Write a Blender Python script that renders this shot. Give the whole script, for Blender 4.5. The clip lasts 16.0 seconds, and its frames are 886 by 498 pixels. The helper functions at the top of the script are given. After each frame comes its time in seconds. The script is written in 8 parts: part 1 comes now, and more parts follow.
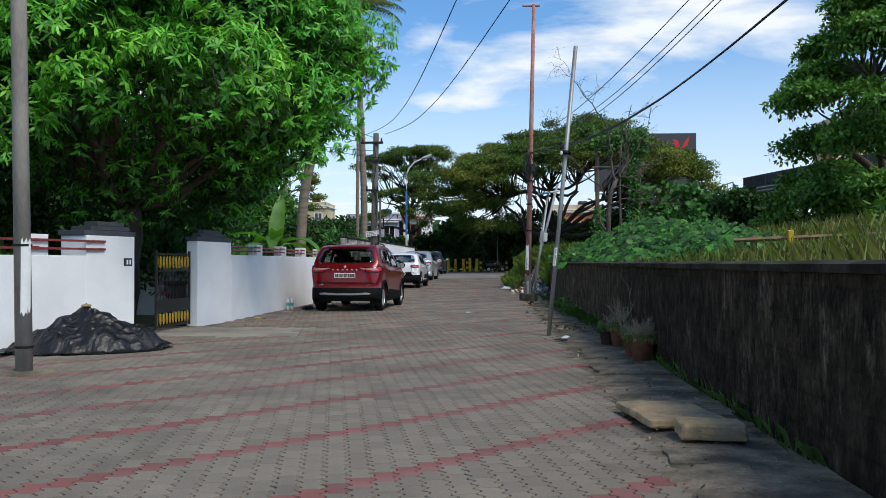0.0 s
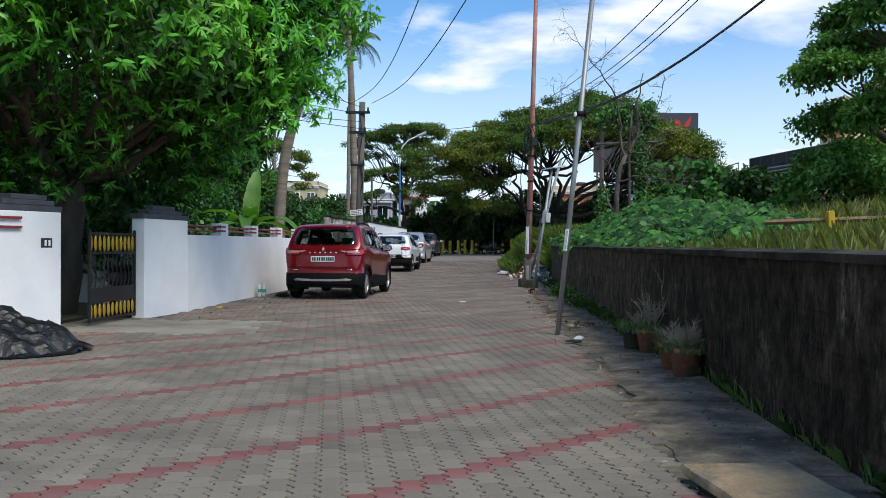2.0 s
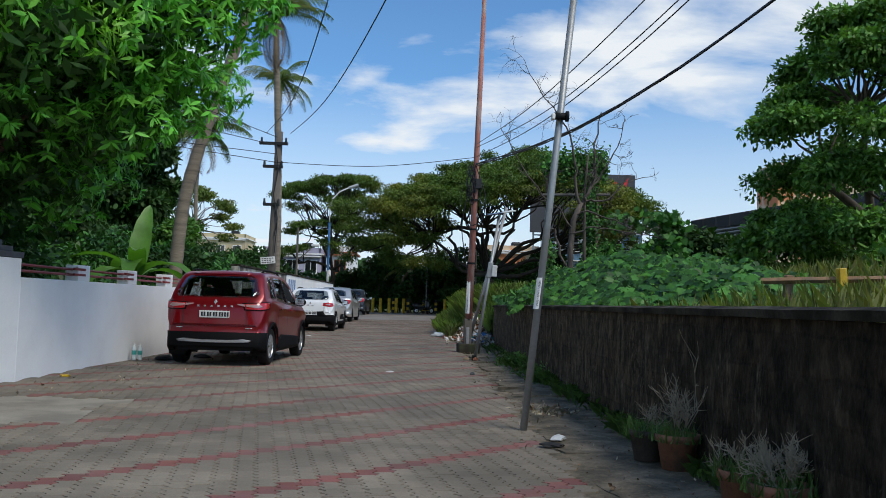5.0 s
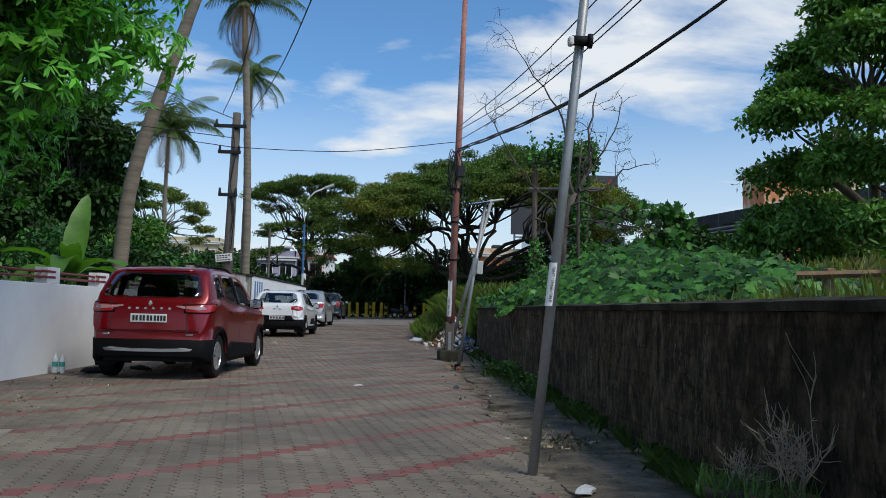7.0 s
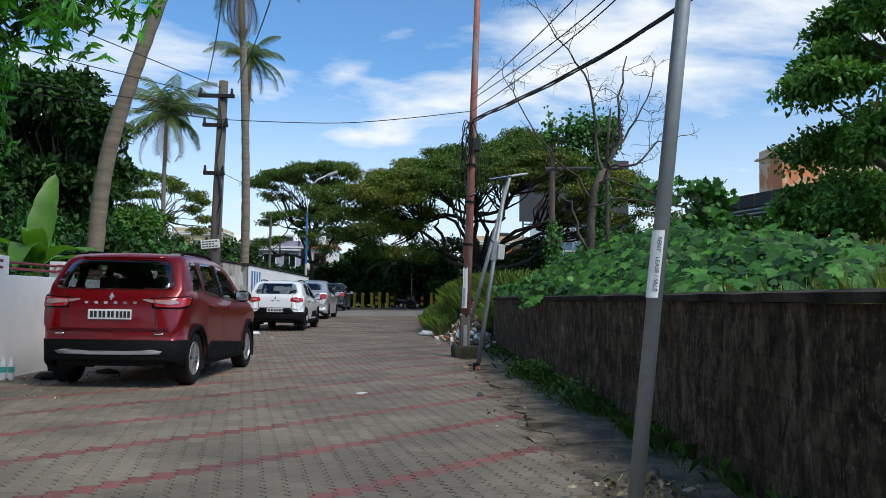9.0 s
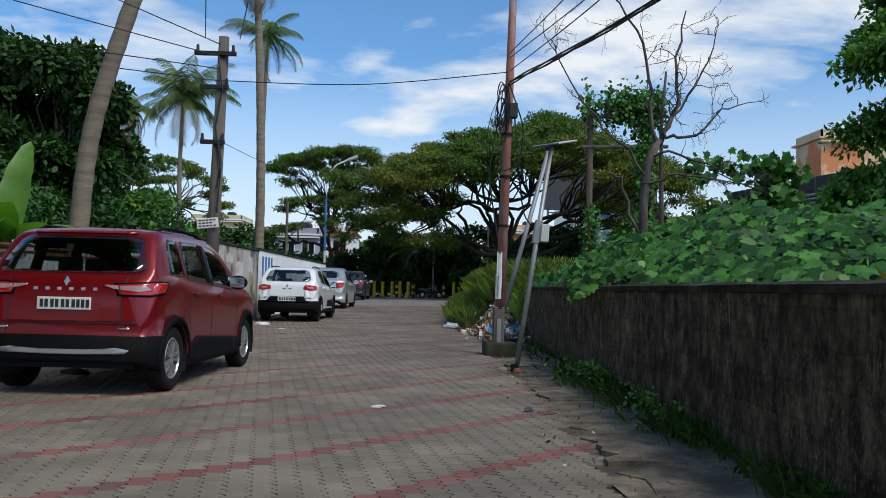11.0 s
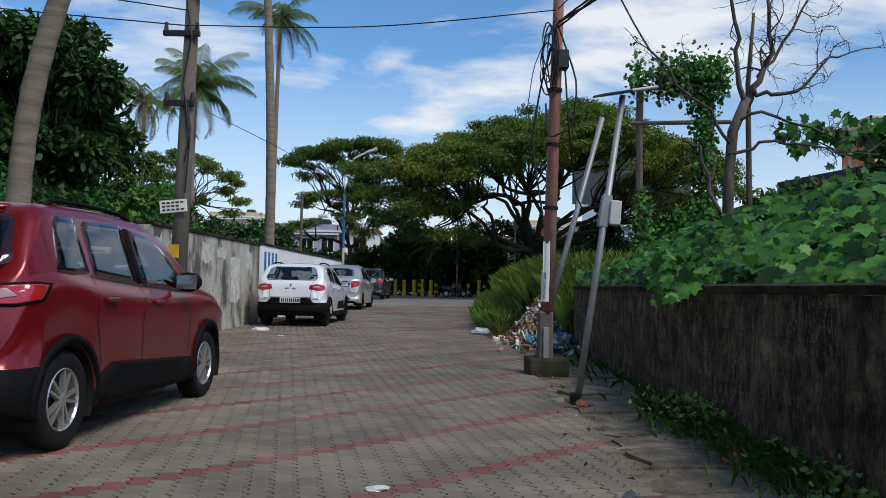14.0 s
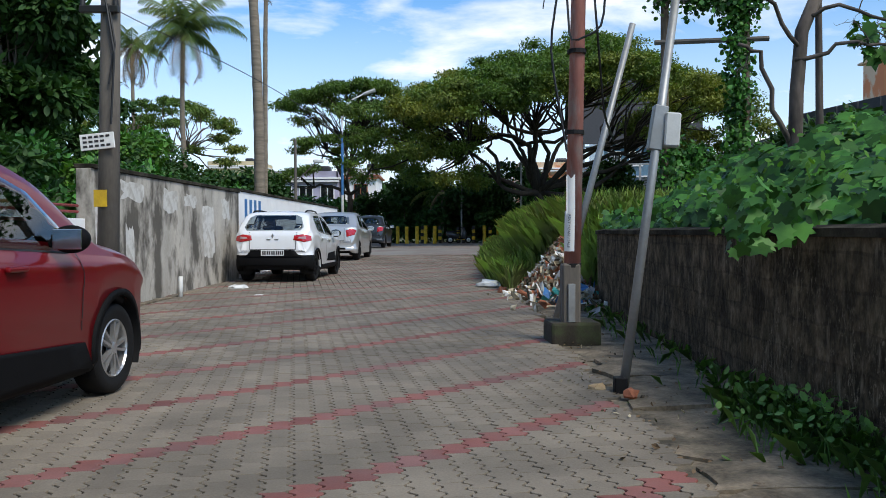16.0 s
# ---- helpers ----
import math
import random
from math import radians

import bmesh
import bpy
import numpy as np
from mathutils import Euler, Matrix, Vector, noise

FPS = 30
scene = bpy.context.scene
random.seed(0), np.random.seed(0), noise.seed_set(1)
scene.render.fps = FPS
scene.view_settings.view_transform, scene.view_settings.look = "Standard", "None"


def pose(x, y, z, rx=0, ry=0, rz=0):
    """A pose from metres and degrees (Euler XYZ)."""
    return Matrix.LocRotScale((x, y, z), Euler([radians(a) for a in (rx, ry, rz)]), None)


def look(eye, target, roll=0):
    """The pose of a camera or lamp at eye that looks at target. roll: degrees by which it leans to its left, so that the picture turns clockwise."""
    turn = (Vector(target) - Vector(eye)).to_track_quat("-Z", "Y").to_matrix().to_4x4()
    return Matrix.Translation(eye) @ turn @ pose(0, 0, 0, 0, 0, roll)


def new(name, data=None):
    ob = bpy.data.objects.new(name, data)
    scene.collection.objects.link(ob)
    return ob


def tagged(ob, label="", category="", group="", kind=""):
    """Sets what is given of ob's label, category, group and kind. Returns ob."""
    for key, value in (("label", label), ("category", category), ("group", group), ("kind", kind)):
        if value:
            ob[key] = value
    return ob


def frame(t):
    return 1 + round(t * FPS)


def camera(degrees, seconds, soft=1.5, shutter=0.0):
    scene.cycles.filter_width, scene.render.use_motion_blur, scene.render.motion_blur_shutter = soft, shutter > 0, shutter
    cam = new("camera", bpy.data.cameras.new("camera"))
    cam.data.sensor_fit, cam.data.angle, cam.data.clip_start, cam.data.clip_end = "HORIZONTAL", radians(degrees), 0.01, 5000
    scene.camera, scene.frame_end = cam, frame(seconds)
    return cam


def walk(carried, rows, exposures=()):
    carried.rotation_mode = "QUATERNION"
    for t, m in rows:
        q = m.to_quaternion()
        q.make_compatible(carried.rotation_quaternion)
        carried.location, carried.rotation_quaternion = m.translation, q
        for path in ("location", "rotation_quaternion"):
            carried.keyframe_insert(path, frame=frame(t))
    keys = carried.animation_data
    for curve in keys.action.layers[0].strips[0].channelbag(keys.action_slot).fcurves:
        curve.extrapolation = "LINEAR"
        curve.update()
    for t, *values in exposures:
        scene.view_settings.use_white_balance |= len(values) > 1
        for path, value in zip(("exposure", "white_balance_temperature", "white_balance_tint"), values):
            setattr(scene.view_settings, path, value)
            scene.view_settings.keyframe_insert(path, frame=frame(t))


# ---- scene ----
cam = camera(55.2, 16.0, 0.9)
PATH = [
    (0, (0.715, 0.316, 1.139), (0.621, 2.313, 1.172), -0.1),
    (0.5, (0.699, 0.849, 1.119), (0.605, 2.847, 1.12), -0.1),
    (1, (0.711, 1.434, 1.135), (0.625, 3.432, 1.127), 0.1),
    (1.5, (0.715, 2.007, 1.153), (0.632, 4.006, 1.145), -0.1),
    (2, (0.703, 2.59, 1.168), (0.62, 4.588, 1.157), 0.3),
    (2.5, (0.71, 3.208, 1.185), (0.632, 5.205, 1.257), 0.7),
    (3, (0.698, 3.808, 1.197), (0.649, 5.804, 1.314), 1.5),
    (3.5, (0.664, 4.319, 1.215), (0.67, 6.315, 1.343), 1.4),
    (4, (0.675, 4.845, 1.194), (0.699, 6.841, 1.326), 1.1),
    (4.2, (0.657, 5.05, 1.176), (0.69, 7.045, 1.306), 1.2),
    (6.3, (0.775, 7.414, 1.048), (0.897, 9.406, 1.188), 1.5),
    (6.5, (0.784, 7.606, 1.065), (0.908, 9.597, 1.207), 1.4),
    (7, (0.784, 8.11, 1.049), (0.907, 10.101, 1.193), 1.3),
    (7.5, (0.788, 8.63, 1.03), (0.911, 10.621, 1.173), 1.2),
    (8, (0.764, 9.121, 1.037), (0.887, 11.113, 1.176), 1.2),
    (8.5, (0.743, 9.602, 1.06), (0.87, 11.594, 1.189), 1.1),
    (9, (0.748, 10.107, 1.073), (0.859, 12.101, 1.192), 0.8),
    (9.2, (0.744, 10.325, 1.058), (0.845, 12.32, 1.174), 0.9),
    (11.3, (0.696, 12.433, 1.06), (0.759, 14.43, 1.142), 1.3),
    (11.5, (0.703, 12.605, 1.07), (0.767, 14.602, 1.136), 1.3),
    (12, (0.67, 13.114, 1.063), (0.732, 15.112, 1.114), 1.4),
    (12.5, (0.664, 13.619, 1.066), (0.721, 15.617, 1.128), 1.5),
    (13, (0.677, 14.152, 1.089), (0.709, 16.15, 1.174), 1.3),
    (13.5, (0.676, 14.663, 1.093), (0.684, 16.66, 1.19), 1.4),
    (14, (0.701, 15.191, 1.086), (0.71, 17.189, 1.174), 1.1),
    (14.5, (0.719, 15.738, 1.069), (0.719, 17.736, 1.141), 1.0),
    (15, (0.756, 16.261, 1.063), (0.756, 18.261, 1.111), 0.9),
    (15.5, (0.788, 16.786, 1.074), (0.787, 18.786, 1.089), 0.7),
    (16, (0.79, 17.398, 1.115), (0.788, 19.398, 1.075), -0.2),
]
EXPOSURES = [(0, -0.16), (0.5, -0.1), (2, -0.04), (2.5, -0.33), (3, -0.34), (4, -0.25), (6.5, -0.42), (7, -0.38), (7.5, -0.34), (8, -0.24), (9, -0.16), (11.5, -0.32), (12.5, -0.34), (13, -0.48), (13.5, -0.44), (14, -0.34), (14.5, -0.27), (15, -0.18), (15.5, -0.1), (16, 0.04)]
walk(cam, [(t, look(eye, target, roll)) for t, eye, target, roll in PATH], EXPOSURES)

# ---------------- world and sun ----------------
SUN_EL, SUN_AZ = radians(50), radians(136)   # azimuth from +y towards +x
world = bpy.data.worlds.new("sky")
scene.world = world
world.use_nodes = True
wn, wl = world.node_tree.nodes, world.node_tree.links
wn.clear()
w_out = wn.new("ShaderNodeOutputWorld")
w_bg = wn.new("ShaderNodeBackground")
w_sky = wn.new("ShaderNodeTexSky")
w_sky.sky_type = "NISHITA"
w_sky.sun_disc = False
w_sky.sun_elevation, w_sky.sun_rotation = SUN_EL, SUN_AZ
w_sky.air_density, w_sky.dust_density, w_sky.ozone_density = 1.0, 0.6, 2.0
w_tc = wn.new("ShaderNodeTexCoord")
w_sep = wn.new("ShaderNodeSeparateXYZ")
wl.new(w_tc.outputs["Generated"], w_sep.inputs[0])
# clouds lie on a plane overhead: direction divided by its height
w_h = wn.new("ShaderNodeMath"); w_h.operation = "MAXIMUM"; w_h.inputs[1].default_value = 0.0
wl.new(w_sep.outputs["Z"], w_h.inputs[0])
w_h2 = wn.new("ShaderNodeMath"); w_h2.operation = "ADD"; w_h2.inputs[1].default_value = 0.22
wl.new(w_h.outputs[0], w_h2.inputs[0])
w_div = wn.new("ShaderNodeVectorMath"); w_div.operation = "DIVIDE"
w_cmb = wn.new("ShaderNodeCombineXYZ")
for k in range(3):
    wl.new(w_h2.outputs[0], w_cmb.inputs[k])
wl.new(w_tc.outputs["Generated"], w_div.inputs[0]); wl.new(w_cmb.outputs[0], w_div.inputs[1])
w_map = wn.new("ShaderNodeMapping")
w_map.inputs["Location"].default_value = (3.1, 1.7, 0.0)
w_map.inputs["Scale"].default_value = (1.0, 1.5, 0.6)
wl.new(w_div.outputs[0], w_map.inputs[0])
w_noise = wn.new("ShaderNodeTexNoise")
w_noise.inputs["Scale"].default_value = 1.55
w_noise.inputs["Detail"].default_value = 9.0
w_noise.inputs["Roughness"].default_value = 0.55
w_noise.inputs["Distortion"].default_value = 0.25
wl.new(w_map.outputs[0], w_noise.inputs["Vector"])
w_ramp = wn.new("ShaderNodeValToRGB")
w_ramp.color_ramp.elements[0].position = 0.50
w_ramp.color_ramp.elements[1].position = 0.66
wl.new(w_noise.outputs["Fac"], w_ramp.inputs[0])
w_low = wn.new("ShaderNodeMapRange")      # haze near the horizon
for name_, v in (("From Min", 0.0), ("From Max", 0.26), ("To Min", 0.9), ("To Max", 0.0)):
    w_low.inputs[name_].default_value = v
wl.new(w_sep.outputs["Z"], w_low.inputs["Value"])
w_max = wn.new("ShaderNodeMath"); w_max.operation = "MAXIMUM"
wl.new(w_ramp.outputs["Color"], w_max.inputs[0]); wl.new(w_low.outputs[0], w_max.inputs[1])
w_mix = wn.new("ShaderNodeMix"); w_mix.data_type = "RGBA"
wl.new(w_max.outputs[0], w_mix.inputs["Factor"])
w_tint = wn.new("ShaderNodeVectorMath"); w_tint.operation = "MULTIPLY"; w_tint.inputs[1].default_value = (0.84, 1.26, 1.56)
wl.new(w_sky.outputs[0], w_tint.inputs[0])
wl.new(w_tint.outputs[0], w_mix.inputs["A"])
w_mix.inputs["B"].default_value = (8.2, 8.7, 9.2, 1)
wl.new(w_mix.outputs["Result"], w_bg.inputs["Color"])
w_bg.inputs["Strength"].default_value = 0.125
wl.new(w_bg.outputs[0], w_out.inputs[0])

sun = new("sun", bpy.data.lights.new("sun", "SUN"))
sun.data.energy, sun.data.angle, sun.data.color = 3.1, radians(24), (1.0, 0.93, 0.80)
sun_from = Vector((math.sin(SUN_AZ) * math.cos(SUN_EL), math.cos(SUN_AZ) * math.cos(SUN_EL), math.sin(SUN_EL)))
sun.matrix_world = look(sun_from * 60, (0, 0, 0))


# ---------------- materials ----------------
def material(name, base, rough=0.7, metal=0.0, vary=0.25, scale=6.0, fine=60.0, bump=0.15, other=None, mask=(0.45, 0.6),
             mask_scale=1.5, stretch=(1, 1, 1), island=0.0, per_object=0.0, coat=0.0, trans=0.0, spec=0.5, bump_dist=0.01):
    """Procedural surface: a base colour that drifts at two scales, a second colour in patches, fine relief."""
    m = bpy.data.materials.new(name)
    m.use_nodes = True
    n, l = m.node_tree.nodes, m.node_tree.links
    b = n["Principled BSDF"]
    tc = n.new("ShaderNodeTexCoord")
    mp = n.new("ShaderNodeMapping"); mp.inputs["Scale"].default_value = stretch
    l.new(tc.outputs["Object"], mp.inputs[0])
    big = n.new("ShaderNodeTexNoise"); big.inputs["Scale"].default_value = scale; big.inputs["Detail"].default_value = 6
    small = n.new("ShaderNodeTexNoise"); small.inputs["Scale"].default_value = fine; small.inputs["Detail"].default_value = 4
    for q in (big, small):
        l.new(mp.outputs[0], q.inputs["Vector"])
    add = n.new("ShaderNodeMath"); add.operation = "MULTIPLY_ADD"; add.inputs[1].default_value = 0.45
    l.new(small.outputs["Fac"], add.inputs[0]); l.new(big.outputs["Fac"], add.inputs[2])
    rng = n.new("ShaderNodeMapRange")
    for k, v in (("From Min", 0.45), ("From Max", 1.0), ("To Min", 1 - vary), ("To Max", 1 + vary)):
        rng.inputs[k].default_value = v
    l.new(add.outputs[0], rng.inputs["Value"])
    value = rng.outputs[0]
    for on, node, out in ((island, "ShaderNodeNewGeometry", "Random Per Island"), (per_object, "ShaderNodeObjectInfo", "Random")):
        if on:
            g = n.new(node)
            r2 = n.new("ShaderNodeMapRange"); r2.inputs["To Min"].default_value = 1 - on; r2.inputs["To Max"].default_value = 1 + on
            l.new(g.outputs[out], r2.inputs["Value"])
            mu = n.new("ShaderNodeMath"); mu.operation = "MULTIPLY"
            l.new(value, mu.inputs[0]); l.new(r2.outputs[0], mu.inputs[1])
            value = mu.outputs[0]
    colour = None
    if other:
        pn = n.new("ShaderNodeTexNoise"); pn.inputs["Scale"].default_value = mask_scale; pn.inputs["Detail"].default_value = 8
        pn.inputs["Roughness"].default_value = 0.62
        l.new(mp.outputs[0], pn.inputs["Vector"])
        pr = n.new("ShaderNodeMapRange"); pr.inputs["From Min"].default_value, pr.inputs["From Max"].default_value = mask
        l.new(pn.outputs["Fac"], pr.inputs["Value"])
        mx = n.new("ShaderNodeMix"); mx.data_type = "RGBA"
        l.new(pr.outputs[0], mx.inputs["Factor"])
        mx.inputs["A"].default_value = (*base, 1); mx.inputs["B"].default_value = (*other, 1)
        colour = mx.outputs["Result"]
    sc = n.new("ShaderNodeVectorMath"); sc.operation = "SCALE"
    if colour:
        l.new(colour, sc.inputs[0])
    else:
        sc.inputs[0].default_value = base
    l.new(value, sc.inputs["Scale"])
    l.new(sc.outputs[0], b.inputs["Base Color"])
    b.inputs["Roughness"].default_value, b.inputs["Metallic"].default_value = rough, metal
    b.inputs["Coat Weight"].default_value = coat
    b.inputs["Coat Roughness"].default_value = 0.04
    b.inputs["Specular IOR Level"].default_value = spec
    if bump:
        bp = n.new("ShaderNodeBump"); bp.inputs["Strength"].default_value = bump; bp.inputs["Distance"].default_value = bump_dist
        l.new(add.outputs[0], bp.inputs["Height"]); l.new(bp.outputs[0], b.inputs["Normal"])
    if trans:
        t = n.new("ShaderNodeBsdfTranslucent")
        sc2 = n.new("ShaderNodeVectorMath"); sc2.operation = "MULTIPLY"; sc2.inputs[1].default_value = (1.3, 1.5, 0.5)
        l.new(sc.outputs[0], sc2.inputs[0]); l.new(sc2.outputs[0], t.inputs["Color"])
        ms = n.new("ShaderNodeMixShader"); ms.inputs[0].default_value = trans
        l.new(b.outputs[0], ms.inputs[1]); l.new(t.outputs[0], ms.inputs[2])
        l.new(ms.outputs[0], n["Material Output"].inputs["Surface"])
    return m


M = {}
M["paver"] = material("paver_grey", (0.215, 0.181, 0.137), 0.88, vary=0.34, scale=1.2, fine=80, bump=0.25, island=0.12, per_object=0.12, other=(0.165, 0.140, 0.106), mask_scale=0.5)
M["paver_red"] = material("paver_red", (0.225, 0.082, 0.068), 0.85, vary=0.3, scale=1.5, fine=90, island=0.16, per_object=0.12, other=(0.20, 0.10, 0.09), mask_scale=1.0)
M["sand"] = material("joint_sand", (0.010, 0.009, 0.007), 0.95, vary=0.4, scale=3, fine=70, other=(0.035, 0.030, 0.023), mask_scale=0.7)
M["soil"] = material("soil", (0.13, 0.105, 0.075), 0.95, vary=0.4, scale=1.2, fine=30, bump=0.5, other=(0.09, 0.10, 0.05), mask_scale=0.6)
M["road_far"] = material("far_road", (0.19, 0.175, 0.155), 0.9, vary=0.25, scale=1.2, fine=25, other=(0.17, 0.13, 0.11), mask_scale=0.35)
M["concrete"] = material("drain_concrete", (0.235, 0.185, 0.125), 0.95, vary=0.55, scale=5, fine=40, bump=0.9, other=(0.085, 0.072, 0.048), mask_scale=2.4, mask=(0.40, 0.60), bump_dist=0.015)
M["mossy"] = material("mossy_concrete", (0.030, 0.025, 0.018), 0.95, vary=0.4, scale=7, fine=50, bump=0.5, other=(0.034, 0.042, 0.018), mask_scale=5)
M["slab"] = material("sandstone_slab", (0.40, 0.285, 0.16), 0.95, vary=0.4, scale=5, fine=50, bump=0.8, other=(0.2, 0.165, 0.11), mask_scale=3)
M["white_wall"] = material("white_paint", (0.86, 0.86, 0.86), 0.75, vary=0.05, scale=0.8, fine=40, bump=0.08, other=(0.80, 0.80, 0.80), mask_scale=0.7)
M["dark_cap"] = material("dark_cap", (0.06, 0.065, 0.075), 0.7, vary=0.3, scale=5, fine=60)
M["black_wall"] = material("mould_wall", (0.036, 0.029, 0.020), 0.95, vary=0.75, scale=5.0, fine=30, bump=0.9, other=(0.105, 0.083, 0.058), mask=(0.44, 0.68), mask_scale=9.0, stretch=(1, 1, 0.7), bump_dist=0.04, spec=0.12)


def streaks_and_courses(m):
    """Pale drips and specks over the mould, in drifts, and laid block courses that show through the render."""
    n, l = m.node_tree.nodes, m.node_tree.links
    b = n["Principled BSDF"]
    tc = n.new("ShaderNodeTexCoord")

    def spots(scale, detail, rough, lo, hi, stretch):
        mp = n.new("ShaderNodeMapping"); mp.inputs["Scale"].default_value = stretch
        l.new(tc.outputs["Object"], mp.inputs[0])
        t = n.new("ShaderNodeTexNoise"); t.inputs["Scale"].default_value = scale; t.inputs["Detail"].default_value = detail; t.inputs["Roughness"].default_value = rough
        l.new(mp.outputs[0], t.inputs["Vector"])
        g = n.new("ShaderNodeMapRange"); g.inputs["From Min"].default_value, g.inputs["From Max"].default_value = lo, hi
        l.new(t.outputs["Fac"], g.inputs["Value"])
        return g.outputs[0]

    def two(op, x, y):
        q = n.new("ShaderNodeMath"); q.operation = op; q.use_clamp = True
        l.new(x, q.inputs[0]); l.new(y, q.inputs[1])
        return q.outputs[0]

    drift = spots(0.9, 5, 0.6, 0.44, 0.60, (1, 1, 0.8))
    drip = spots(11, 8, 0.7, 0.56, 0.70, (1, 1.3, 0.22))
    speck = spots(34, 5, 0.75, 0.55, 0.68, (1, 1, 0.55))
    sp = n.new("ShaderNodeSeparateXYZ"); cb = n.new("ShaderNodeCombineXYZ")
    l.new(tc.outputs["Object"], sp.inputs[0]); l.new(sp.outputs["Y"], cb.inputs["X"]); l.new(sp.outputs["Z"], cb.inputs["Y"])
    mould = n.new("ShaderNodeMapRange")     # the southern stretch is blacker
    for key, v in (("From Min", 10.5), ("From Max", 17.0), ("To Min", 0.22), ("To Max", 1.0)):
        mould.inputs[key].default_value = v
    l.new(sp.outputs["Y"], mould.inputs["Value"])
    fine_ = two("MULTIPLY", two("MULTIPLY", two("MAXIMUM", drip, speck), drift), mould.outputs[0])
    patch = two("MULTIPLY", spots(2.2, 9, 0.72, 0.55, 0.72, (1, 1.0, 0.35)), spots(28, 4, 0.7, 0.38, 0.66, (1, 1, 0.5)))
    fac = two("MAXIMUM", fine_, patch)
    br = n.new("ShaderNodeTexBrick"); br.inputs["Scale"].default_value = 1.0
    br.inputs["Brick Width"].default_value, br.inputs["Row Height"].default_value = 0.42, 0.205
    br.inputs["Mortar Size"].default_value, br.inputs["Mortar Smooth"].default_value = 0.012, 0.6
    br.inputs["Color1"].default_value = (0.88, 0.87, 0.86, 1); br.inputs["Color2"].default_value = (1.22, 1.18, 1.10, 1); br.inputs["Mortar"].default_value = (0.8, 0.78, 0.76, 1)
    wob = n.new("ShaderNodeTexNoise"); wob.inputs["Scale"].default_value = 5.0
    l.new(tc.outputs["Object"], wob.inputs["Vector"])
    wv = n.new("ShaderNodeVectorMath"); wv.operation = "MULTIPLY_ADD"; wv.inputs[1].default_value = (0.05, 0.05, 0.0)
    l.new(wob.outputs["Color"], wv.inputs[0]); l.new(cb.outputs[0], wv.inputs[2])
    l.new(wv.outputs[0], br.inputs["Vector"])
    raw_ = b.inputs["Base Color"].links[0].from_socket
    dk = n.new("ShaderNodeMapRange")
    for key, v in (("From Min", 10.5), ("From Max", 17.0), ("To Min", 0.50), ("To Max", 1.35)):
        dk.inputs[key].default_value = v
    l.new(sp.outputs["Y"], dk.inputs["Value"])
    sc_ = n.new("ShaderNodeVectorMath"); sc_.operation = "SCALE"
    l.new(raw_, sc_.inputs[0]); l.new(dk.outputs[0], sc_.inputs["Scale"])
    old = sc_.outputs[0]
    mu = n.new("ShaderNodeVectorMath"); mu.operation = "MULTIPLY"
    l.new(old, mu.inputs[0]); l.new(br.outputs["Color"], mu.inputs[1])
    mx = n.new("ShaderNodeMix"); mx.data_type = "RGBA"
    l.new(fac, mx.inputs["Factor"]); l.new(mu.outputs[0], mx.inputs["A"])
    mx.inputs["B"].default_value = (0.30, 0.25, 0.185, 1)
    l.new(mx.outputs["Result"], b.inputs["Base Color"])
    joint = n.new("ShaderNodeBump"); joint.invert = True; joint.inputs["Strength"].default_value = 0.22; joint.inputs["Distance"].default_value = 0.012
    l.new(br.outputs["Fac"], joint.inputs["Height"]); l.new(b.inputs["Normal"].links[0].from_socket, joint.inputs["Normal"])
    l.new(joint.outputs[0], b.inputs["Normal"])


streaks_and_courses(M["black_wall"])
M["wall_coping"] = material("coping", (0.022, 0.020, 0.015), 0.95, vary=0.5, scale=5, fine=40, bump=0.6, other=(0.06, 0.054, 0.042), mask_scale=2, spec=0.1)
M["grey_wall"] = material("weathered_wall", (0.43, 0.40, 0.35), 0.9, vary=0.3, scale=1.8, fine=40, bump=0.3, other=(0.10, 0.09, 0.075), mask=(0.47, 0.58), mask_scale=1.7, stretch=(1, 1, 0.5))
M["red_trim"] = material("red_rail", (0.22, 0.03, 0.03), 0.5, vary=0.2)
M["steel"] = material("galvanised", (0.33, 0.34, 0.34), 0.5, metal=0.5, vary=0.2, scale=4, fine=30, other=(0.25, 0.25, 0.24), mask_scale=2)
M["rust"] = material("rusty_red_pole", (0.33, 0.13, 0.10), 0.75, vary=0.35, scale=4, fine=30, other=(0.34, 0.24, 0.21), mask=(0.5, 0.62), mask_scale=5, stretch=(1, 1, 0.3))
M["pole_conc"] = material("pole_concrete", (0.125, 0.11, 0.093), 0.9, vary=0.3, scale=3, fine=40, other=(0.10, 0.09, 0.08), mask_scale=2, stretch=(1, 1, 0.3))
M["pole_pale"] = material("pale_pole_concrete", (0.31, 0.28, 0.245), 0.9, vary=0.3, scale=3, fine=40, other=(0.20, 0.18, 0.155), mask_scale=2, stretch=(1, 1, 0.3))
M["bark"] = material("bark", (0.10, 0.078, 0.058), 0.95, vary=0.45, scale=5, fine=25, bump=0.7, stretch=(1, 1, 0.3), bump_dist=0.03)
M["dark_bark"] = material("dark_bark", (0.036, 0.029, 0.023), 0.95, vary=0.45, scale=5, fine=25, bump=0.7, stretch=(1, 1, 0.3), bump_dist=0.03)
M["palm_bark"] = material("palm_bark", (0.20, 0.165, 0.125), 0.95, vary=0.4, scale=3, fine=20, bump=0.6, stretch=(0.4, 0.4, 3), bump_dist=0.02)
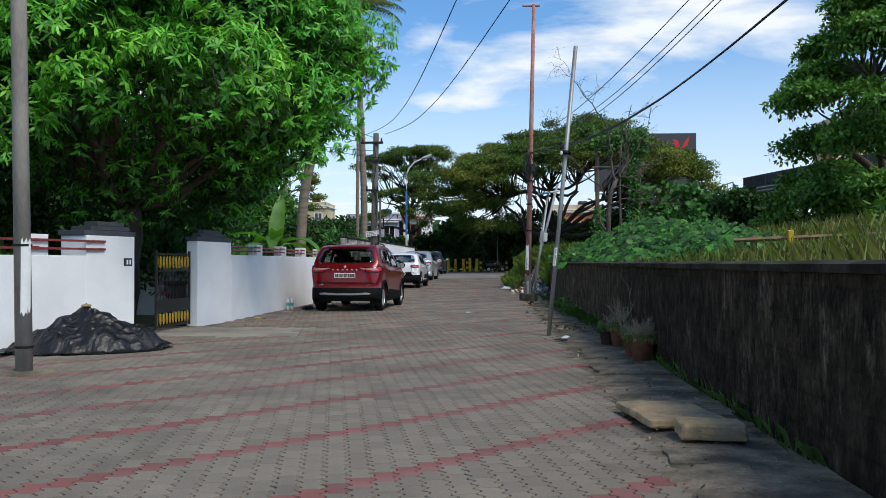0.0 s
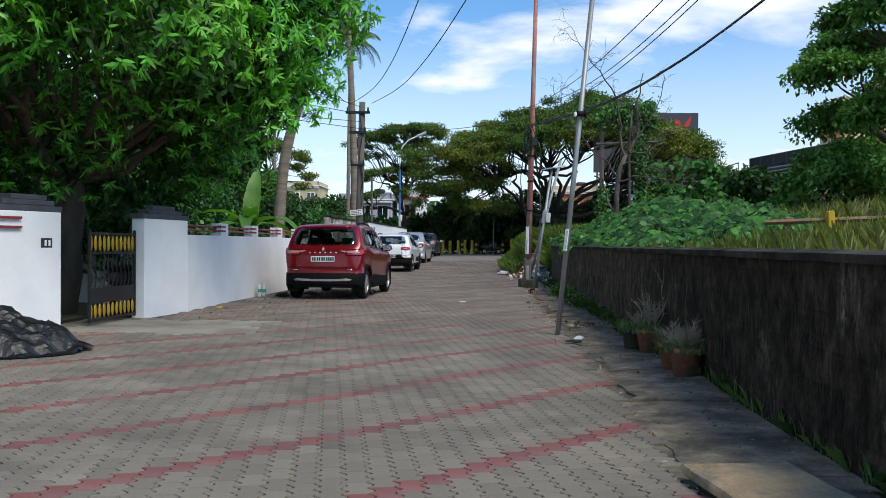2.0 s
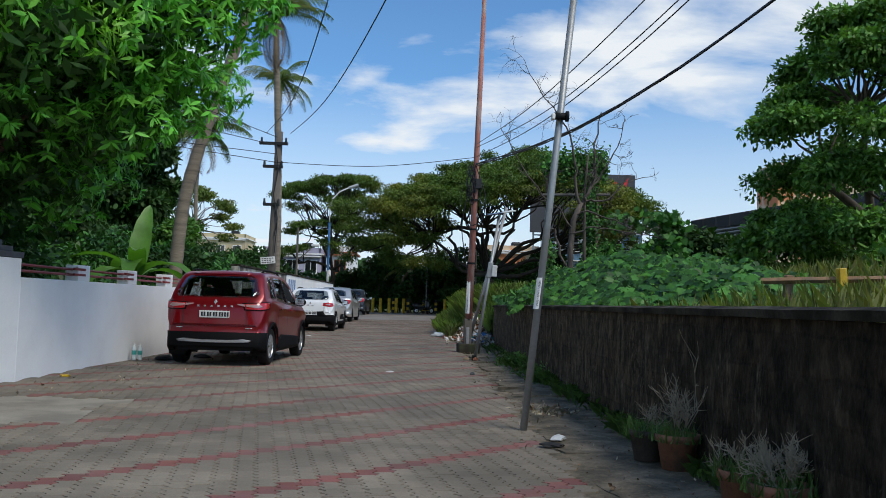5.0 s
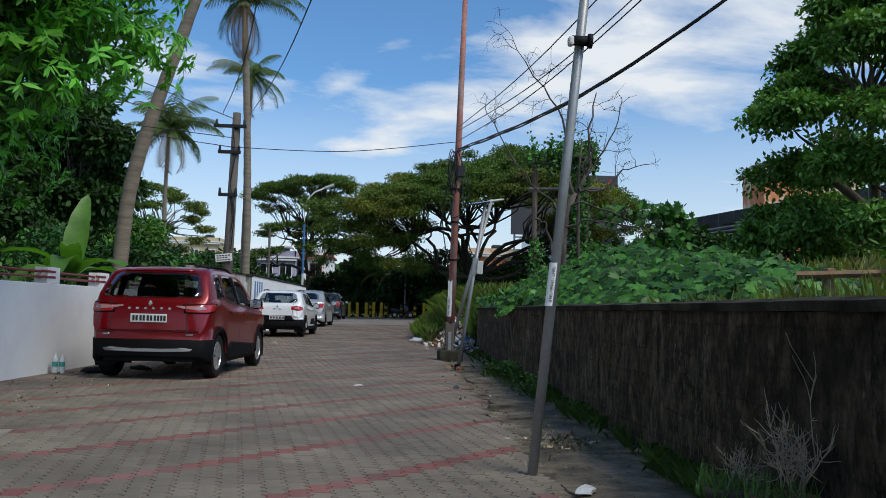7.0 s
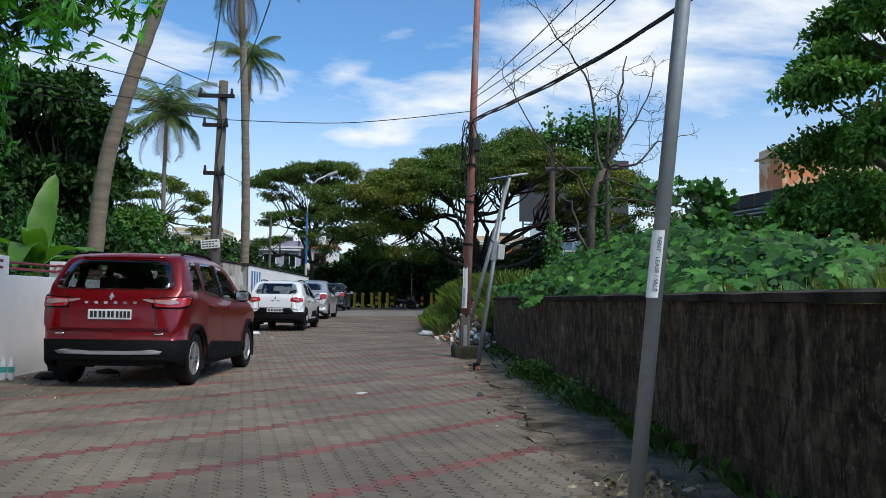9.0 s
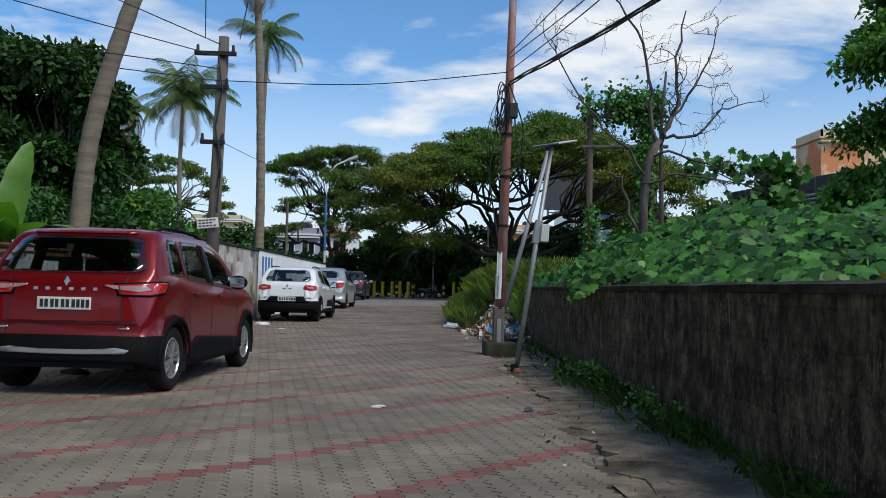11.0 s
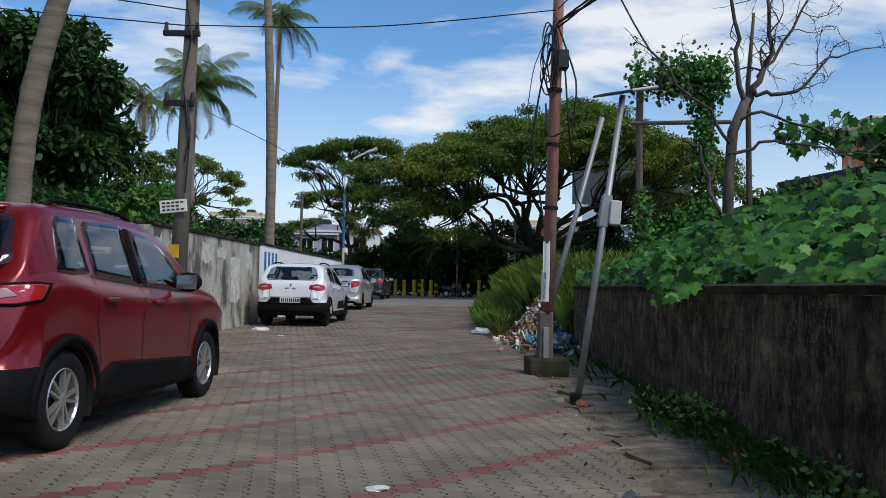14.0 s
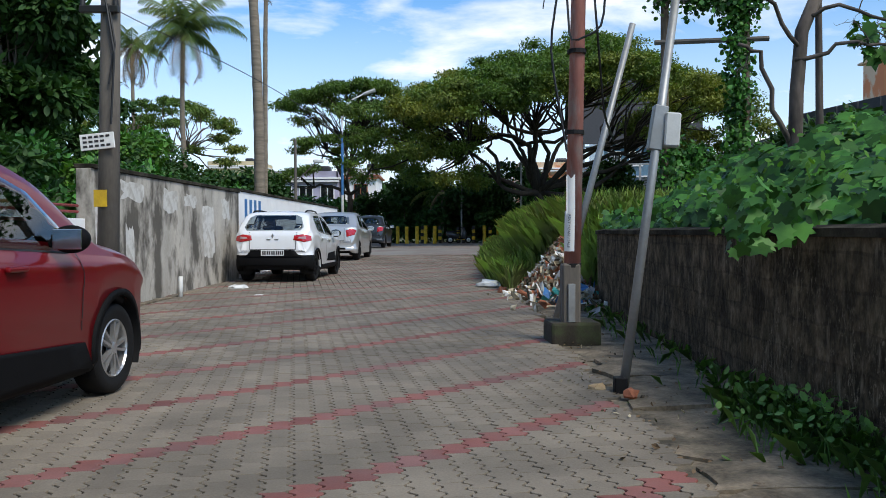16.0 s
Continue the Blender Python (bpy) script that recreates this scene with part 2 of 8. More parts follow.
M["black_rubber"] = material("black_rubber", (0.009, 0.009, 0.0095), 0.7, vary=0.2, spec=0.25)
M["cable"] = material("black_cable", (0.012, 0.012, 0.013), 0.5, vary=0.1, bump=0)
M["leaf_mango"] = material("mango_leaves", (0.108, 0.37, 0.040), 0.40, vary=0.25, scale=0.8, fine=9, bump=0, spec=0.3, island=0.55, trans=0.25, other=(0.20, 0.44, 0.04), mask=(0.52, 0.70), mask_scale=0.45)
# Mango leaf green darkened to paint in the shade inside the crown.
M["leaf_shade"] = material("shade_mango_leaves", (0.032, 0.092, 0.017), 0.55, vary=0.3, scale=0.8, fine=9, bump=0, spec=0.28, island=0.45, trans=0.2)
M["leaf_dark"] = material("dark_leaves", (0.032, 0.080, 0.018), 0.6, vary=0.3, scale=0.5, fine=6, bump=0, spec=0.28, island=0.4, trans=0.2)
M["leaf_rain"] = material("rain_tree_leaves", (0.085, 0.148, 0.027), 0.6, vary=0.3, scale=0.25, fine=3, bump=0, spec=0.28, island=0.35, trans=0.25, other=(0.155, 0.165, 0.028), mask_scale=0.12, mask=(0.45, 0.6))
M["leaf_vine"] = material("vine_leaves", (0.055, 0.165, 0.026), 0.48, vary=0.35, scale=1.5, fine=12, bump=0, spec=0.3, island=0.65, trans=0.15, other=(0.030, 0.095, 0.018), mask_scale=1.6)
M["leaf_young"] = material("young_vine_leaves", (0.085, 0.20, 0.03), 0.55, vary=0.25, scale=1.5, fine=12, bump=0, spec=0.2, island=0.4, trans=0.3)
# Near-black green that stands for shade in the gaps between creeper leaves.
M["mound_shade"] = material("mound_shade", (0.018, 0.030, 0.010), 0.95, vary=0.5, scale=4, fine=30, bump=0.8, bump_dist=0.05, spec=0.1)
M["leaf_palm"] = material("palm_leaves", (0.105, 0.165, 0.04), 0.55, vary=0.3, scale=0.6, fine=9, bump=0, spec=0.28, island=0.35, trans=0.2, other=(0.19, 0.19, 0.05), mask_scale=0.5, mask=(0.5, 0.65))
M["banana"] = material("banana_leaf", (0.10, 0.24, 0.035), 0.45, vary=0.25, scale=2, fine=14, bump=0.1, trans=0.35)
M["bank_grass"] = material("green_grass", (0.25, 0.39, 0.10), 0.7, vary=0.3, scale=0.8, fine=10, bump=0, spec=0.28, island=0.4, trans=0.25, other=(0.30, 0.31, 0.13), mask_scale=0.6, mask=(0.45, 0.65))
M["grass"] = material("grass_blades", (0.21, 0.28, 0.085), 0.7, vary=0.3, scale=0.8, fine=10, bump=0, spec=0.28, island=0.4, trans=0.25, other=(0.32, 0.31, 0.15), mask_scale=0.5, mask=(0.45, 0.65))
M["meadow"] = material("overgrown_ground", (0.10, 0.13, 0.045), 0.95, vary=0.5, scale=1.5, fine=20, bump=0.6, other=(0.12, 0.11, 0.05), mask_scale=0.4)


# ---------------- building helpers ----------------
def finish(name, me, mat, parent=None, label="", smooth=False):
    for mm in (mat if isinstance(mat, (list, tuple)) else [mat]):
        me.materials.append(mm)
    if smooth:
        me.polygons.foreach_set("use_smooth", [True] * len(me.polygons))
    ob = new(name, me)
    if parent:
        ob.parent = parent
    return tagged(ob, label)


def part(name, bm, mat, parent=None, label="", smooth=False):
    me = bpy.data.meshes.new(name)
    bm.to_mesh(me)
    bm.free()
    return finish(name, me, mat, parent, label, smooth)


def raw(name, verts, faces, mat, parent=None, label="", smooth=False, index=None):
    me = bpy.data.meshes.new(name)
    me.from_pydata(np.asarray(verts, dtype=float).tolist(), [], faces)
    if index is not None:
        me.polygons.foreach_set("material_index", index)
    me.update()
    return finish(name, me, mat, parent, label, smooth)


def thing(name, at=(0, 0, 0), rz=0.0, label="", category="", group="", kind=""):
    ob = new(name)
    ob.empty_display_size = 0.1
    ob.matrix_basis = pose(*at, 0, 0, rz)
    return tagged(ob, label, category, group, kind)


def b_box(x0, y0, z0, x1, y1, z1, bevel=0.0, seg=1, bm=None):
    own = bmesh.new()
    r = bmesh.ops.create_cube(own, size=1)
    for v in r["verts"]:
        v.co = Vector(((x0 + x1) / 2 + v.co.x * (x1 - x0), (y0 + y1) / 2 + v.co.y * (y1 - y0), (z0 + z1) / 2 + v.co.z * (z1 - z0)))
    if bevel:
        bmesh.ops.bevel(own, geom=own.edges[:], offset=bevel, segments=seg, affect="EDGES", profile=0.5)
    return merge(bm, own)


def merge(bm, own):
    if bm is None:
        return own
    tmp = bpy.data.meshes.new("tmp")
    own.to_mesh(tmp)
    own.free()
    bm.from_mesh(tmp)
    bpy.data.meshes.remove(tmp)
    return bm


def tube_arrays(points, radii, sides=8):
    """Vertices and faces of a tube through points with a radius at each."""
    pts = [Vector(p) for p in points]
    if not isinstance(radii, (list, tuple)):
        radii = [radii] * len(pts)
    vs, fs = [], []
    ref = Vector((0, 0, 1))
    d0 = (pts[-1] - pts[0]).normalized()
    if abs(d0.z) > 0.9:
        ref = Vector((1, 0, 0))
    for i, p in enumerate(pts):
        d = (pts[min(i + 1, len(pts) - 1)] - pts[max(i - 1, 0)]).normalized()
        a = d.cross(ref).normalized()
        b = d.cross(a).normalized()
        for k in range(sides):
            th = 2 * math.pi * k / sides
            vs.append(tuple(p + (a * math.cos(th) + b * math.sin(th)) * radii[i]))
    for i in range(len(pts) - 1):
        for k in range(sides):
            k2 = (k + 1) % sides
            fs.append((i * sides + k, i * sides + k2, (i + 1) * sides + k2, (i + 1) * sides + k))
    fs.append(tuple(range(sides))[::-1])
    fs.append(tuple((len(pts) - 1) * sides + k for k in range(sides)))
    return vs, fs


class Mesh:
    """Gathers vertices and faces for one mesh."""
    def __init__(self):
        self.v, self.f, self.i = [], [], []

    def add(self, vs, fs, mi=0):
        o = len(self.v)
        self.v.extend(vs)
        self.f.extend([tuple(o + k for k in f) for f in fs])
        self.i.extend([mi] * len(fs))
        return self

    def tube(self, points, radii, sides=8, mi=0):
        return self.add(*tube_arrays(points, radii, sides), mi)

    def box(self, x0, y0, z0, x1, y1, z1, mi=0):
        vs = [(x, y, z) for z in (z0, z1) for y in (y0, y1) for x in (x0, x1)]
        return self.add(vs, [(0, 2, 3, 1), (4, 5, 7, 6), (0, 1, 5, 4), (2, 6, 7, 3), (0, 4, 6, 2), (1, 3, 7, 5)], mi)

    def make(self, name, mat, parent=None, label="", smooth=False):
        return raw(name, self.v, self.f, mat, parent, label, smooth, self.i)


def prism(name, outline, z0, z1, mat, parent=None, label="", bevel=0.0):
    """A standing block over a plan outline."""
    bm = bmesh.new()
    lo = [bm.verts.new((x, y, z0)) for x, y in outline]
    f = bm.faces.new(lo)
    r = bmesh.ops.extrude_face_region(bm, geom=[f])
    for v in r["geom"]:
        if isinstance(v, bmesh.types.BMVert):
            v.co.z = z1
    bmesh.ops.recalc_face_normals(bm, faces=bm.faces[:])
    if bevel:
        bmesh.ops.bevel(bm, geom=bm.edges[:], offset=bevel, segments=1, affect="EDGES")
    return part(name, bm, mat, parent, label)


def rise(y):
    """Height of the road at y: level, then a slow climb."""
    k = min(max((y - 25.0) / 32.0, 0.0), 1.0)
    return 0.39 * k


rng = np.random.default_rng(7)

# ---------------- ground ----------------
def strip(name, xs, ys, zf, mat, label, kind="structure", category="ground"):
    vs = [(x, y, zf(x, y)) for y in ys for x in xs]
    n = len(xs)
    fs = [(j * n + i, j * n + i + 1, (j + 1) * n + i + 1, (j + 1) * n + i) for j in range(len(ys) - 1) for i in range(n - 1)]
    return tagged(raw(name, vs, fs, mat, smooth=True), label, category, kind=kind)


def ground_z(x, y):
    z = rise(y) - 0.06
    if x > 3.2:
        z += 0.35 * min((x - 3.2) / 2.5, 1.0) + 1.5 * min(max((x - 6) / 11, 0), 1.0) * min(max((62 - y) / 12, 0), 1.0)
    return z


gx = [-600, -200, -60, -30, -18, -12, -9, -7, -5.5, -4.6] + [-4 + 0.8 * k for k in range(9)] + [3.0, 3.3, 3.8, 4.6, 6, 8, 11, 15, 22, 32, 60, 200, 600]
gy = [-400, -100, -30, -12, -6] + [1.0 * k for k in range(-4, 60, 2)] + [62, 66, 72, 80, 95, 120, 180, 400, 1500]
strip("ground", gx, gy, ground_z, M["meadow"], "overgrown soil and low weeds round the lane")
strip("road", [-5.6, -4, -2, 0, 1.6, 2.0], [-8 + 1.0 * k for k in range(0, 60)], lambda x, y: rise(y) - 0.022, M["sand"], "sandy bedding under the lane's paving blocks", category="road")
strip("road_far", [-5.0, -2, 0, 3, 6.5], [48 + 2.0 * k for k in range(0, 17)], lambda x, y: rise(y) - 0.018, M["road_far"], "dusty grey lane running on to the bollards", category="road")


def wall_x(y):
    """Road-side face of the long black wall."""
    return 2.50 + 0.0185 * y


def edge_x(y):
    return 1.72 + 0.012 * y


# ---------------- long black wall ----------------
wb = Mesh()
ys = [-6 + 0.5 * k for k in range(0, 72)]
ys = [y for y in ys if y <= 29.8] + [29.9]
T = 0.22
vs = []
for y in ys:
    x = wall_x(y)
    for dx, z in ((0, -0.1), (0, 0.55), (0, 1.08), (T, 1.08), (T, -0.1)):
        w = 0.012 * noise.noise(Vector((y * 0.9, z * 3, dx)))
        vs.append((x + dx + w, y, z))
n = 5
fs = [(i * n + k, i * n + (k + 1) % n, (i + 1) * n + (k + 1) % n, (i + 1) * n + k) for i in range(len(ys) - 1) for k in range(n)]
fs += [tuple(range(n))[::-1], tuple((len(ys) - 1) * n + k for k in range(n))]
wall_east = tagged(raw("wall_east", vs, fs, M["black_wall"]), "mould-blackened rendered boundary wall beside the lane", "wall", kind="structure")
cv, cf = [], []
for y in ys:
    x = wall_x(y)
    for dx, z in ((-0.025, 1.082), (-0.03, 1.13), (0.1, 1.15), (T + 0.03, 1.13), (T + 0.025, 1.082)):
        cv.append((x + dx, y, z + 0.008 * noise.noise(Vector((y * 1.7, dx * 4, 3)))))
cf = list(fs)
raw("coping", cv, cf, M["wall_coping"], wall_east, "blackened cement coping")

# ---------------- white boundary wall with gate ----------------
def quad_block(name, a, b, z0, z1, t, mat, parent=None, label="", bevel=0.006):
    """A wall piece from plan point a to b, t thick to the left of that way."""
    d = Vector((b[0] - a[0], b[1] - a[1], 0)).normalized()
    nx, ny = -d.y * t, d.x * t
    return prism(name, [a, b, (b[0] + nx, b[1] + ny), (a[0] + nx, a[1] + ny)], z0, z1, mat, parent, label, bevel)


def along(a, b, s):
    return (a[0] + (b[0] - a[0]) * s, a[1] + (b[1] - a[1]) * s)


def lerp_wall(a, b, t, base, top, pillars, width, parent, rail_to=None):
    """Low wall with upright blocks on it and red rails between them."""
    quad_block("wall_panel", a, b, -0.1, base, t, M["white_wall"], parent)
    length = math.hypot(b[0] - a[0], b[1] - a[1])
    for s in pillars:
        quad_block("pillar", along(a, b, (s - width / 2) / length), along(a, b, (s + width / 2) / length), base, top, t, M["white_wall"], parent)
        d = Vector((b[0] - a[0], b[1] - a[1], 0)).normalized()
        p = along(a, b, s / length)
        for z in (base + (top - base) * 0.38, base + (top - base) * 0.72):
            q0, q1 = along(a, b, (s - width * 0.85) / length), along(a, b, (s + width * 0.1) / length)
            quad_block("rail_end", (q0[0] + d.y * 0.006, q0[1] - d.x * 0.006), (q1[0] + d.y * 0.006, q1[1] - d.x * 0.006), z - 0.017, z + 0.017, 0.03, M["red_trim"], parent, bevel=0)


WA, WB = (-4.30, 17.0), (-3.95, 28.6)
wall_west = thing("wall_west", (0, 0, 0), 0, "white painted boundary wall with dark caps and red rails", "wall", kind="structure")
lerp_wall(WA, WB, 0.2, 1.31, 1.55, [1.95, 4.0, 6.05, 8.1, 10.1], 0.42, wall_west)
for z in (1.40, 1.48):
    m = Mesh(); m.tube([(WA[0] - 0.1, WA[1], z), (WB[0] - 0.1, WB[1], z)], 0.02, 6); m.make("rail", M["red_trim"], wall_west, "dark red pipe rail")
post_out = [(-4.52, 15.66), (-4.40, 16.40), (-4.30, 17.0), (-4.66, 17.02), (-4.74, 15.70)]
prism("gate_pier", post_out, -0.1, 1.55, M["white_wall"], wall_west, bevel=0.006)
def grow(o, e):
    cx, cy = sum(p[0] for p in o) / len(o), sum(p[1] for p in o) / len(o)
    return [(cx + (x - cx) * e, cy + (y - cy) * e) for x, y in o]
prism("pier_cap", grow(post_out, 1.06), 1.552, 1.63, M["dark_cap"], wall_west, "dark grey stepped cap", 0.008)
prism("cap_step", grow(post_out, 0.78), 1.63, 1.70, M["dark_cap"], wall_west, bevel=0.008)
prism("cap_top", grow(post_out, 0.52), 1.70, 1.77, M["dark_cap"], wall_west, bevel=0.008)

# second stretch, nearer the start
VA, VB = (-6.6, 8.9), (-4.95, 13.85)
wall_south = thing("wall_southwest", (0, 0, 0), 0, "white painted boundary wall with a gate pier and red rails", "wall", kind="structure")
lerp_wall(VA, along(VA, VB, 0.81), 0.2, 1.26, 1.56, [0.5, 1.9, 3.25], 0.42, wall_south)
vd = Vector((VB[0] - VA[0], VB[1] - VA[1], 0)).normalized()
def proud(s, e):
    q = along(VA, VB, s)
    return (q[0] + vd.y * e, q[1] - vd.x * e)
quad_block("gate_pier", proud(0.80, 0.006), proud(1.0, 0.006), -0.1, 1.57, 0.5, M["white_wall"], wall_south)
for z in (1.36, 1.48):
    quad_block("rail", proud(0.0, 0.045), proud(0.87, 0.045), z - 0.016, z + 0.016, 0.03, M["red_trim"], wall_south, "dark red flat rail", bevel=0)
for e, z0, z1 in ((1.06, 1.572, 1.65), (0.8, 1.65, 1.72), (0.55, 1.72, 1.79)):
    mid, half = 0.90, 0.10 * e
    quad_block("pier_cap", along(VA, VB, mid - half), along(VA, VB, mid + half), z0, z1, 0.5 * e, M["dark_cap"], wall_south, "dark grey stepped cap", 0.008)

# ---------------- weathered grey wall ----------------
wall_nw = thing("wall_northwest", (0, 0, 0), 0, "weathered grey rendered wall with peeling whitewash", "wall", kind="structure")
GA, GB, GC = (-3.88, 28.62), (-3.66, 35.8), (-3.30, 50.0)
quad_block("wall_panel", GA, GB, -0.1, 1.98, 0.2, M["grey_wall"], wall_nw)
quad_block("wall_panel", GB, GC, -0.1, 2.02, 0.2, M["white_wall"], wall_nw, "stained whitewashed stretch")
quad_block("coping", (GA[0] + 0.03, GA[1]), (GB[0] + 0.03, GB[1]), 1.983, 2.04, 0.26, M["wall_coping"], wall_nw)
quad_block("coping", (GB[0] + 0.03, GB[1]), (GC[0] + 0.03, GC[1]), 2.023, 2.08, 0.26, M["wall_coping"], wall_nw)

# ---------------- poles ----------------
def pole(name, base, top, r0, r1, mat, label, category="pole", sides=12):
    t = thing(name, base, 0, label, category)
    m = Mesh(); m.tube([(0, 0, -0.15), tuple(Vector(top) - Vector(base))], [r0, r1], sides)
    m.make("shaft", mat, t, smooth=True)
    return t

sign_post = pole("sign_post", (1.725, 13.65, 0), (2.175, 13.62, 4.53), 0.034, 0.032, M["steel"], "leaning galvanised steel post with a rental notice")
red_pole = pole("utility_pole", (2.05, 25.85, 0.0), (2.27, 25.9, 8.95), 0.088, 0.05, M["rust"], "rust-red steel utility pole in a concrete block")
near_pole = pole("utility_pole", (-4.02, 8.88, 0), (-4.20, 8.9, 7.5), 0.085, 0.07, M["pole_pale"], "old concrete utility pole with peeling bills")
left_pole = pole("utility_pole", (-2.64, 26.0, 0), (-2.53, 26.0, 5.10), 0.115, 0.085, M["pole_conc"], "concrete utility pole with steel crossarms")
lamp_pole = pole("solar_street_lamp", (2.02, 23.3, 0), (2.50, 23.55, 3.02), 0.035, 0.03, M["steel"], "leaning grey solar street lamp with a control box", "street lamp")
stay = pole("stay_pipe", (2.15, 28, 0.0), (3.15, 28, 3.7), 0.045, 0.04, M["steel"], "bare steel pipe leaning over the rubbish heap", "pipe")
block = thing("concrete_block", (2.08, 25.95, 0), 4, "mossy concrete footing block at the pole's foot", "block")
part("footing", b_box(-0.25, -0.23, -0.05, 0.25, 0.23, 0.22, 0.03, 2), M["mossy"], block)

# ---------------- cars ----------------
from mathutils.bvhtree import BVHTree

M["red_paint"] = material("red_car_paint", (0.20, 0.004, 0.008), 0.30, vary=0.06, scale=1.5, bump=0, coat=0.45, metal=0.35)
M["white_paint"] = material("white_car_paint", (0.78, 0.79, 0.80), 0.3, vary=0.03, bump=0, coat=0.8)
M["silver_paint"] = material("silver_car_paint", (0.55, 0.55, 0.54), 0.32, metal=0.6, vary=0.04, bump=0, coat=0.7)
M["dark_paint"] = material("dark_car_paint", (0.018, 0.020, 0.024), 0.3, vary=0.05, bump=0, coat=0.8)
def window_glass(name, tint):
    """Thin tinted pane: see-through, with a mirror gloss that grows towards grazing angles."""
    m = bpy.data.materials.new(name)
    m.use_nodes = True
    n, l = m.node_tree.nodes, m.node_tree.links
    n.remove(n["Principled BSDF"])
    tr = n.new("ShaderNodeBsdfTransparent"); tr.inputs["Color"].default_value = (*tint, 1)
    gl = n.new("ShaderNodeBsdfGlossy"); gl.inputs["Roughness"].default_value = 0.02
    lw = n.new("ShaderNodeLayerWeight"); lw.inputs["Blend"].default_value = 0.5
    pw = n.new("ShaderNodeMath"); pw.operation = "POWER"; pw.inputs[1].default_value = 3.0
    l.new(lw.outputs["Facing"], pw.inputs[0])
    fr = n.new("ShaderNodeMath"); fr.operation = "MULTIPLY_ADD"; fr.inputs[1].default_value, fr.inputs[2].default_value = 0.75, 0.07
    l.new(pw.outputs[0], fr.inputs[0])
    mx = n.new("ShaderNodeMixShader")
    l.new(fr.outputs[0], mx.inputs[0]); l.new(tr.outputs[0], mx.inputs[1]); l.new(gl.outputs[0], mx.inputs[2])
    l.new(mx.outputs[0], n["Material Output"].inputs["Surface"])
    return m


M["car_glass"] = window_glass("car_window_glass", (0.50, 0.54, 0.54))
M["seat_cloth"] = material("dark_seat_cloth", (0.022, 0.021, 0.022), 0.9, vary=0.3, scale=12, fine=90)
M["glass"] = material("tinted_glass", (0.012, 0.014, 0.016), 0.03, vary=0.05, bump=0, coat=0.6, spec=0.7)
M["plastic"] = material("black_plastic", (0.0045, 0.0045, 0.005), 0.7, vary=0.15, scale=8, fine=120, bump=0.1, spec=0.12)
M["grey_plastic"] = material("grey_skid_plate", (0.26, 0.26, 0.27), 0.45, vary=0.1, bump=0.05)
M["red_lens"] = material("red_lens", (0.42, 0.008, 0.012), 0.12, vary=0.1, bump=0, coat=1.0)
M["clear_lens"] = material("clear_lens", (0.40, 0.24, 0.24), 0.12, vary=0.15, bump=0, coat=1.0)
M["chrome"] = material("chrome", (0.62, 0.63, 0.64), 0.15, metal=1.0, vary=0.05, bump=0)
M["alloy"] = material("alloy", (0.50, 0.50, 0.50), 0.32, metal=0.8, vary=0.12, bump=0)
M["plate"] = material("number_plate", (0.72, 0.72, 0.70), 0.5, vary=0.06, bump=0)
M["ink"] = material("black_ink", (0.02, 0.02, 0.022), 0.6, vary=0.1, bump=0)


def curve(pts, x):
    """Smooth run through (x, value) pairs."""
    xs, vs = [p[0] for p in pts], [p[1] for p in pts]
    if x <= xs[0]:
        return vs[0]
    if x >= xs[-1]:
        return vs[-1]
    i = max(k for k in range(len(xs)) if xs[k] <= x)
    t = (x - xs[i]) / (xs[i + 1] - xs[i])
    d = [(vs[k + 1] - vs[k]) / (xs[k + 1] - xs[k]) for k in range(len(xs) - 1)]
    def slope(k):
        if k == 0:
            return d[0]
        if k == len(xs) - 1:
            return d[-1]
        return 0.0 if d[k - 1] * d[k] <= 0 else 2 * d[k - 1] * d[k] / (d[k - 1] + d[k])
    h = xs[i + 1] - xs[i]
    m0, m1 = slope(i) * h, slope(i + 1) * h
    return ((2 * t**3 - 3 * t**2 + 1) * vs[i] + (t**3 - 2 * t**2 + t) * m0 + (-2 * t**3 + 3 * t**2) * vs[i + 1] + (t**3 - t**2) * m1)


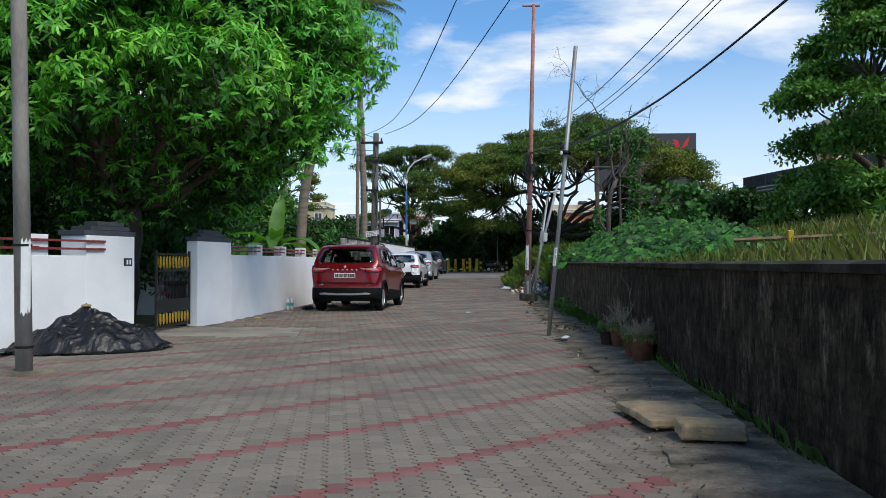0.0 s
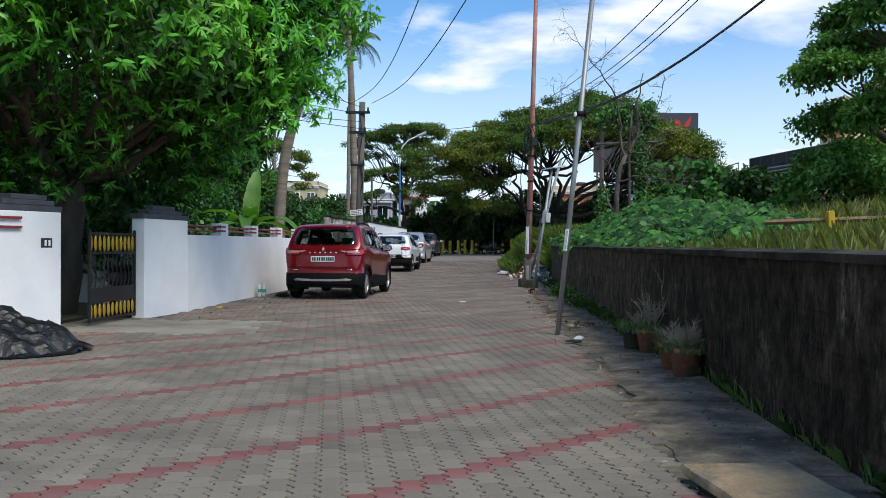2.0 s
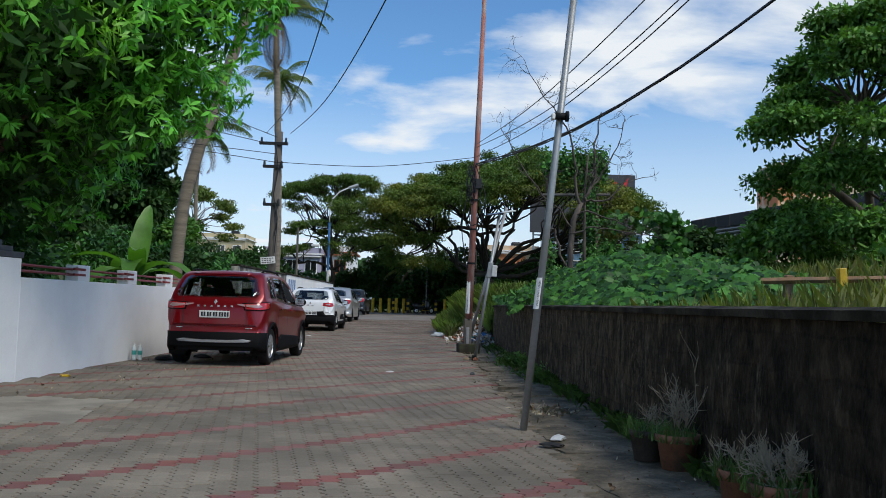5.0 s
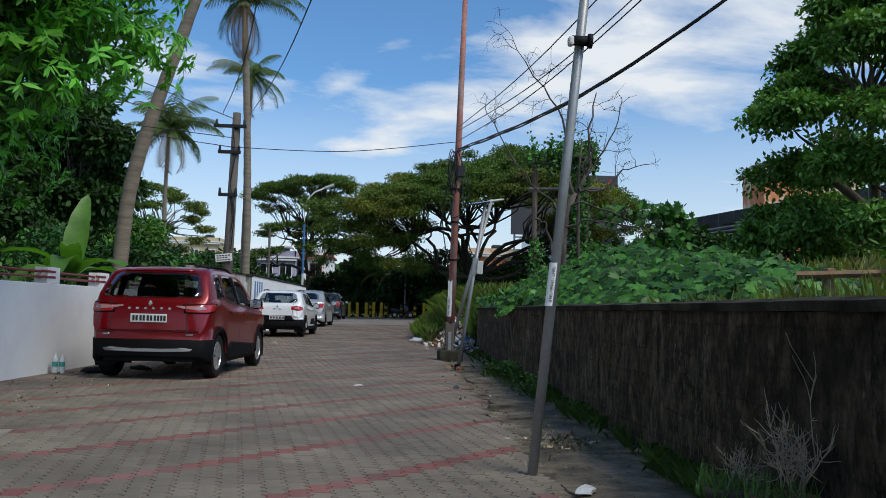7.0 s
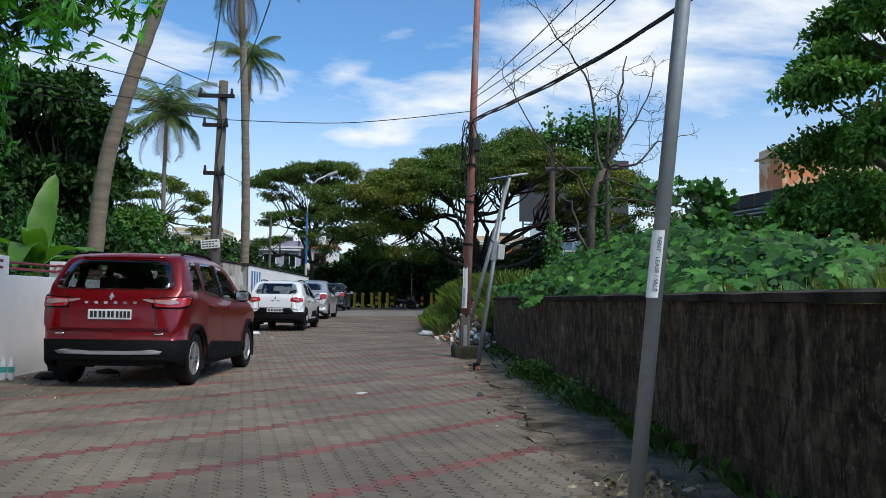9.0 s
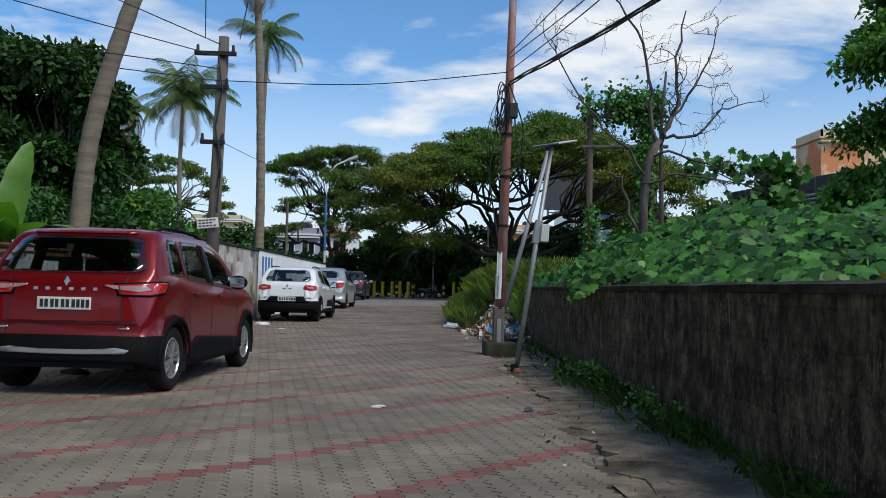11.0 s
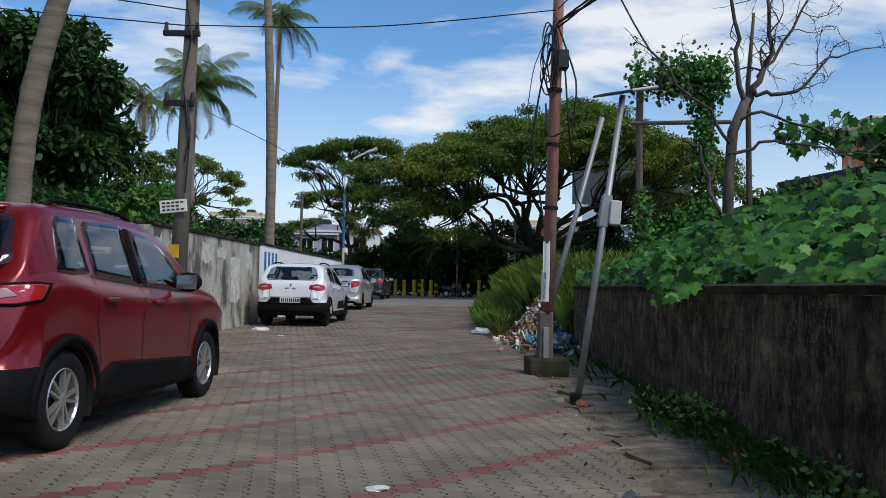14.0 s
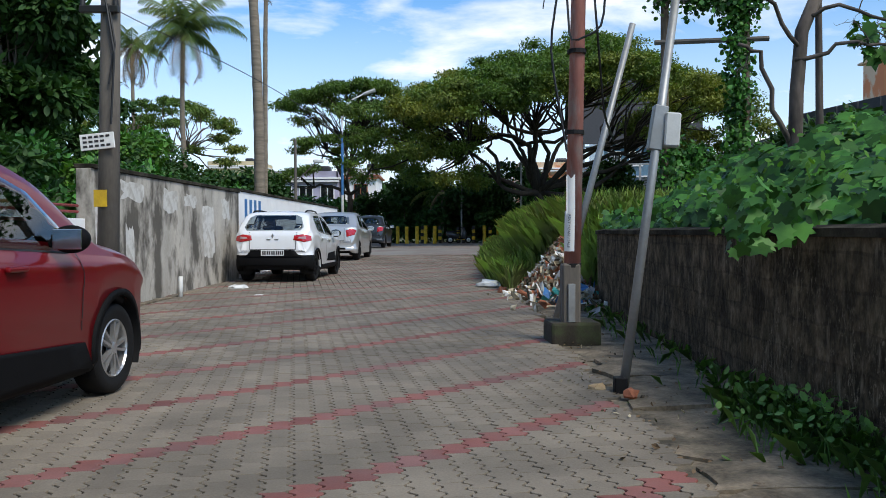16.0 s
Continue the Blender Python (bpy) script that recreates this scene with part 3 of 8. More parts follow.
def car_body(spec):
    """Body shell from cross sections; rear bumper at y = 0, nose at y = length."""
    L, W = spec["length"], spec["width"] / 2
    st = sorted(set([round(v, 4) for v in list(np.linspace(0, 0.62, 44)) + list(np.linspace(0.62, L - 0.5, 60)) + list(np.linspace(L - 0.5, L, 24))]))
    sec = []
    for y in st:
        w = W * curve(spec["plan"], y)
        roof, belt = curve(spec["roof"], y), curve(spec["belt"], y)
        zb = curve(spec["sill"], y)
        for yc in spec["axles"]:
            dy = abs(y - yc)
            R = spec["arch"]
            if dy < R:
                zb = max(zb, spec["wheel"] + math.sqrt(R * R - dy * dy))
        belt = min(belt, roof - 0.015)
        zb = min(zb, belt - 0.08)
        wr = w - 0.02 - spec["tumble"] * max(roof - belt, 0)
        mid = zb + 0.55 * (belt - zb)
        crease = 0.016
        cut = min(max(zb + 0.035, spec["split"]), belt - 0.07)
        s = [(w - 0.10, zb + 0.004), (w - 0.018, zb), (w - 0.004, zb + 0.03), (w - 0.002 + (0.012 if y < 0.3 else -0.008), cut), (w - 0.006, cut + 0.006), (w - 0.004, cut + 0.5 * (belt - cut)), (w + crease, cut + 0.75 * (belt - cut)), (w + crease * 0.2, belt - 0.03), (w - 0.022, belt)]
        for q in (0.07, 0.18, 0.32, 0.46, 0.60, 0.74, 0.88):
            s.append((w - 0.022 + (wr - w + 0.022) * q + 0.012 * q, belt + (roof - belt - 0.05) * q))
        s += [(wr, roof - 0.05 if roof - belt > 0.1 else belt + (roof - belt) * 0.5), (wr - 0.06, roof - 0.014), (wr * 0.8, roof - 0.006), (wr * 0.62, roof), (wr * 0.46, roof + 0.006), (wr * 0.3, roof + 0.010), (wr * 0.15, roof + 0.013), (0.0, roof + 0.014)]
        sec.append([(x, y, z) for x, z in s])
    n = len(sec[0])
    full = []
    for s in sec:
        full.append(s + [(-x, y, z) for x, y, z in s[-2::-1]])
    m = 2 * n - 1
    vs = [p for s in full for p in s]
    fs = [(i * m + k, (i + 1) * m + k, (i + 1) * m + k + 1, i * m + k + 1) for i in range(len(full) - 1) for k in range(m - 1)]
    e = (len(full) - 1) * m
    for k in range(n - 1):
        fs.append((k, k + 1, m - 2 - k, m - 1 - k))
        fs.append((e + m - 1 - k, e + m - 2 - k, e + k + 1, e + k))
    return vs, fs


class Shell:
    """A car's shell, on which panels are laid."""
    def __init__(self, vs, fs):
        self.tree = BVHTree.FromPolygons([Vector(v) for v in vs], fs)

    def on(self, side, a, b, lift):
        """Point of the shell under (a, b): side 'r' sees (x, z) from the rear, 'e' and 'w' see (y, z), 't' sees (x, y) from above."""
        o, d = {"r": (Vector((a, -2, b)), Vector((0, 1, 0))), "f": (Vector((a, 8, b)), Vector((0, -1, 0))), "e": (Vector((3, a, b)), Vector((-1, 0, 0))),
                "w": (Vector((-3, a, b)), Vector((1, 0, 0))), "t": (Vector((a, b, 4)), Vector((0, 0, -1))),
                "c": (Vector((a * 0.7071 + 2, a * 0.7071 - 2, b)), Vector((-0.7071, 0.7071, 0))), "d": (Vector((-a * 0.7071 - 2, a * 0.7071 - 2, b)), Vector((0.7071, 0.7071, 0)))}[side]
        p, nrm, _, _ = self.tree.ray_cast(o, d)
        if p is None:
            p, nrm, _, _ = self.tree.find_nearest(o + d * (2.1 if side == "r" else 2.2 if side in "ewcd" else 2.5 if side == "t" else 4.1))
        return p - d * lift

    def panel(self, name, side, outline, lift, mat, parent, label="", rings=4, smooth=True, step=0.06):
        """A skin over the shell inside a star-shaped outline, with a turned-in rim."""
        pts = []
        k = len(outline)
        for i in range(k):
            a, b = outline[i], outline[(i + 1) % k]
            steps = max(1, int(math.hypot(b[0] - a[0], b[1] - a[1]) / step))
            pts += [(a[0] + (b[0] - a[0]) * s / steps, a[1] + (b[1] - a[1]) * s / steps) for s in range(steps)]
        cx, cy = sum(p[0] for p in outline) / k, sum(p[1] for p in outline) / k
        k = len(pts)
        vs = [tuple(self.on(side, p[0], p[1], -0.004)) for p in pts]
        for r in range(rings):
            e = 1 - r / rings
            vs += [tuple(self.on(side, cx + (p[0] - cx) * e, cy + (p[1] - cy) * e, lift)) for p in pts]
        vs.append(tuple(self.on(side, cx, cy, lift)))
        fs = [(r * k + i, r * k + (i + 1) % k, (r + 1) * k + (i + 1) % k, (r + 1) * k + i) for r in range(rings) for i in range(k)]
        fs += [(rings * k + i, rings * k + (i + 1) % k, len(vs) - 1) for i in range(k)]
        return raw(name, vs, fs, mat, parent, label, smooth)

    def line(self, name, side, pts, width, mat, parent, lift=0.003):
        """A thin seam laid along points."""
        vs, fs = [], []
        fine = []
        for a, b in zip(pts, pts[1:]):
            steps = max(1, int(math.hypot(b[0] - a[0], b[1] - a[1]) / 0.06))
            fine += [(a[0] + (b[0] - a[0]) * s / steps, a[1] + (b[1] - a[1]) * s / steps) for s in range(steps)]
        fine.append(pts[-1])
        for i, p in enumerate(fine):
            q0, q1 = fine[max(i - 1, 0)], fine[min(i + 1, len(fine) - 1)]
            dx, dy = q1[0] - q0[0], q1[1] - q0[1]
            h = math.hypot(dx, dy) or 1
            ox, oy = -dy / h * width / 2, dx / h * width / 2
            vs += [tuple(self.on(side, p[0] + ox, p[1] + oy, lift)), tuple(self.on(side, p[0] - ox, p[1] - oy, lift))]
        fs = [(2 * i, 2 * i + 1, 2 * i + 3, 2 * i + 2) for i in range(len(fine) - 1)]
        return raw(name, vs, fs, mat, parent)


def lathe(profile, axis_x=True, seg=32):
    """Rings of (radius, offset along x) round the x axis."""
    vs = [(o, r * math.cos(2 * math.pi * k / seg), r * math.sin(2 * math.pi * k / seg)) for r, o in profile for k in range(seg)]
    fs = [(i * seg + k, i * seg + (k + 1) % seg, (i + 1) * seg + (k + 1) % seg, (i + 1) * seg + k) for i in range(len(profile) - 1) for k in range(seg)]
    return vs, fs


def add_wheel(parent, x, y, r, side, rim_mat, spokes=5):
    """Tyre, rim and spokes; side +1 shows its face to +x."""
    w = 0.185
    wheel = thing("wheel", (x, y, r)); wheel.parent = parent
    wheel.matrix_basis = pose(x, y, r, 0, 0, 0 if side > 0 else 180)
    R = r * 0.645
    vs, fs = lathe([(R, -w), (r * 0.93, -w), (r * 0.985, -w + 0.02), (r, -w + 0.05), (r, -0.05), (r * 0.985, -0.018), (r * 0.93, 0.0), (r * 0.8, 0.004), (R, -0.012)])
    raw("tyre", vs, fs, M["black_rubber"], wheel, "", True)
    m = Mesh()
    m.add(*lathe([(R, -0.012), (R * 0.965, -0.006), (R * 0.93, -0.02), (R * 0.91, -0.09)]), 0)
    m.add(*lathe([(R * 0.22, -0.05), (R * 0.22, -0.012), (R * 0.16, -0.006), (0.001, -0.006)], seg=16), 0)
    for k in range(spokes):
        for off in ((-0.20, 0.20) if spokes == 5 else (0,)):
            a0 = 2 * math.pi * k / spokes
            a1 = a0 + off
            p0 = Vector((0, math.cos(a0 + off * 1.6) * R * 0.16, math.sin(a0 + off * 1.6) * R * 0.16))
            p1 = Vector((0, math.cos(a1) * R * 0.95, math.sin(a1) * R * 0.95))
            t = (p1 - p0).normalized().cross(Vector((1, 0, 0))) * R * (0.048 if spokes == 5 else 0.12)
            q = []
            for p, o in ((p0, -0.010), (p1, -0.014)):
                q += [p + t + Vector((o, 0, 0)), p - t + Vector((o, 0, 0)), p - t * 1.2 + Vector((o - 0.03, 0, 0)), p + t * 1.2 + Vector((o - 0.03, 0, 0))]
            m.add([tuple(v) for v in q], [(0, 1, 5, 4), (1, 2, 6, 5), (2, 3, 7, 6), (3, 0, 4, 7)], 0)
    m.make("rim", rim_mat, wheel, "five-spoke alloy rim" if spokes == 5 else "dark steel rim")
    vs, fs = lathe([(R * 0.93, -0.08), (0.02, -0.082)], seg=20)
    raw("brake", vs, fs, M["ink"], wheel)
    return wheel


def mirror_x(o):
    return [(-a, b) for a, b in o]


def arc(cy, cz, r, a0, a1, k=14):
    return [(cy + r * math.cos(radians(a0 + (a1 - a0) * i / k)), cz + r * math.sin(radians(a0 + (a1 - a0) * i / k))) for i in range(k + 1)]


def plate_bars(parent, at, w, h, seed):
    """A plate with plain bars where its characters stand."""
    p = thing("number_plate", at); p.parent = parent
    p.matrix_basis = pose(*at)
    part("plate_base", b_box(-w / 2, -0.012, -h / 2, w / 2, 0.01, h / 2, 0.004), M["plate"], p)
    r = random.Random(seed)
    x = -w / 2 + 0.03
    for k in range(10):
        part("bar", b_box(x, -0.016, -h * 0.32, x + w * 0.062, -0.0125, h * 0.32), M["ink"], p)
        x += w * (0.088 if k not in (1, 3, 5) else 0.11)
    return p


def build_car(spec, at, rz, label):
    car = thing("car", at, rz, label, "car", "cars parked along the wall")
    L, W = spec["length"], spec["width"] / 2
    vs, fs = car_body(spec)
    sh = Shell(vs, fs)
    paint = M[spec["paint"]]
    low = []
    for f in fs:
        zc, yc = sum(vs[k][2] for k in f) / len(f), sum(vs[k][1] for k in f) / len(f)
        low.append(1 if zc < spec["black_below"] or (yc < spec["bumper_to"] and zc < spec["split"] + 0.002) else 0)
    # window openings through the shell
    top = max(z for _, z in spec["roof"])
    screen = [(-0.60, top - 0.41), (-0.53, top - 0.11), (0.53, top - 0.11), (0.60, top - 0.41)]

    def inside(p, poly, e):
        cx, cy = sum(q[0] for q in poly) / len(poly), sum(q[1] for q in poly) / len(poly)
        poly = [(cx + (q[0] - cx) * e, cy + (q[1] - cy) * e) for q in poly]
        hit = False
        for a, b in zip(poly, poly[1:] + poly[:1]):
            if (a[1] > p[1]) != (b[1] > p[1]) and p[0] < (b[0] - a[0]) * (p[1] - a[1]) / (b[1] - a[1]) + a[0]:
                hit = not hit
        return hit

    def hole(f):
        pts = [vs[k] for k in f]
        if min(p[2] for p in pts) < 0.9:
            return False
        ys_ = [p[1] for p in pts]
        if max(ys_) < 1.0 and all(inside((p[0], p[2]), spec["rear_glass"], 0.97) for p in pts):
            return True
        if min(ys_) > 1.5 and all(inside((p[0], p[2]), screen, 0.97) for p in pts):
            return True
        return min(abs(p[0]) for p in pts) > W * 0.5 and any(all(inside((p[1], p[2]), o, 0.97) for p in pts) for o in spec["side_glass"])

    gap = [hole(f) for f in fs]
    body = raw("body", vs, [f for f, g_ in zip(fs, gap) if not g_], [paint, M["plastic"]], car, "", True, [i for i, g_ in zip(low, gap) if not g_])
    liner = [(x * 0.972, 0.05 + y * 0.975, z - 0.022) for x, y, z in vs]
    raw("lining", liner, [f for f, g_ in zip(fs, gap) if not g_ and min(vs[k][2] for k in f) > 0.62], M["black_rubber"], car, "black cabin lining", True)
    sh.panel("windscreen", "f", screen, 0.004, M["car_glass"], car, "clear windscreen")
    for y_ in spec["seats"]:
        for x_ in (-0.34, 0.34):
            bm = b_box(x_ - 0.22, y_, 0.55, x_ + 0.22, y_ + 0.13, top - 0.52, 0.05, 3)
            b_box(x_ - 0.12, y_ + 0.01, top - 0.50, x_ + 0.12, y_ + 0.10, top - 0.30, 0.035, 3, bm)
            part("seat", bm, M["seat_cloth"], car, "dark cloth seat back with headrest", True)
    part("dashboard", b_box(-W + 0.2, spec["dash"], 0.6, W - 0.2, spec["dash"] + 0.3, top - 0.62, 0.05, 2), M["seat_cloth"], car)
    wl_r = spec["wheel"]
    # dark underside and wheel wells
    m = Mesh()
    m.box(-W + 0.22, 0.10, 0.25, W - 0.22, L - 0.15, 0.55)
    m.box(-W + 0.06, spec["axles"][0] + spec["arch"] + 0.02, 0.20, W - 0.06, spec["axles"][1] - spec["arch"] - 0.02, 0.5)
    m.box(-W + 0.16, 0.06, 0.36, W - 0.16, 0.3, 0.6)
    m.make("underbody", M["black_rubber"], car, "black underside")
    for i, yc in enumerate(spec["axles"]):
        for s in (1, -1):
            well = [(s * (W - dx), yc + (spec["arch"] - 0.004) * math.cos(t_), wl_r + (spec["arch"] - 0.004) * math.sin(t_)) for dx in (0.02, 0.30) for t_ in [radians(-25 + 11.5 * k) for k in range(21)]]
            raw("wheel_well", well + [(s * (W - 0.30), yc, wl_r)], [(k, k + 1, k + 22, k + 21) for k in range(20)] + [(21 + k, 22 + k, 42) for k in range(20)], M["black_rubber"], car, "black wheel well", True)
            add_wheel(car, s * (W - 0.035), yc, wl_r, s, M["alloy"] if spec["spokes"] == 5 else M["plastic"], spec["spokes"])
            if spec["clad"]:
                side = "e" if s > 0 else "w"
                R = spec["arch"]
                o, q = arc(yc, wl_r, R + 0.05, -14, 194, 20), arc(yc, wl_r, R + 0.004, -14, 194, 20)
                vs2, fs2 = [], []
                for (a, b), (c, d) in zip(o, q):
                    p, pp = sh.on(side, a, max(b, 0.2), 0.006), sh.on(side, a, max(b, 0.2), -0.01)
                    e = Vector((p.x, c, max(d, 0.19)))
                    vs2 += [tuple(pp), tuple(p + Vector((0.012 * s, 0, 0))), tuple(e + Vector((0.016 * s, 0, 0))), tuple(e - Vector((0.10 * s, 0, 0)))]
                fs2 = [(4 * k + j, 4 * k + j + 1, 4 * k + 5 + j, 4 * k + 4 + j) for k in range(len(o) - 1) for j in range(3)]
                raw("arch_trim", vs2, fs2, M["plastic"], car, "black plastic arch trim", True)
    for s, side in ((1, "e"), (-1, "w")):
        for o in spec["side_glass"]:
            sh.panel("window", side, o, 0.004, M["car_glass"], car, "tinted side glass")
        for o in spec["side_black"]:
            sh.panel("trim", side, o, 0.009, M["plastic"], car, "black plastic trim")
        for o in spec["seams"]:
            sh.line("door_seam", side, o, 0.012, M["ink"], car)
        for hy, hz in spec["handles"]:
            p = sh.on(side, hy, hz, 0.02)
            h = part("door_handle", b_box(-0.018, -0.095, -0.016, 0.018, 0.095, 0.016, 0.012, 2), paint, car)
            h.matrix_basis = Matrix.Translation(p)
        my, mz = spec["mirror"]
        p = sh.on(side, my, mz, 0.0)
        mir = thing("wing_mirror"); mir.parent = car; mir.matrix_basis = Matrix.Translation(p)
        bm = bmesh.new()
        bmesh.ops.create_uvsphere(bm, u_segments=16, v_segments=10, radius=1)
        for v in bm.verts:
            v.co = Vector((s * 0.14 + v.co.x * 0.115, max(v.co.y * 0.10, -0.045), v.co.z * 0.085))
        part("shell", bm, M[spec["mirror_paint"]], mir, smooth=True)
        part("mirror_glass", b_box(s * 0.14 - 0.09, -0.052, -0.06, s * 0.14 + 0.09, -0.046, 0.06, 0.003), M["chrome"], mir, "mirror glass")
        part("stalk", b_box(min(0, s * 0.08), -0.02, -0.05, max(0, s * 0.08), 0.03, 0.0, 0.01), M["plastic"], mir)
        if spec["rails"]:
            y0, y1 = spec["rails"]
            mm = Mesh()
            xr = s * spec["rail_x"]
            ps = [Vector(sh.on("t", xr, y0 + (y1 - y0) * k / 8, 0.0)) + Vector((0, 0, (0.03 if 0 < k < 8 else -0.01))) for k in range(9)]
            mm.tube(ps, 0.016, 8)
            mm.make("roof_rail", M["plastic"], car, "black roof rail", True)
        for k, (o, mt) in enumerate(spec["corner_lamps"]):
            sh.panel("tail_lamp", "c" if s > 0 else "d", o, 0.010 + 0.006 * k, M[mt], car, rings=8, step=0.025)
    sh.panel("rear_window", "r", spec["rear_glass"], 0.004, M["car_glass"], car, "tinted rear window", rings=5)
    for k, (o, mt, nm) in enumerate(spec["rear_parts"]):
        sh.panel(nm, "r", o, 0.010 + 0.012 * k, M[mt], car, rings=4)
    for o, mt, nm in spec["rear_pairs"]:
        sh.panel(nm, "r", o, 0.010, M[mt], car)
        sh.panel(nm, "r", mirror_x(o), 0.010, M[mt], car)
    for o in spec["rear_seams"]:
        sh.line("tailgate_seam", "r", o, 0.012, M["ink"], car, 0.004)
    pz = spec["plate_z"]
    plate_bars(car, tuple(sh.on("r", 0, pz, 0.012)), spec["plate_w"], 0.115, 3)
    lz = spec["badge_z"]
    bm = bmesh.new()
    bmesh.ops.create_cone(bm, cap_ends=True, segments=4, radius1=0.055, radius2=0.04, depth=0.014)
    for v in bm.verts:
        v.co = Vector((v.co.x * 0.62, -v.co.z, v.co.y * 1.0))
    e = part("badge", bm, M["chrome"], car, "small chrome badge")
    e.matrix_basis = Matrix.Translation(sh.on("r", 0, lz, 0.006))
    if spec["letters"]:
        x0, x1, z = spec["letters"]
        for k in range(6):
            x = x0 + (x1 - x0) * k / 5
            if abs(x) < 0.05:
                continue
            b = part("bar", b_box(-0.02, -0.004, -0.014, 0.02, 0.004, 0.014), M["chrome"], car)
            b.matrix_basis = Matrix.Translation(sh.on("r", x, z, 0.004))
    return car


RED = dict(seats=(0.75, 1.35, 1.95), dash=2.55, length=3.99, width=1.70, paint="red_paint", wheel=0.315, arch=0.365, axles=(0.62, 3.256), spokes=5, clad=True, black_below=0.26, split=0.56, bumper_to=0.27, tumble=0.30,
    plan=[(0, 0.84), (0.05, 0.905), (0.2, 0.965), (0.6, 0.995), (3.2, 1.0), (3.7, 0.94), (3.9, 0.82), (3.99, 0.66)],
    roof=[(0, 0.70), (0.015, 0.96), (0.05, 1.06), (0.10, 1.12), (0.30, 1.40), (0.42, 1.535), (0.55, 1.575), (1.3, 1.60), (2.0, 1.575), (2.35, 1.50), (2.9, 1.16), (3.05, 1.075), (3.5, 0.99), (3.85, 0.86), (3.99, 0.68)],
    belt=[(0, 0.7), (0.2, 1.10), (0.5, 1.12), (1.0, 1.06), (1.8, 1.00), (2.8, 0.97), (3.2, 0.95), (3.7, 0.86), (3.99, 0.66)],
    sill=[(0, 0.31), (0.15, 0.26), (0.3, 0.24), (1.0, 0.22), (3.0, 0.22), (3.8, 0.22), (3.99, 0.3)],
    side_glass=[[(0.46, 1.13), (0.54, 1.44), (0.60, 1.49), (0.86, 1.49), (0.90, 1.13), (0.66, 1.115)],
                [(0.97, 1.115), (0.95, 1.46), (1.02, 1.49), (1.63, 1.50), (1.70, 1.05)],
                [(1.78, 1.04), (1.72, 1.48), (2.05, 1.45), (2.32, 1.36), (2.62, 1.12), (2.58, 1.01)]],
    side_black=[[(1.02, 0.245), (1.05, 0.43), (1.25, 0.50), (2.75, 0.42), (2.85, 0.245)], [(1.70, 1.07), (1.65, 1.48), (1.72, 1.48), (1.77, 1.06)]],
    seams=[[(0.93, 1.12), (0.98, 0.80), (1.06, 0.5)], [(1.72, 1.04), (1.74, 0.5)], [(2.66, 1.02), (2.74, 0.8), (2.72, 0.5)], [(0.97, 1.10), (1.7, 1.045), (2.6, 0.995)]],
    handles=[(1.12, 0.95), (1.95, 0.92)], mirror=(2.42, 1.08), mirror_paint="plastic", rails=(0.62, 1.95), rail_x=0.60,
    corner_lamps=[([(0.35, 0.925), (0.34, 1.045), (0.56, 1.06), (0.72, 1.07), (0.86, 1.06), (0.79, 0.95), (0.60, 0.92)], "plastic"), ([(0.365, 0.94), (0.36, 1.03), (0.56, 1.045), (0.72, 1.055), (0.83, 1.048), (0.77, 0.965), (0.60, 0.935)], "red_lens"), ([(0.37, 0.985), (0.37, 1.02), (0.56, 1.028), (0.62, 0.985), (0.5, 0.965)], "clear_lens")],
    rear_glass=[(-0.66, 1.14), (-0.70, 1.19), (-0.60, 1.45), (-0.53, 1.50), (0.53, 1.50), (0.60, 1.45), (0.70, 1.19), (0.66, 1.14), (0.2, 1.13), (-0.2, 1.13)],
    rear_parts=[([(-0.58, 0.395), (-0.62, 0.43), (-0.5, 0.45), (-0.2, 0.43), (0.2, 0.43), (0.5, 0.45), (0.62, 0.43), (0.58, 0.395), (0.2, 0.385), (-0.2, 0.385)], "grey_plastic", "skid_plate"),
                ([(-0.50, 1.525), (0.50, 1.525), (0.5, 1.555), (-0.5, 1.555)], "red_paint", "spoiler")],
    rear_pairs=[([(0.36, 1.018), (0.37, 1.028), (0.50, 1.024), (0.50, 0.985), (0.45, 0.992)], "clear_lens", "reverse_lamp"),
                ([(0.52, 0.62), (0.52, 0.635), (0.62, 0.635), (0.62, 0.62)], "chrome", "badge_strip")],
    rear_seams=[[(-0.56, 1.12), (-0.52, 0.9), (-0.54, 0.57)], [(0.56, 1.12), (0.52, 0.9), (0.54, 0.57)]],
    plate_z=0.85, plate_w=0.50, badge_z=1.05, letters=(-0.28, 0.28, 0.985))

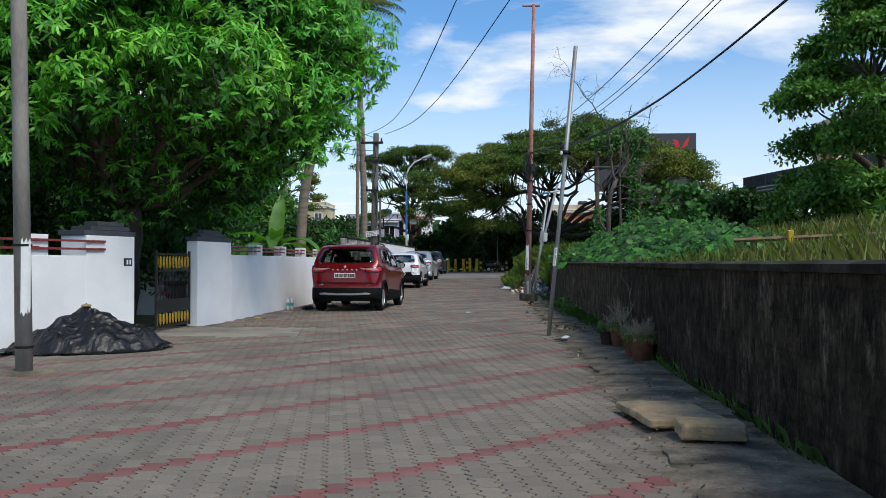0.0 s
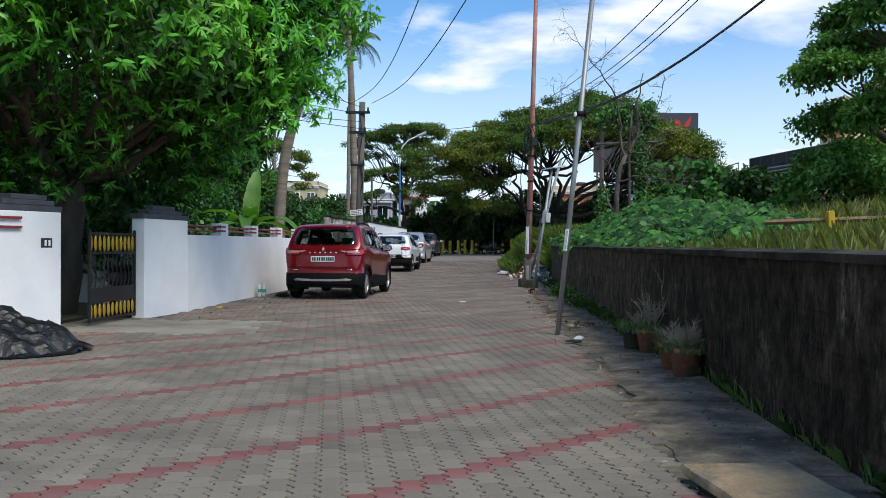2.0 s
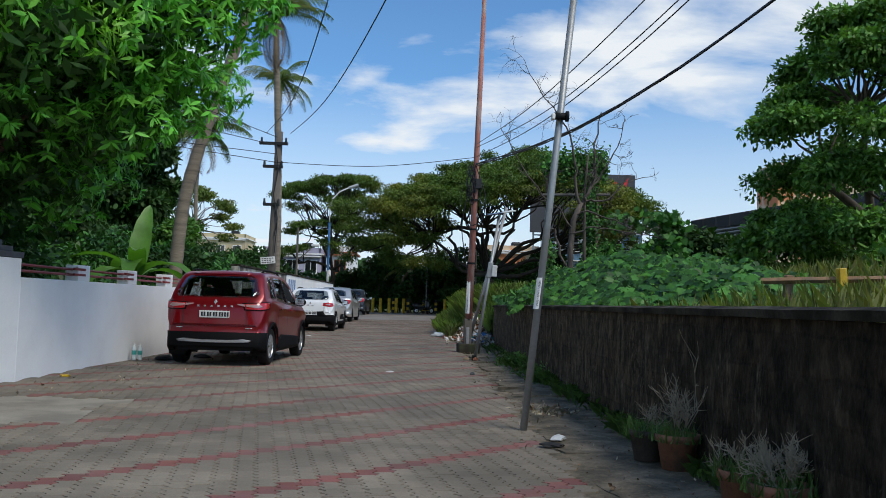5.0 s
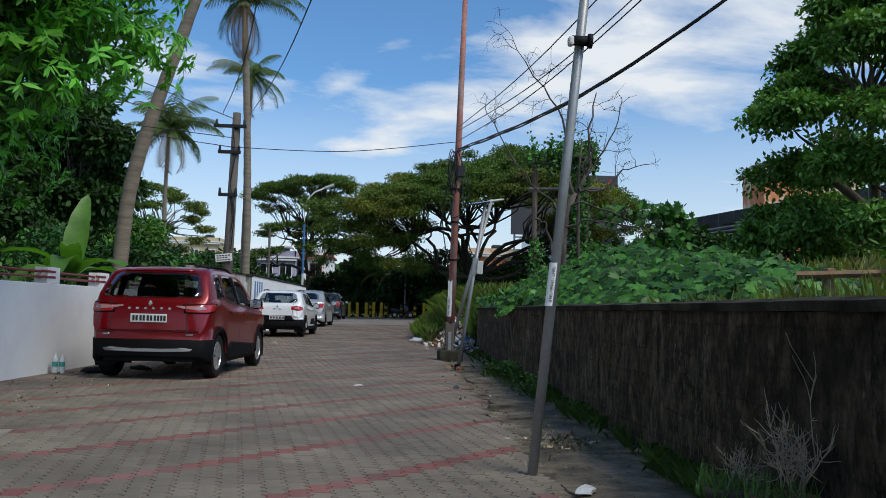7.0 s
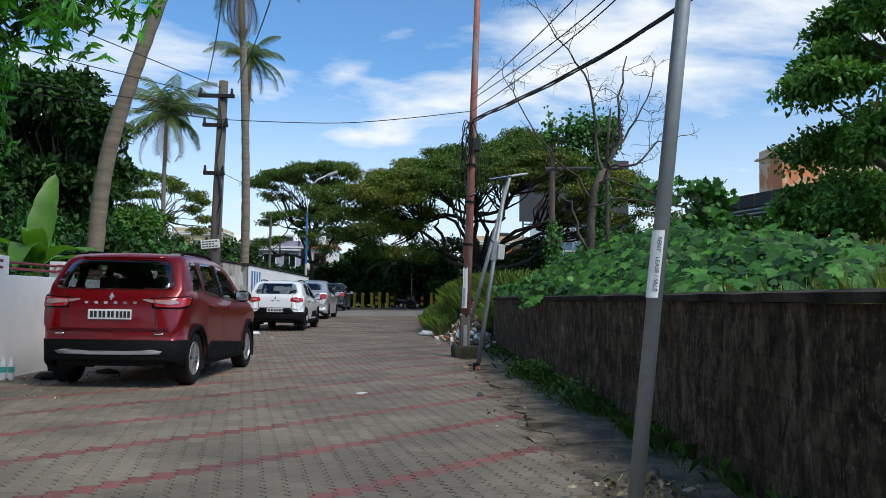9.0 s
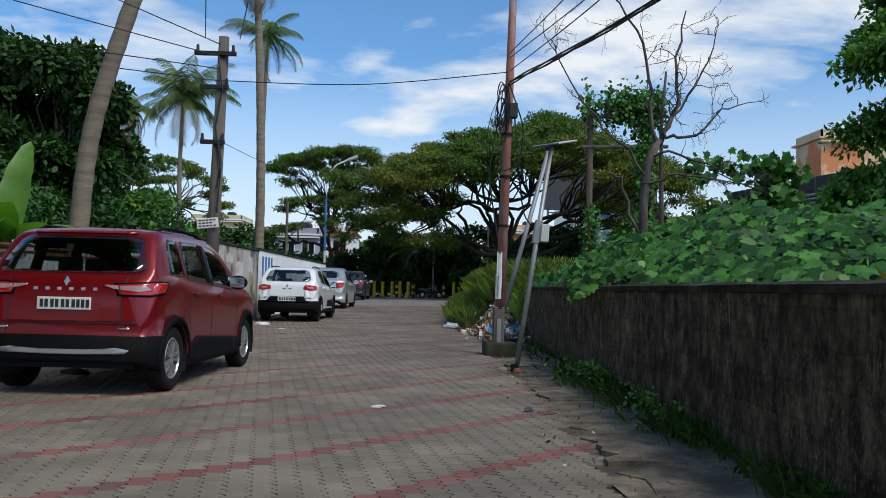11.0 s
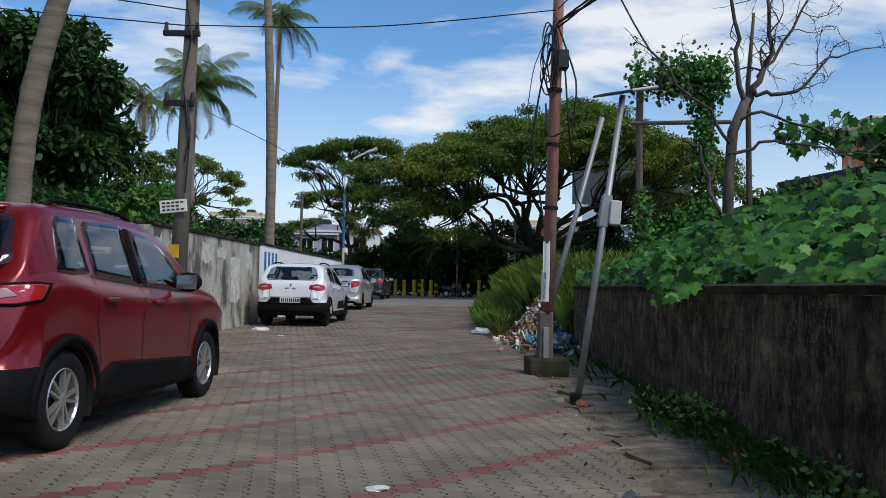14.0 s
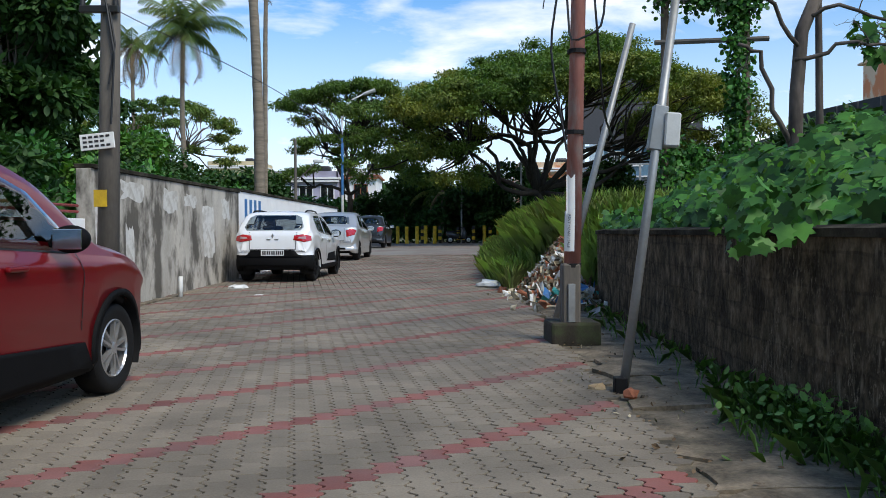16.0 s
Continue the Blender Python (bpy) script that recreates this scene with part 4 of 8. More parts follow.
WHITE = dict(seats=(0.95, 1.75), dash=2.3, length=3.68, width=1.58, paint="white_paint", wheel=0.29, arch=0.335, axles=(0.58, 3.0), spokes=7, clad=True, black_below=0.25, split=0.54, bumper_to=0.26, tumble=0.34,
    plan=[(0, 0.84), (0.06, 0.92), (0.2, 0.98), (0.6, 1.0), (2.95, 1.0), (3.4, 0.94), (3.6, 0.8), (3.68, 0.64)],
    roof=[(0, 0.64), (0.015, 0.90), (0.06, 1.0), (0.10, 1.04), (0.28, 1.26), (0.40, 1.37), (0.55, 1.405), (1.2, 1.43), (1.8, 1.41), (2.1, 1.34), (2.6, 1.03), (2.75, 0.97), (3.2, 0.92), (3.5, 0.82), (3.68, 0.62)],
    belt=[(0, 0.64), (0.2, 1.0), (0.5, 1.0), (1.0, 0.95), (1.8, 0.90), (2.6, 0.88), (3.0, 0.86), (3.4, 0.80), (3.68, 0.6)],
    sill=[(0, 0.32), (0.15, 0.25), (1.0, 0.22), (3.0, 0.22), (3.68, 0.28)],
    side_glass=[[(0.78, 1.02), (0.70, 1.24), (0.82, 1.33), (1.45, 1.345), (1.50, 0.95)], [(1.57, 0.945), (1.53, 1.345), (1.85, 1.30), (2.08, 1.22), (2.36, 1.0), (2.3, 0.92)]],
    side_black=[[(0.94, 0.245), (0.96, 0.32), (2.62, 0.32), (2.64, 0.245)], [(1.62, 0.38), (1.8, 0.54), (2.5, 0.56), (2.62, 0.36)]],
    seams=[[(0.80, 1.0), (0.92, 0.75), (0.95, 0.35)], [(1.53, 0.94), (1.55, 0.35)], [(2.42, 0.92), (2.48, 0.7), (2.46, 0.35)]],
    handles=[(1.02, 0.87), (1.75, 0.84)], mirror=(2.18, 0.97), mirror_paint="plastic", rails=(0.55, 1.75), rail_x=0.54,
    corner_lamps=[([(0.30, 0.84), (0.32, 0.93), (0.46, 0.955), (0.62, 0.92), (0.62, 0.83), (0.46, 0.80)], "red_lens"), ([(0.36, 0.865), (0.38, 0.90), (0.50, 0.91), (0.50, 0.86)], "clear_lens")],
    rear_glass=[(-0.54, 1.03), (-0.60, 1.10), (-0.52, 1.30), (-0.42, 1.345), (0.42, 1.345), (0.52, 1.30), (0.60, 1.10), (0.54, 1.03)],
    rear_parts=[([(-0.60, 0.50), (-0.5, 0.56), (-0.44, 0.64), (0.44, 0.64), (0.5, 0.56), (0.60, 0.50)], "plastic", "bumper")],
    rear_pairs=[],
    rear_seams=[[(-0.48, 1.0), (-0.46, 0.65)], [(0.48, 1.0), (0.46, 0.65)], [(-0.46, 0.65), (0.46, 0.65)]],
    plate_z=0.585, plate_w=0.46, badge_z=0.92, letters=(-0.10, 0.10, 0.85))

SILVER = dict(seats=(1.05, 1.9), dash=2.6, length=3.99, width=1.70, paint="silver_paint", wheel=0.29, arch=0.325, axles=(0.74, 3.13), spokes=7, clad=False, black_below=0.2, split=0.4, bumper_to=0.0, tumble=0.36,
    plan=[(0, 0.80), (0.06, 0.90), (0.2, 0.97), (0.6, 1.0), (3.2, 1.0), (3.7, 0.93), (3.9, 0.8), (3.99, 0.64)],
    roof=[(0, 0.60), (0.015, 0.92), (0.05, 1.02), (0.12, 1.06), (0.34, 1.09), (0.42, 1.13), (0.80, 1.40), (1.0, 1.47), (1.6, 1.53), (2.1, 1.49), (2.4, 1.40), (2.95, 1.06), (3.1, 1.0), (3.6, 0.93), (3.85, 0.82), (3.99, 0.6)],
    belt=[(0, 0.6), (0.2, 1.03), (0.8, 1.02), (1.6, 0.96), (2.8, 0.92), (3.3, 0.88), (3.7, 0.80), (3.99, 0.58)],
    sill=[(0, 0.30), (0.15, 0.22), (1.0, 0.20), (3.0, 0.20), (3.99, 0.26)],
    side_glass=[[(0.86, 1.04), (1.05, 1.36), (1.15, 1.40), (1.62, 1.43), (1.68, 0.99)], [(1.75, 0.985), (1.70, 1.43), (2.1, 1.40), (2.35, 1.30), (2.68, 1.05), (2.62, 0.95)]],
    side_black=[], seams=[[(0.98, 1.0), (1.06, 0.7), (1.12, 0.3)], [(1.71, 0.97), (1.73, 0.3)], [(2.72, 0.94), (2.76, 0.6), (2.74, 0.3)]],
    handles=[(1.18, 0.90), (1.95, 0.87)], mirror=(2.5, 1.0), mirror_paint="silver_paint", rails=None, rail_x=0,
    corner_lamps=[([(0.38, 0.74), (0.37, 0.93), (0.52, 0.99), (0.68, 0.94), (0.60, 0.80)], "red_lens")],
    rear_glass=[(-0.56, 1.13), (-0.50, 1.34), (-0.42, 1.40), (0.42, 1.40), (0.50, 1.34), (0.56, 1.13)],
    rear_parts=[([(-0.5, 0.34), (-0.5, 0.40), (0.5, 0.40), (0.5, 0.34)], "plastic", "bumper_insert")],
    rear_pairs=[],
    rear_seams=[[(-0.46, 1.06), (-0.46, 0.62)], [(0.46, 1.06), (0.46, 0.62)], [(-0.46, 0.62), (0.46, 0.62)]],
    plate_z=0.74, plate_w=0.46, badge_z=0.95, letters=None)

red_car = build_car(RED, (-2.53, 20.10, 0.0), -3.8, "dark red people carrier with black bumper by the white wall")
white_car = build_car(WHITE, (-2.62, 34.25, rise(35.5)), -3.0, "small white hatchback with black bumper beside the weathered wall")
silver_car = build_car(SILVER, (-2.75, 43.6, rise(45)), -3.0, "silver saloon parked ahead of the white hatchback")
dark_car = build_car(dict(SILVER, paint="dark_paint", mirror_paint="dark_paint"), (-2.85, 57.0, rise(58)), -3.0, "dark saloon at the head of the parked row")

# ---------------- fittings on the poles ----------------
M["paper"] = material("white_paper", (0.72, 0.72, 0.70), 0.7, vary=0.08, scale=8, bump=0.05)
M["yellow"] = material("yellow_paint", (0.62, 0.40, 0.015), 0.55, vary=0.15, scale=5, other=(0.45, 0.29, 0.02), mask_scale=4)
M["black_paint"] = material("black_paint", (0.015, 0.015, 0.015), 0.5, vary=0.2)
M["gold"] = material("gold_paint", (0.55, 0.33, 0.03), 0.4, metal=0.4, vary=0.2, bump=0)
M["terracotta"] = material("terracotta", (0.27, 0.115, 0.065), 0.85, vary=0.3, scale=8, other=(0.12, 0.075, 0.05), mask_scale=6)
M["twig"] = material("dry_twigs", (0.33, 0.28, 0.20), 0.9, vary=0.3, bump=0)
M["tarp"] = material("black_tarpaulin", (0.008, 0.0085, 0.010), 0.42, vary=0.4, scale=9, fine=40, bump=0.5, spec=0.4)
M["brick"] = material("broken_brick", (0.34, 0.12, 0.06), 0.9, vary=0.3, scale=12, fine=60, bump=0.4)
M["panel_blue"] = material("solar_panel", (0.03, 0.035, 0.05), 0.2, vary=0.1, bump=0)
M["box_grey"] = material("grey_enamel", (0.50, 0.50, 0.48), 0.45, vary=0.12, scale=6)
M["board_dark"] = material("hoarding", (0.045, 0.045, 0.05), 0.6, vary=0.1, bump=0)
M["red_sign"] = material("red_sign", (0.55, 0.02, 0.02), 0.5, vary=0.05, bump=0)
M["lavender"] = material("lavender_plaster", (0.42, 0.40, 0.52), 0.8, vary=0.12, scale=0.6, other=(0.32, 0.31, 0.40), mask_scale=0.4)
M["cream"] = material("cream_plaster", (0.60, 0.50, 0.30), 0.8, vary=0.12, scale=0.5, other=(0.5, 0.4, 0.25), mask_scale=0.3)
M["orange_wall"] = material("orange_plaster", (0.66, 0.24, 0.10), 0.8, vary=0.12, scale=0.5, other=(0.66, 0.50, 0.34), mask=(0.45, 0.5), mask_scale=0.25)
M["roof_tile"] = material("tiled_roof", (0.24, 0.11, 0.08), 0.85, vary=0.3, scale=2)
M["blue_glass"] = material("blue_glazing", (0.10, 0.20, 0.30), 0.15, vary=0.2, bump=0)
M["fly_conc"] = material("stained_concrete", (0.16, 0.155, 0.145), 0.9, vary=0.35, scale=0.6, other=(0.07, 0.07, 0.065), mask_scale=0.5)
M["blue_paint"] = material("blue_paint", (0.05, 0.18, 0.42), 0.5, vary=0.15)


def lettering(text, height, place, mat, parent):
    """Text made into a flat mesh; it reads downwards with its tops to +x, facing -y."""
    c = bpy.data.curves.new("lettering", "FONT")
    c.body, c.size, c.align_x, c.align_y, c.extrude = text, height, "CENTER", "CENTER", 0.0004
    tmp = bpy.data.objects.new("tmp_text", c)
    scene.collection.objects.link(tmp)
    me = bpy.data.meshes.new_from_object(tmp.evaluated_get(bpy.context.evaluated_depsgraph_get()))
    bpy.data.objects.remove(tmp)
    ob = finish("lettering", me, mat, parent, "black block letters")
    ob.matrix_basis = place
    return ob


def paper_strip(parent, centre, axis, r, height, arc_deg, text, turn=0.0):
    """A paper wrapped round a pole, with lettering."""
    vs, n = [], 10
    ax = Vector(axis).normalized()
    for i in range(2):
        for k in range(n + 1):
            th = radians(-90 + turn - arc_deg / 2 + arc_deg * k / n)
            p = Vector(centre) + ax * (height * (i - 0.5)) + Vector((math.cos(th) * r, math.sin(th) * r, 0))
            vs.append(tuple(p))
    fs = [(k, k + 1, n + 2 + k, n + 1 + k) for k in range(n)]
    s = raw("notice", vs, fs, M["paper"], parent, "white paper notice", True)
    rot = Matrix(((0, 1, 0), (0, 0, -1), (-1, 0, 0))).to_4x4()
    lean = Vector((0, 0, 1)).rotation_difference(ax).to_matrix().to_4x4()
    spin = Matrix.Rotation(radians(turn), 4, "Z")
    lettering(text, height * 0.092, Matrix.Translation(Vector(centre)) @ lean @ spin @ Matrix.Translation((0.0, -r - 0.003, 0)) @ rot, M["ink"], s)


ax = Vector((0.45, -0.03, 4.53))
paper_strip(sign_post, tuple(ax * (1.235 / 4.53)), ax, 0.0365, 0.285, 115, "RENT / LEASE / SALE", -6)
m = Mesh(); m.tube([(-0.06, 0, 0), (0.06, 0, 0)], 0.034, 12); m.tube([(0.05, 0, 0), (0.075, 0, 0)], 0.05, 12)
horn = m.make("clamp", M["black_rubber"], sign_post, "black cable clamp", True)
horn.matrix_basis = Matrix.Translation(ax * (2.86 / 4.53) + Vector((0, -0.055, 0)))
part("insulator", b_box(-0.085, -0.10, -0.03, -0.05, -0.03, 0.03, 0.012, 2), M["paper"], sign_post, "white insulator").matrix_basis = Matrix.Translation(ax * (2.85 / 4.53))

# solar lamp
lax = Vector((0.48, 0.25, 3.02))
pnl = part("solar_panel", b_box(-0.26, -0.16, 0.0, 0.05, 0.16, 0.024, 0.006), M["panel_blue"], lamp_pole, "flat solar panel and lamp head")
pnl.matrix_basis = Matrix.Translation(lax) @ pose(0, 0, 0.02, 8, -11, 8)
head = part("lamp_head", b_box(0.05, -0.10, 0.0, 0.34, 0.10, 0.03, 0.01), M["box_grey"], lamp_pole, "pale lamp head")
head.matrix_basis = Matrix.Translation(lax) @ pose(0, 0, 0.02, 8, -11, 8)
bx_ = part("control_box", b_box(0.04, -0.07, -0.12, 0.15, 0.05, 0.12, 0.01), M["box_grey"], lamp_pole, "pale grey control box")
bx_.matrix_basis = Matrix.Translation(lax * (1.84 / 3.02)) @ pose(0, 0, 0, 0, 4, 0)
part("bracket", b_box(-0.05, -0.045, -0.16, 0.05, 0.045, 0.16, 0.008), M["steel"], lamp_pole).matrix_basis = Matrix.Translation(lax * (1.85 / 3.02)) @ pose(0, 0, 0, 0, 9, 0)
part("foot", b_box(-0.045, -0.045, -0.02, 0.045, 0.045, 0.10, 0.008), M["black_rubber"], lamp_pole, "dark rusted foot")

# red pole fittings
part("pole_base", b_box(-0.092, -0.092, 0.20, 0.092, 0.092, 0.80, 0.02), M["pole_conc"], red_pole, "grey concrete lower section")
part("channel", b_box(-0.035, -0.115, 0.22, 0.035, -0.091, 0.60, 0.004), M["steel"], red_pole)
paper_strip(red_pole, (0.02, 0, 1.12), (0.22, 0.05, 8.95), 0.094, 0.40, 70, "RENT / LEASE / SALE", -28)
vs = []
for k in range(9):
    th = radians(-140 + 7 * k)
    for z in (1.28, 1.66):
        vs.append((0.025 + 0.096 * math.cos(th), 0.096 * math.sin(th) - (0.02 if k == 0 else 0), z + 0.02 * math.sin(k)))
raw("poster", vs, [(2 * k, 2 * k + 2, 2 * k + 3, 2 * k + 1) for k in range(8)], M["paper"], red_pole, "torn white paper", True)
part("cable_box", b_box(0.09, -0.12, 3.86, 0.24, 0.05, 4.10, 0.012), M["black_paint"], red_pole, "black cable box")
part("top_bar", b_box(-0.12, 0.02, 8.88, 0.40, 0.08, 8.93, 0.004), M["rust"], red_pole)
for z in (0.78, 2.1, 2.9, 3.6):
    m = Mesh(); m.add(*[(lambda vf: ([(y_, z_, x_) for x_, y_, z_ in vf[0]], vf[1]))(lathe([(0.07, -0.02), (0.095, -0.02), (0.095, 0.02), (0.07, 0.02)], seg=14))][0])
    b = m.make("band", M["black_rubber"], red_pole); b.matrix_basis = Matrix.Translation((0.2 * z / 8.95, 0, z))
gr = np.random.default_rng(3)
for k in range(7):
    m = Mesh()
    cx, cz, rx, rz = gr.uniform(-0.13, -0.05), gr.uniform(3.75, 4.15), gr.uniform(0.05, 0.10), gr.uniform(0.22, 0.42)
    m.tube([(0.09 + cx + rx * math.cos(t), -0.12 - 0.01 * k, cz + rz * math.sin(t)) for t in [i * math.pi / 8 for i in range(17)]], 0.010, 5)
    m.make("cable_coil", M["cable"], red_pole)
for k, pts in enumerate(([(0.10, -0.1, 4.45), (-0.12, -0.12, 3.6), (-0.22, -0.12, 2.9), (-0.05, -0.12, 1.9)], [(0.1, -0.1, 4.4), (0.35, -0.1, 3.7), (0.30, -0.12, 3.1), (-0.02, -0.14, 2.95), (-0.05, -0.14, 3.4)], [(0.2, -0.05, 3.86), (0.25, -0.1, 3.1), (0.45, 0.6, 2.35), (0.75, 1.6, 2.2)], [(0.08, -0.1, 4.5), (-0.2, -0.1, 3.9), (-0.28, -0.1, 3.3)])):
    fine = []
    for a, b in zip(pts, pts[1:]):
        fine += [tuple(Vector(a).lerp(Vector(b), t / 4)) for t in range(4)]
    fine.append(pts[-1])
    sm = [fine[0]] + [tuple((Vector(fine[i - 1]) + Vector(fine[i]) * 2 + Vector(fine[i + 1])) / 4) for i in range(1, len(fine) - 1)] + [fine[-1]]
    m = Mesh(); m.tube(sm, 0.012 if k < 3 else 0.006, 5); m.make("drop_cable", M["cable"], red_pole)

# crossarms on the concrete pole
for z, w in ((4.80, 0.52), (4.25, 0.36), (3.35, 0.30)):
    part("crossarm", b_box(-w * 0.65, -0.13, z - 0.035, w * 0.65, -0.07, z + 0.035, 0.006), M["black_paint"], left_pole, "dark steel crossarm")
    for s in (-1, 1):
        m = Mesh(); m.tube([(s * w * 0.55, -0.10, z + 0.03), (s * w * 0.55, -0.10, z + 0.14)], [0.03, 0.022], 8); m.make("insulator", M["black_paint"], left_pole)
sb = part("sign_board", b_box(-0.17, -0.012, -0.08, 0.17, 0.012, 0.08, 0.004), M["paper"], left_pole, "small white tin notice with dark writing")
sb.matrix_basis = pose(-0.02, -0.14, 2.03, 0, -6, 0)
for k in range(3):
    for j in range(5 - k % 2):
        b = part("bar", b_box(-0.14 + j * 0.058, -0.016, 0.035 - k * 0.045, -0.10 + j * 0.058, -0.0125, 0.057 - k * 0.045), M["ink"], sb)
part("paint_mark", b_box(-0.07, -0.125, 1.38, 0.06, -0.112, 1.55), M["yellow"], left_pole, "yellow painted mark")
for pts in ([(0.05, -0.12, 4.8), (0.14, -0.13, 4.2), (0.05, -0.13, 3.6), (0.16, -0.14, 2.9), (0.12, -0.14, 2.2)], [(0.1, -0.12, 3.4), (0.16, -0.12, 3.0), (0.10, -0.13, 2.6)]):
    m = Mesh(); m.tube(pts, 0.012, 5); m.make("drop_cable", M["cable"], left_pole)
# bills and foot on the near pole
part("pole_foot", b_box(-0.24, -0.22, -0.05, 0.24, 0.24, 0.035, 0.03), M["concrete"], near_pole, "cement collar")
vs = []
for k in range(9):
    th = radians(-75 + 9 * k)
    for z in (0.62, 1.38):
        vs.append((-0.024 + 0.086 * math.cos(th), 0.086 * math.sin(th), z + 0.03 * math.sin(k * 2.1)))
raw("torn_bill", vs, [(2 * k, 2 * k + 2, 2 * k + 3, 2 * k + 1) for k in range(8)], M["paper"], near_pole, "torn faded bills", True)
for z in (0.28, 1.33):
    m = Mesh(); m.add(*[(lambda vf: ([(y_, z_, x_) for x_, y_, z_ in vf[0]], vf[1]))(lathe([(0.085, -0.012), (0.095, -0.012), (0.095, 0.012), (0.085, 0.012)], seg=14))][0])
    m.make("wire_tie", M["black_rubber"], near_pole).matrix_basis = Matrix.Translation((-0.024 * z, 0, z))


# ---------------- overhead wires ----------------
def wire(pts, r, label, strands=1, spread=0.03, name="overhead_cable"):
    fine = []
    P = [Vector(p) for p in pts]
    n = 40
    for i in range(n + 1):
        s = i / n * (len(P) - 1)
        k = min(int(s), len(P) - 2)
        f = s - k
        p0, p1, p2, p3 = P[max(k - 1, 0)], P[k], P[k + 1], P[min(k + 2, len(P) - 1)]
        fine.append(0.5 * ((2 * p1) + (p2 - p0) * f + (2 * p0 - 5 * p1 + 4 * p2 - p3) * f * f + (3 * p1 - p0 - 3 * p2 + p3) * f ** 3))
    t = thing(name, pts[0], 0, label, "cable", "overhead cables")
    for s in range(strands):
        m = Mesh()
        m.tube([q - P[0] + Vector((math.sin(i * 0.9 + s * 2.1), math.cos(i * 0.7 + s), math.cos(i * 0.8 + s * 2.1))) * (spread if strands > 1 else 0) for i, q in enumerate(fine)], r, 5)
        m.make("strand", M["cable"], t)


wire([(2.15, 25.75, 4.42), (3.5, 18.7, 4.05), (4.9, 12, 4.75), (7.3, 0, 7.0), (8.6, -7, 8.6)], 0.013, "thick bundle of black cables slung from the red pole", 4, 0.028)
for dx, dz in ((0, 0), (0.12, 0.22), (-0.16, 0.30)):
    wire([(2.15, 25.75, 4.62 + dz), (2.95 + dx, 19, 4.22 + dz), (4.05 + dx, 12, 4.8 + dz), (6.2 + dx, 0, 6.9), (7.4, -7, 8.4)], 0.008, "thin black overhead wire from the red pole")
for dx, dz in ((-0.28, 0.0), (0.28, 0.0)):
    wire([(-2.53 + dx, 25.9, 5.05), (-0.95 + dx, 19.5, 4.5), (0.55 + dx * 1.3, 13, 4.78), (3.0 + dx * 2, 3, 6.3), (5.2, -7, 8.4)], 0.008, "thin overhead wire from the concrete pole")
wire([(-2.55, 25.88, 4.35), (-0.2, 25.55, 4.28), (2.12, 25.75, 4.60)], 0.008, "service wire slung between the two poles")
for k, (x, yy, z) in enumerate(((-13, 19, 8.2), (-13, 21, 6.6), (-14, 24, 5.6), (-12, 30, 6.4))):
    wire([(-2.56, 25.9, 4.95 - 0.2 * k), (-7, (25.4 + yy) / 2, (4.6 + z) / 2 - 0.3), (x, yy, z)], 0.009, "wire from the concrete pole over the compound")
wire([(-2.56, 26.0, 3.4), (-1.2, 34, 2.9), (-5.9, 74, 5.0)], 0.005, "low service wire along the lane")


# ---------------- gate and scooter ----------------
gate = thing("iron_gate", (-4.66, 15.63, 0), math.degrees(math.atan2(-1.35, -0.10)) , "black wrought iron gate leaf with gold painted spears", "gate")
W_ = 1.36
for z0, z1 in ((0.05, 0.085), (0.30, 0.335), (1.00, 1.035), (1.28, 1.315)):
    part("rail", b_box(0, -0.015, z0, W_, 0.015, z1), M["black_paint"], gate)
for x in (0.0, W_ - 0.035):
    part("stile", b_box(x, -0.018, 0.03, x + 0.035, 0.018, 1.36), M["black_paint"], gate)
for k in range(11):
    x = 0.08 + k * 0.122
    for zc, hh in ((0.19, 0.105), (1.158, 0.118)):
        bm = bmesh.new()
        bmesh.ops.create_uvsphere(bm, u_segments=8, v_segments=8, radius=1)
        for v in bm.verts:
            v.co = Vector((x + v.co.x * 0.042, v.co.y * 0.012, zc + v.co.z * hh))
        part("spear", bm, M["gold"], gate, "gold painted spear", True)
    m = Mesh(); m.tube([(x, 0, 0.33), (x, 0, 1.0)], 0.007, 6)
    for zc, s in ((0.48, 1), (0.66, -1), (0.84, 1)):
        m.tube([(x + s * 0.042 * math.cos(t), 0, zc + 0.075 * math.sin(t)) for t in [-1.9 + i * 0.42 for i in range(10)]], 0.007, 5)
    m.make("scroll", M["black_paint"], gate)
part("kick_plate", b_box(0.03, 0.006, 0.335, W_ - 0.03, 0.012, 0.52), M["black_paint"], gate)


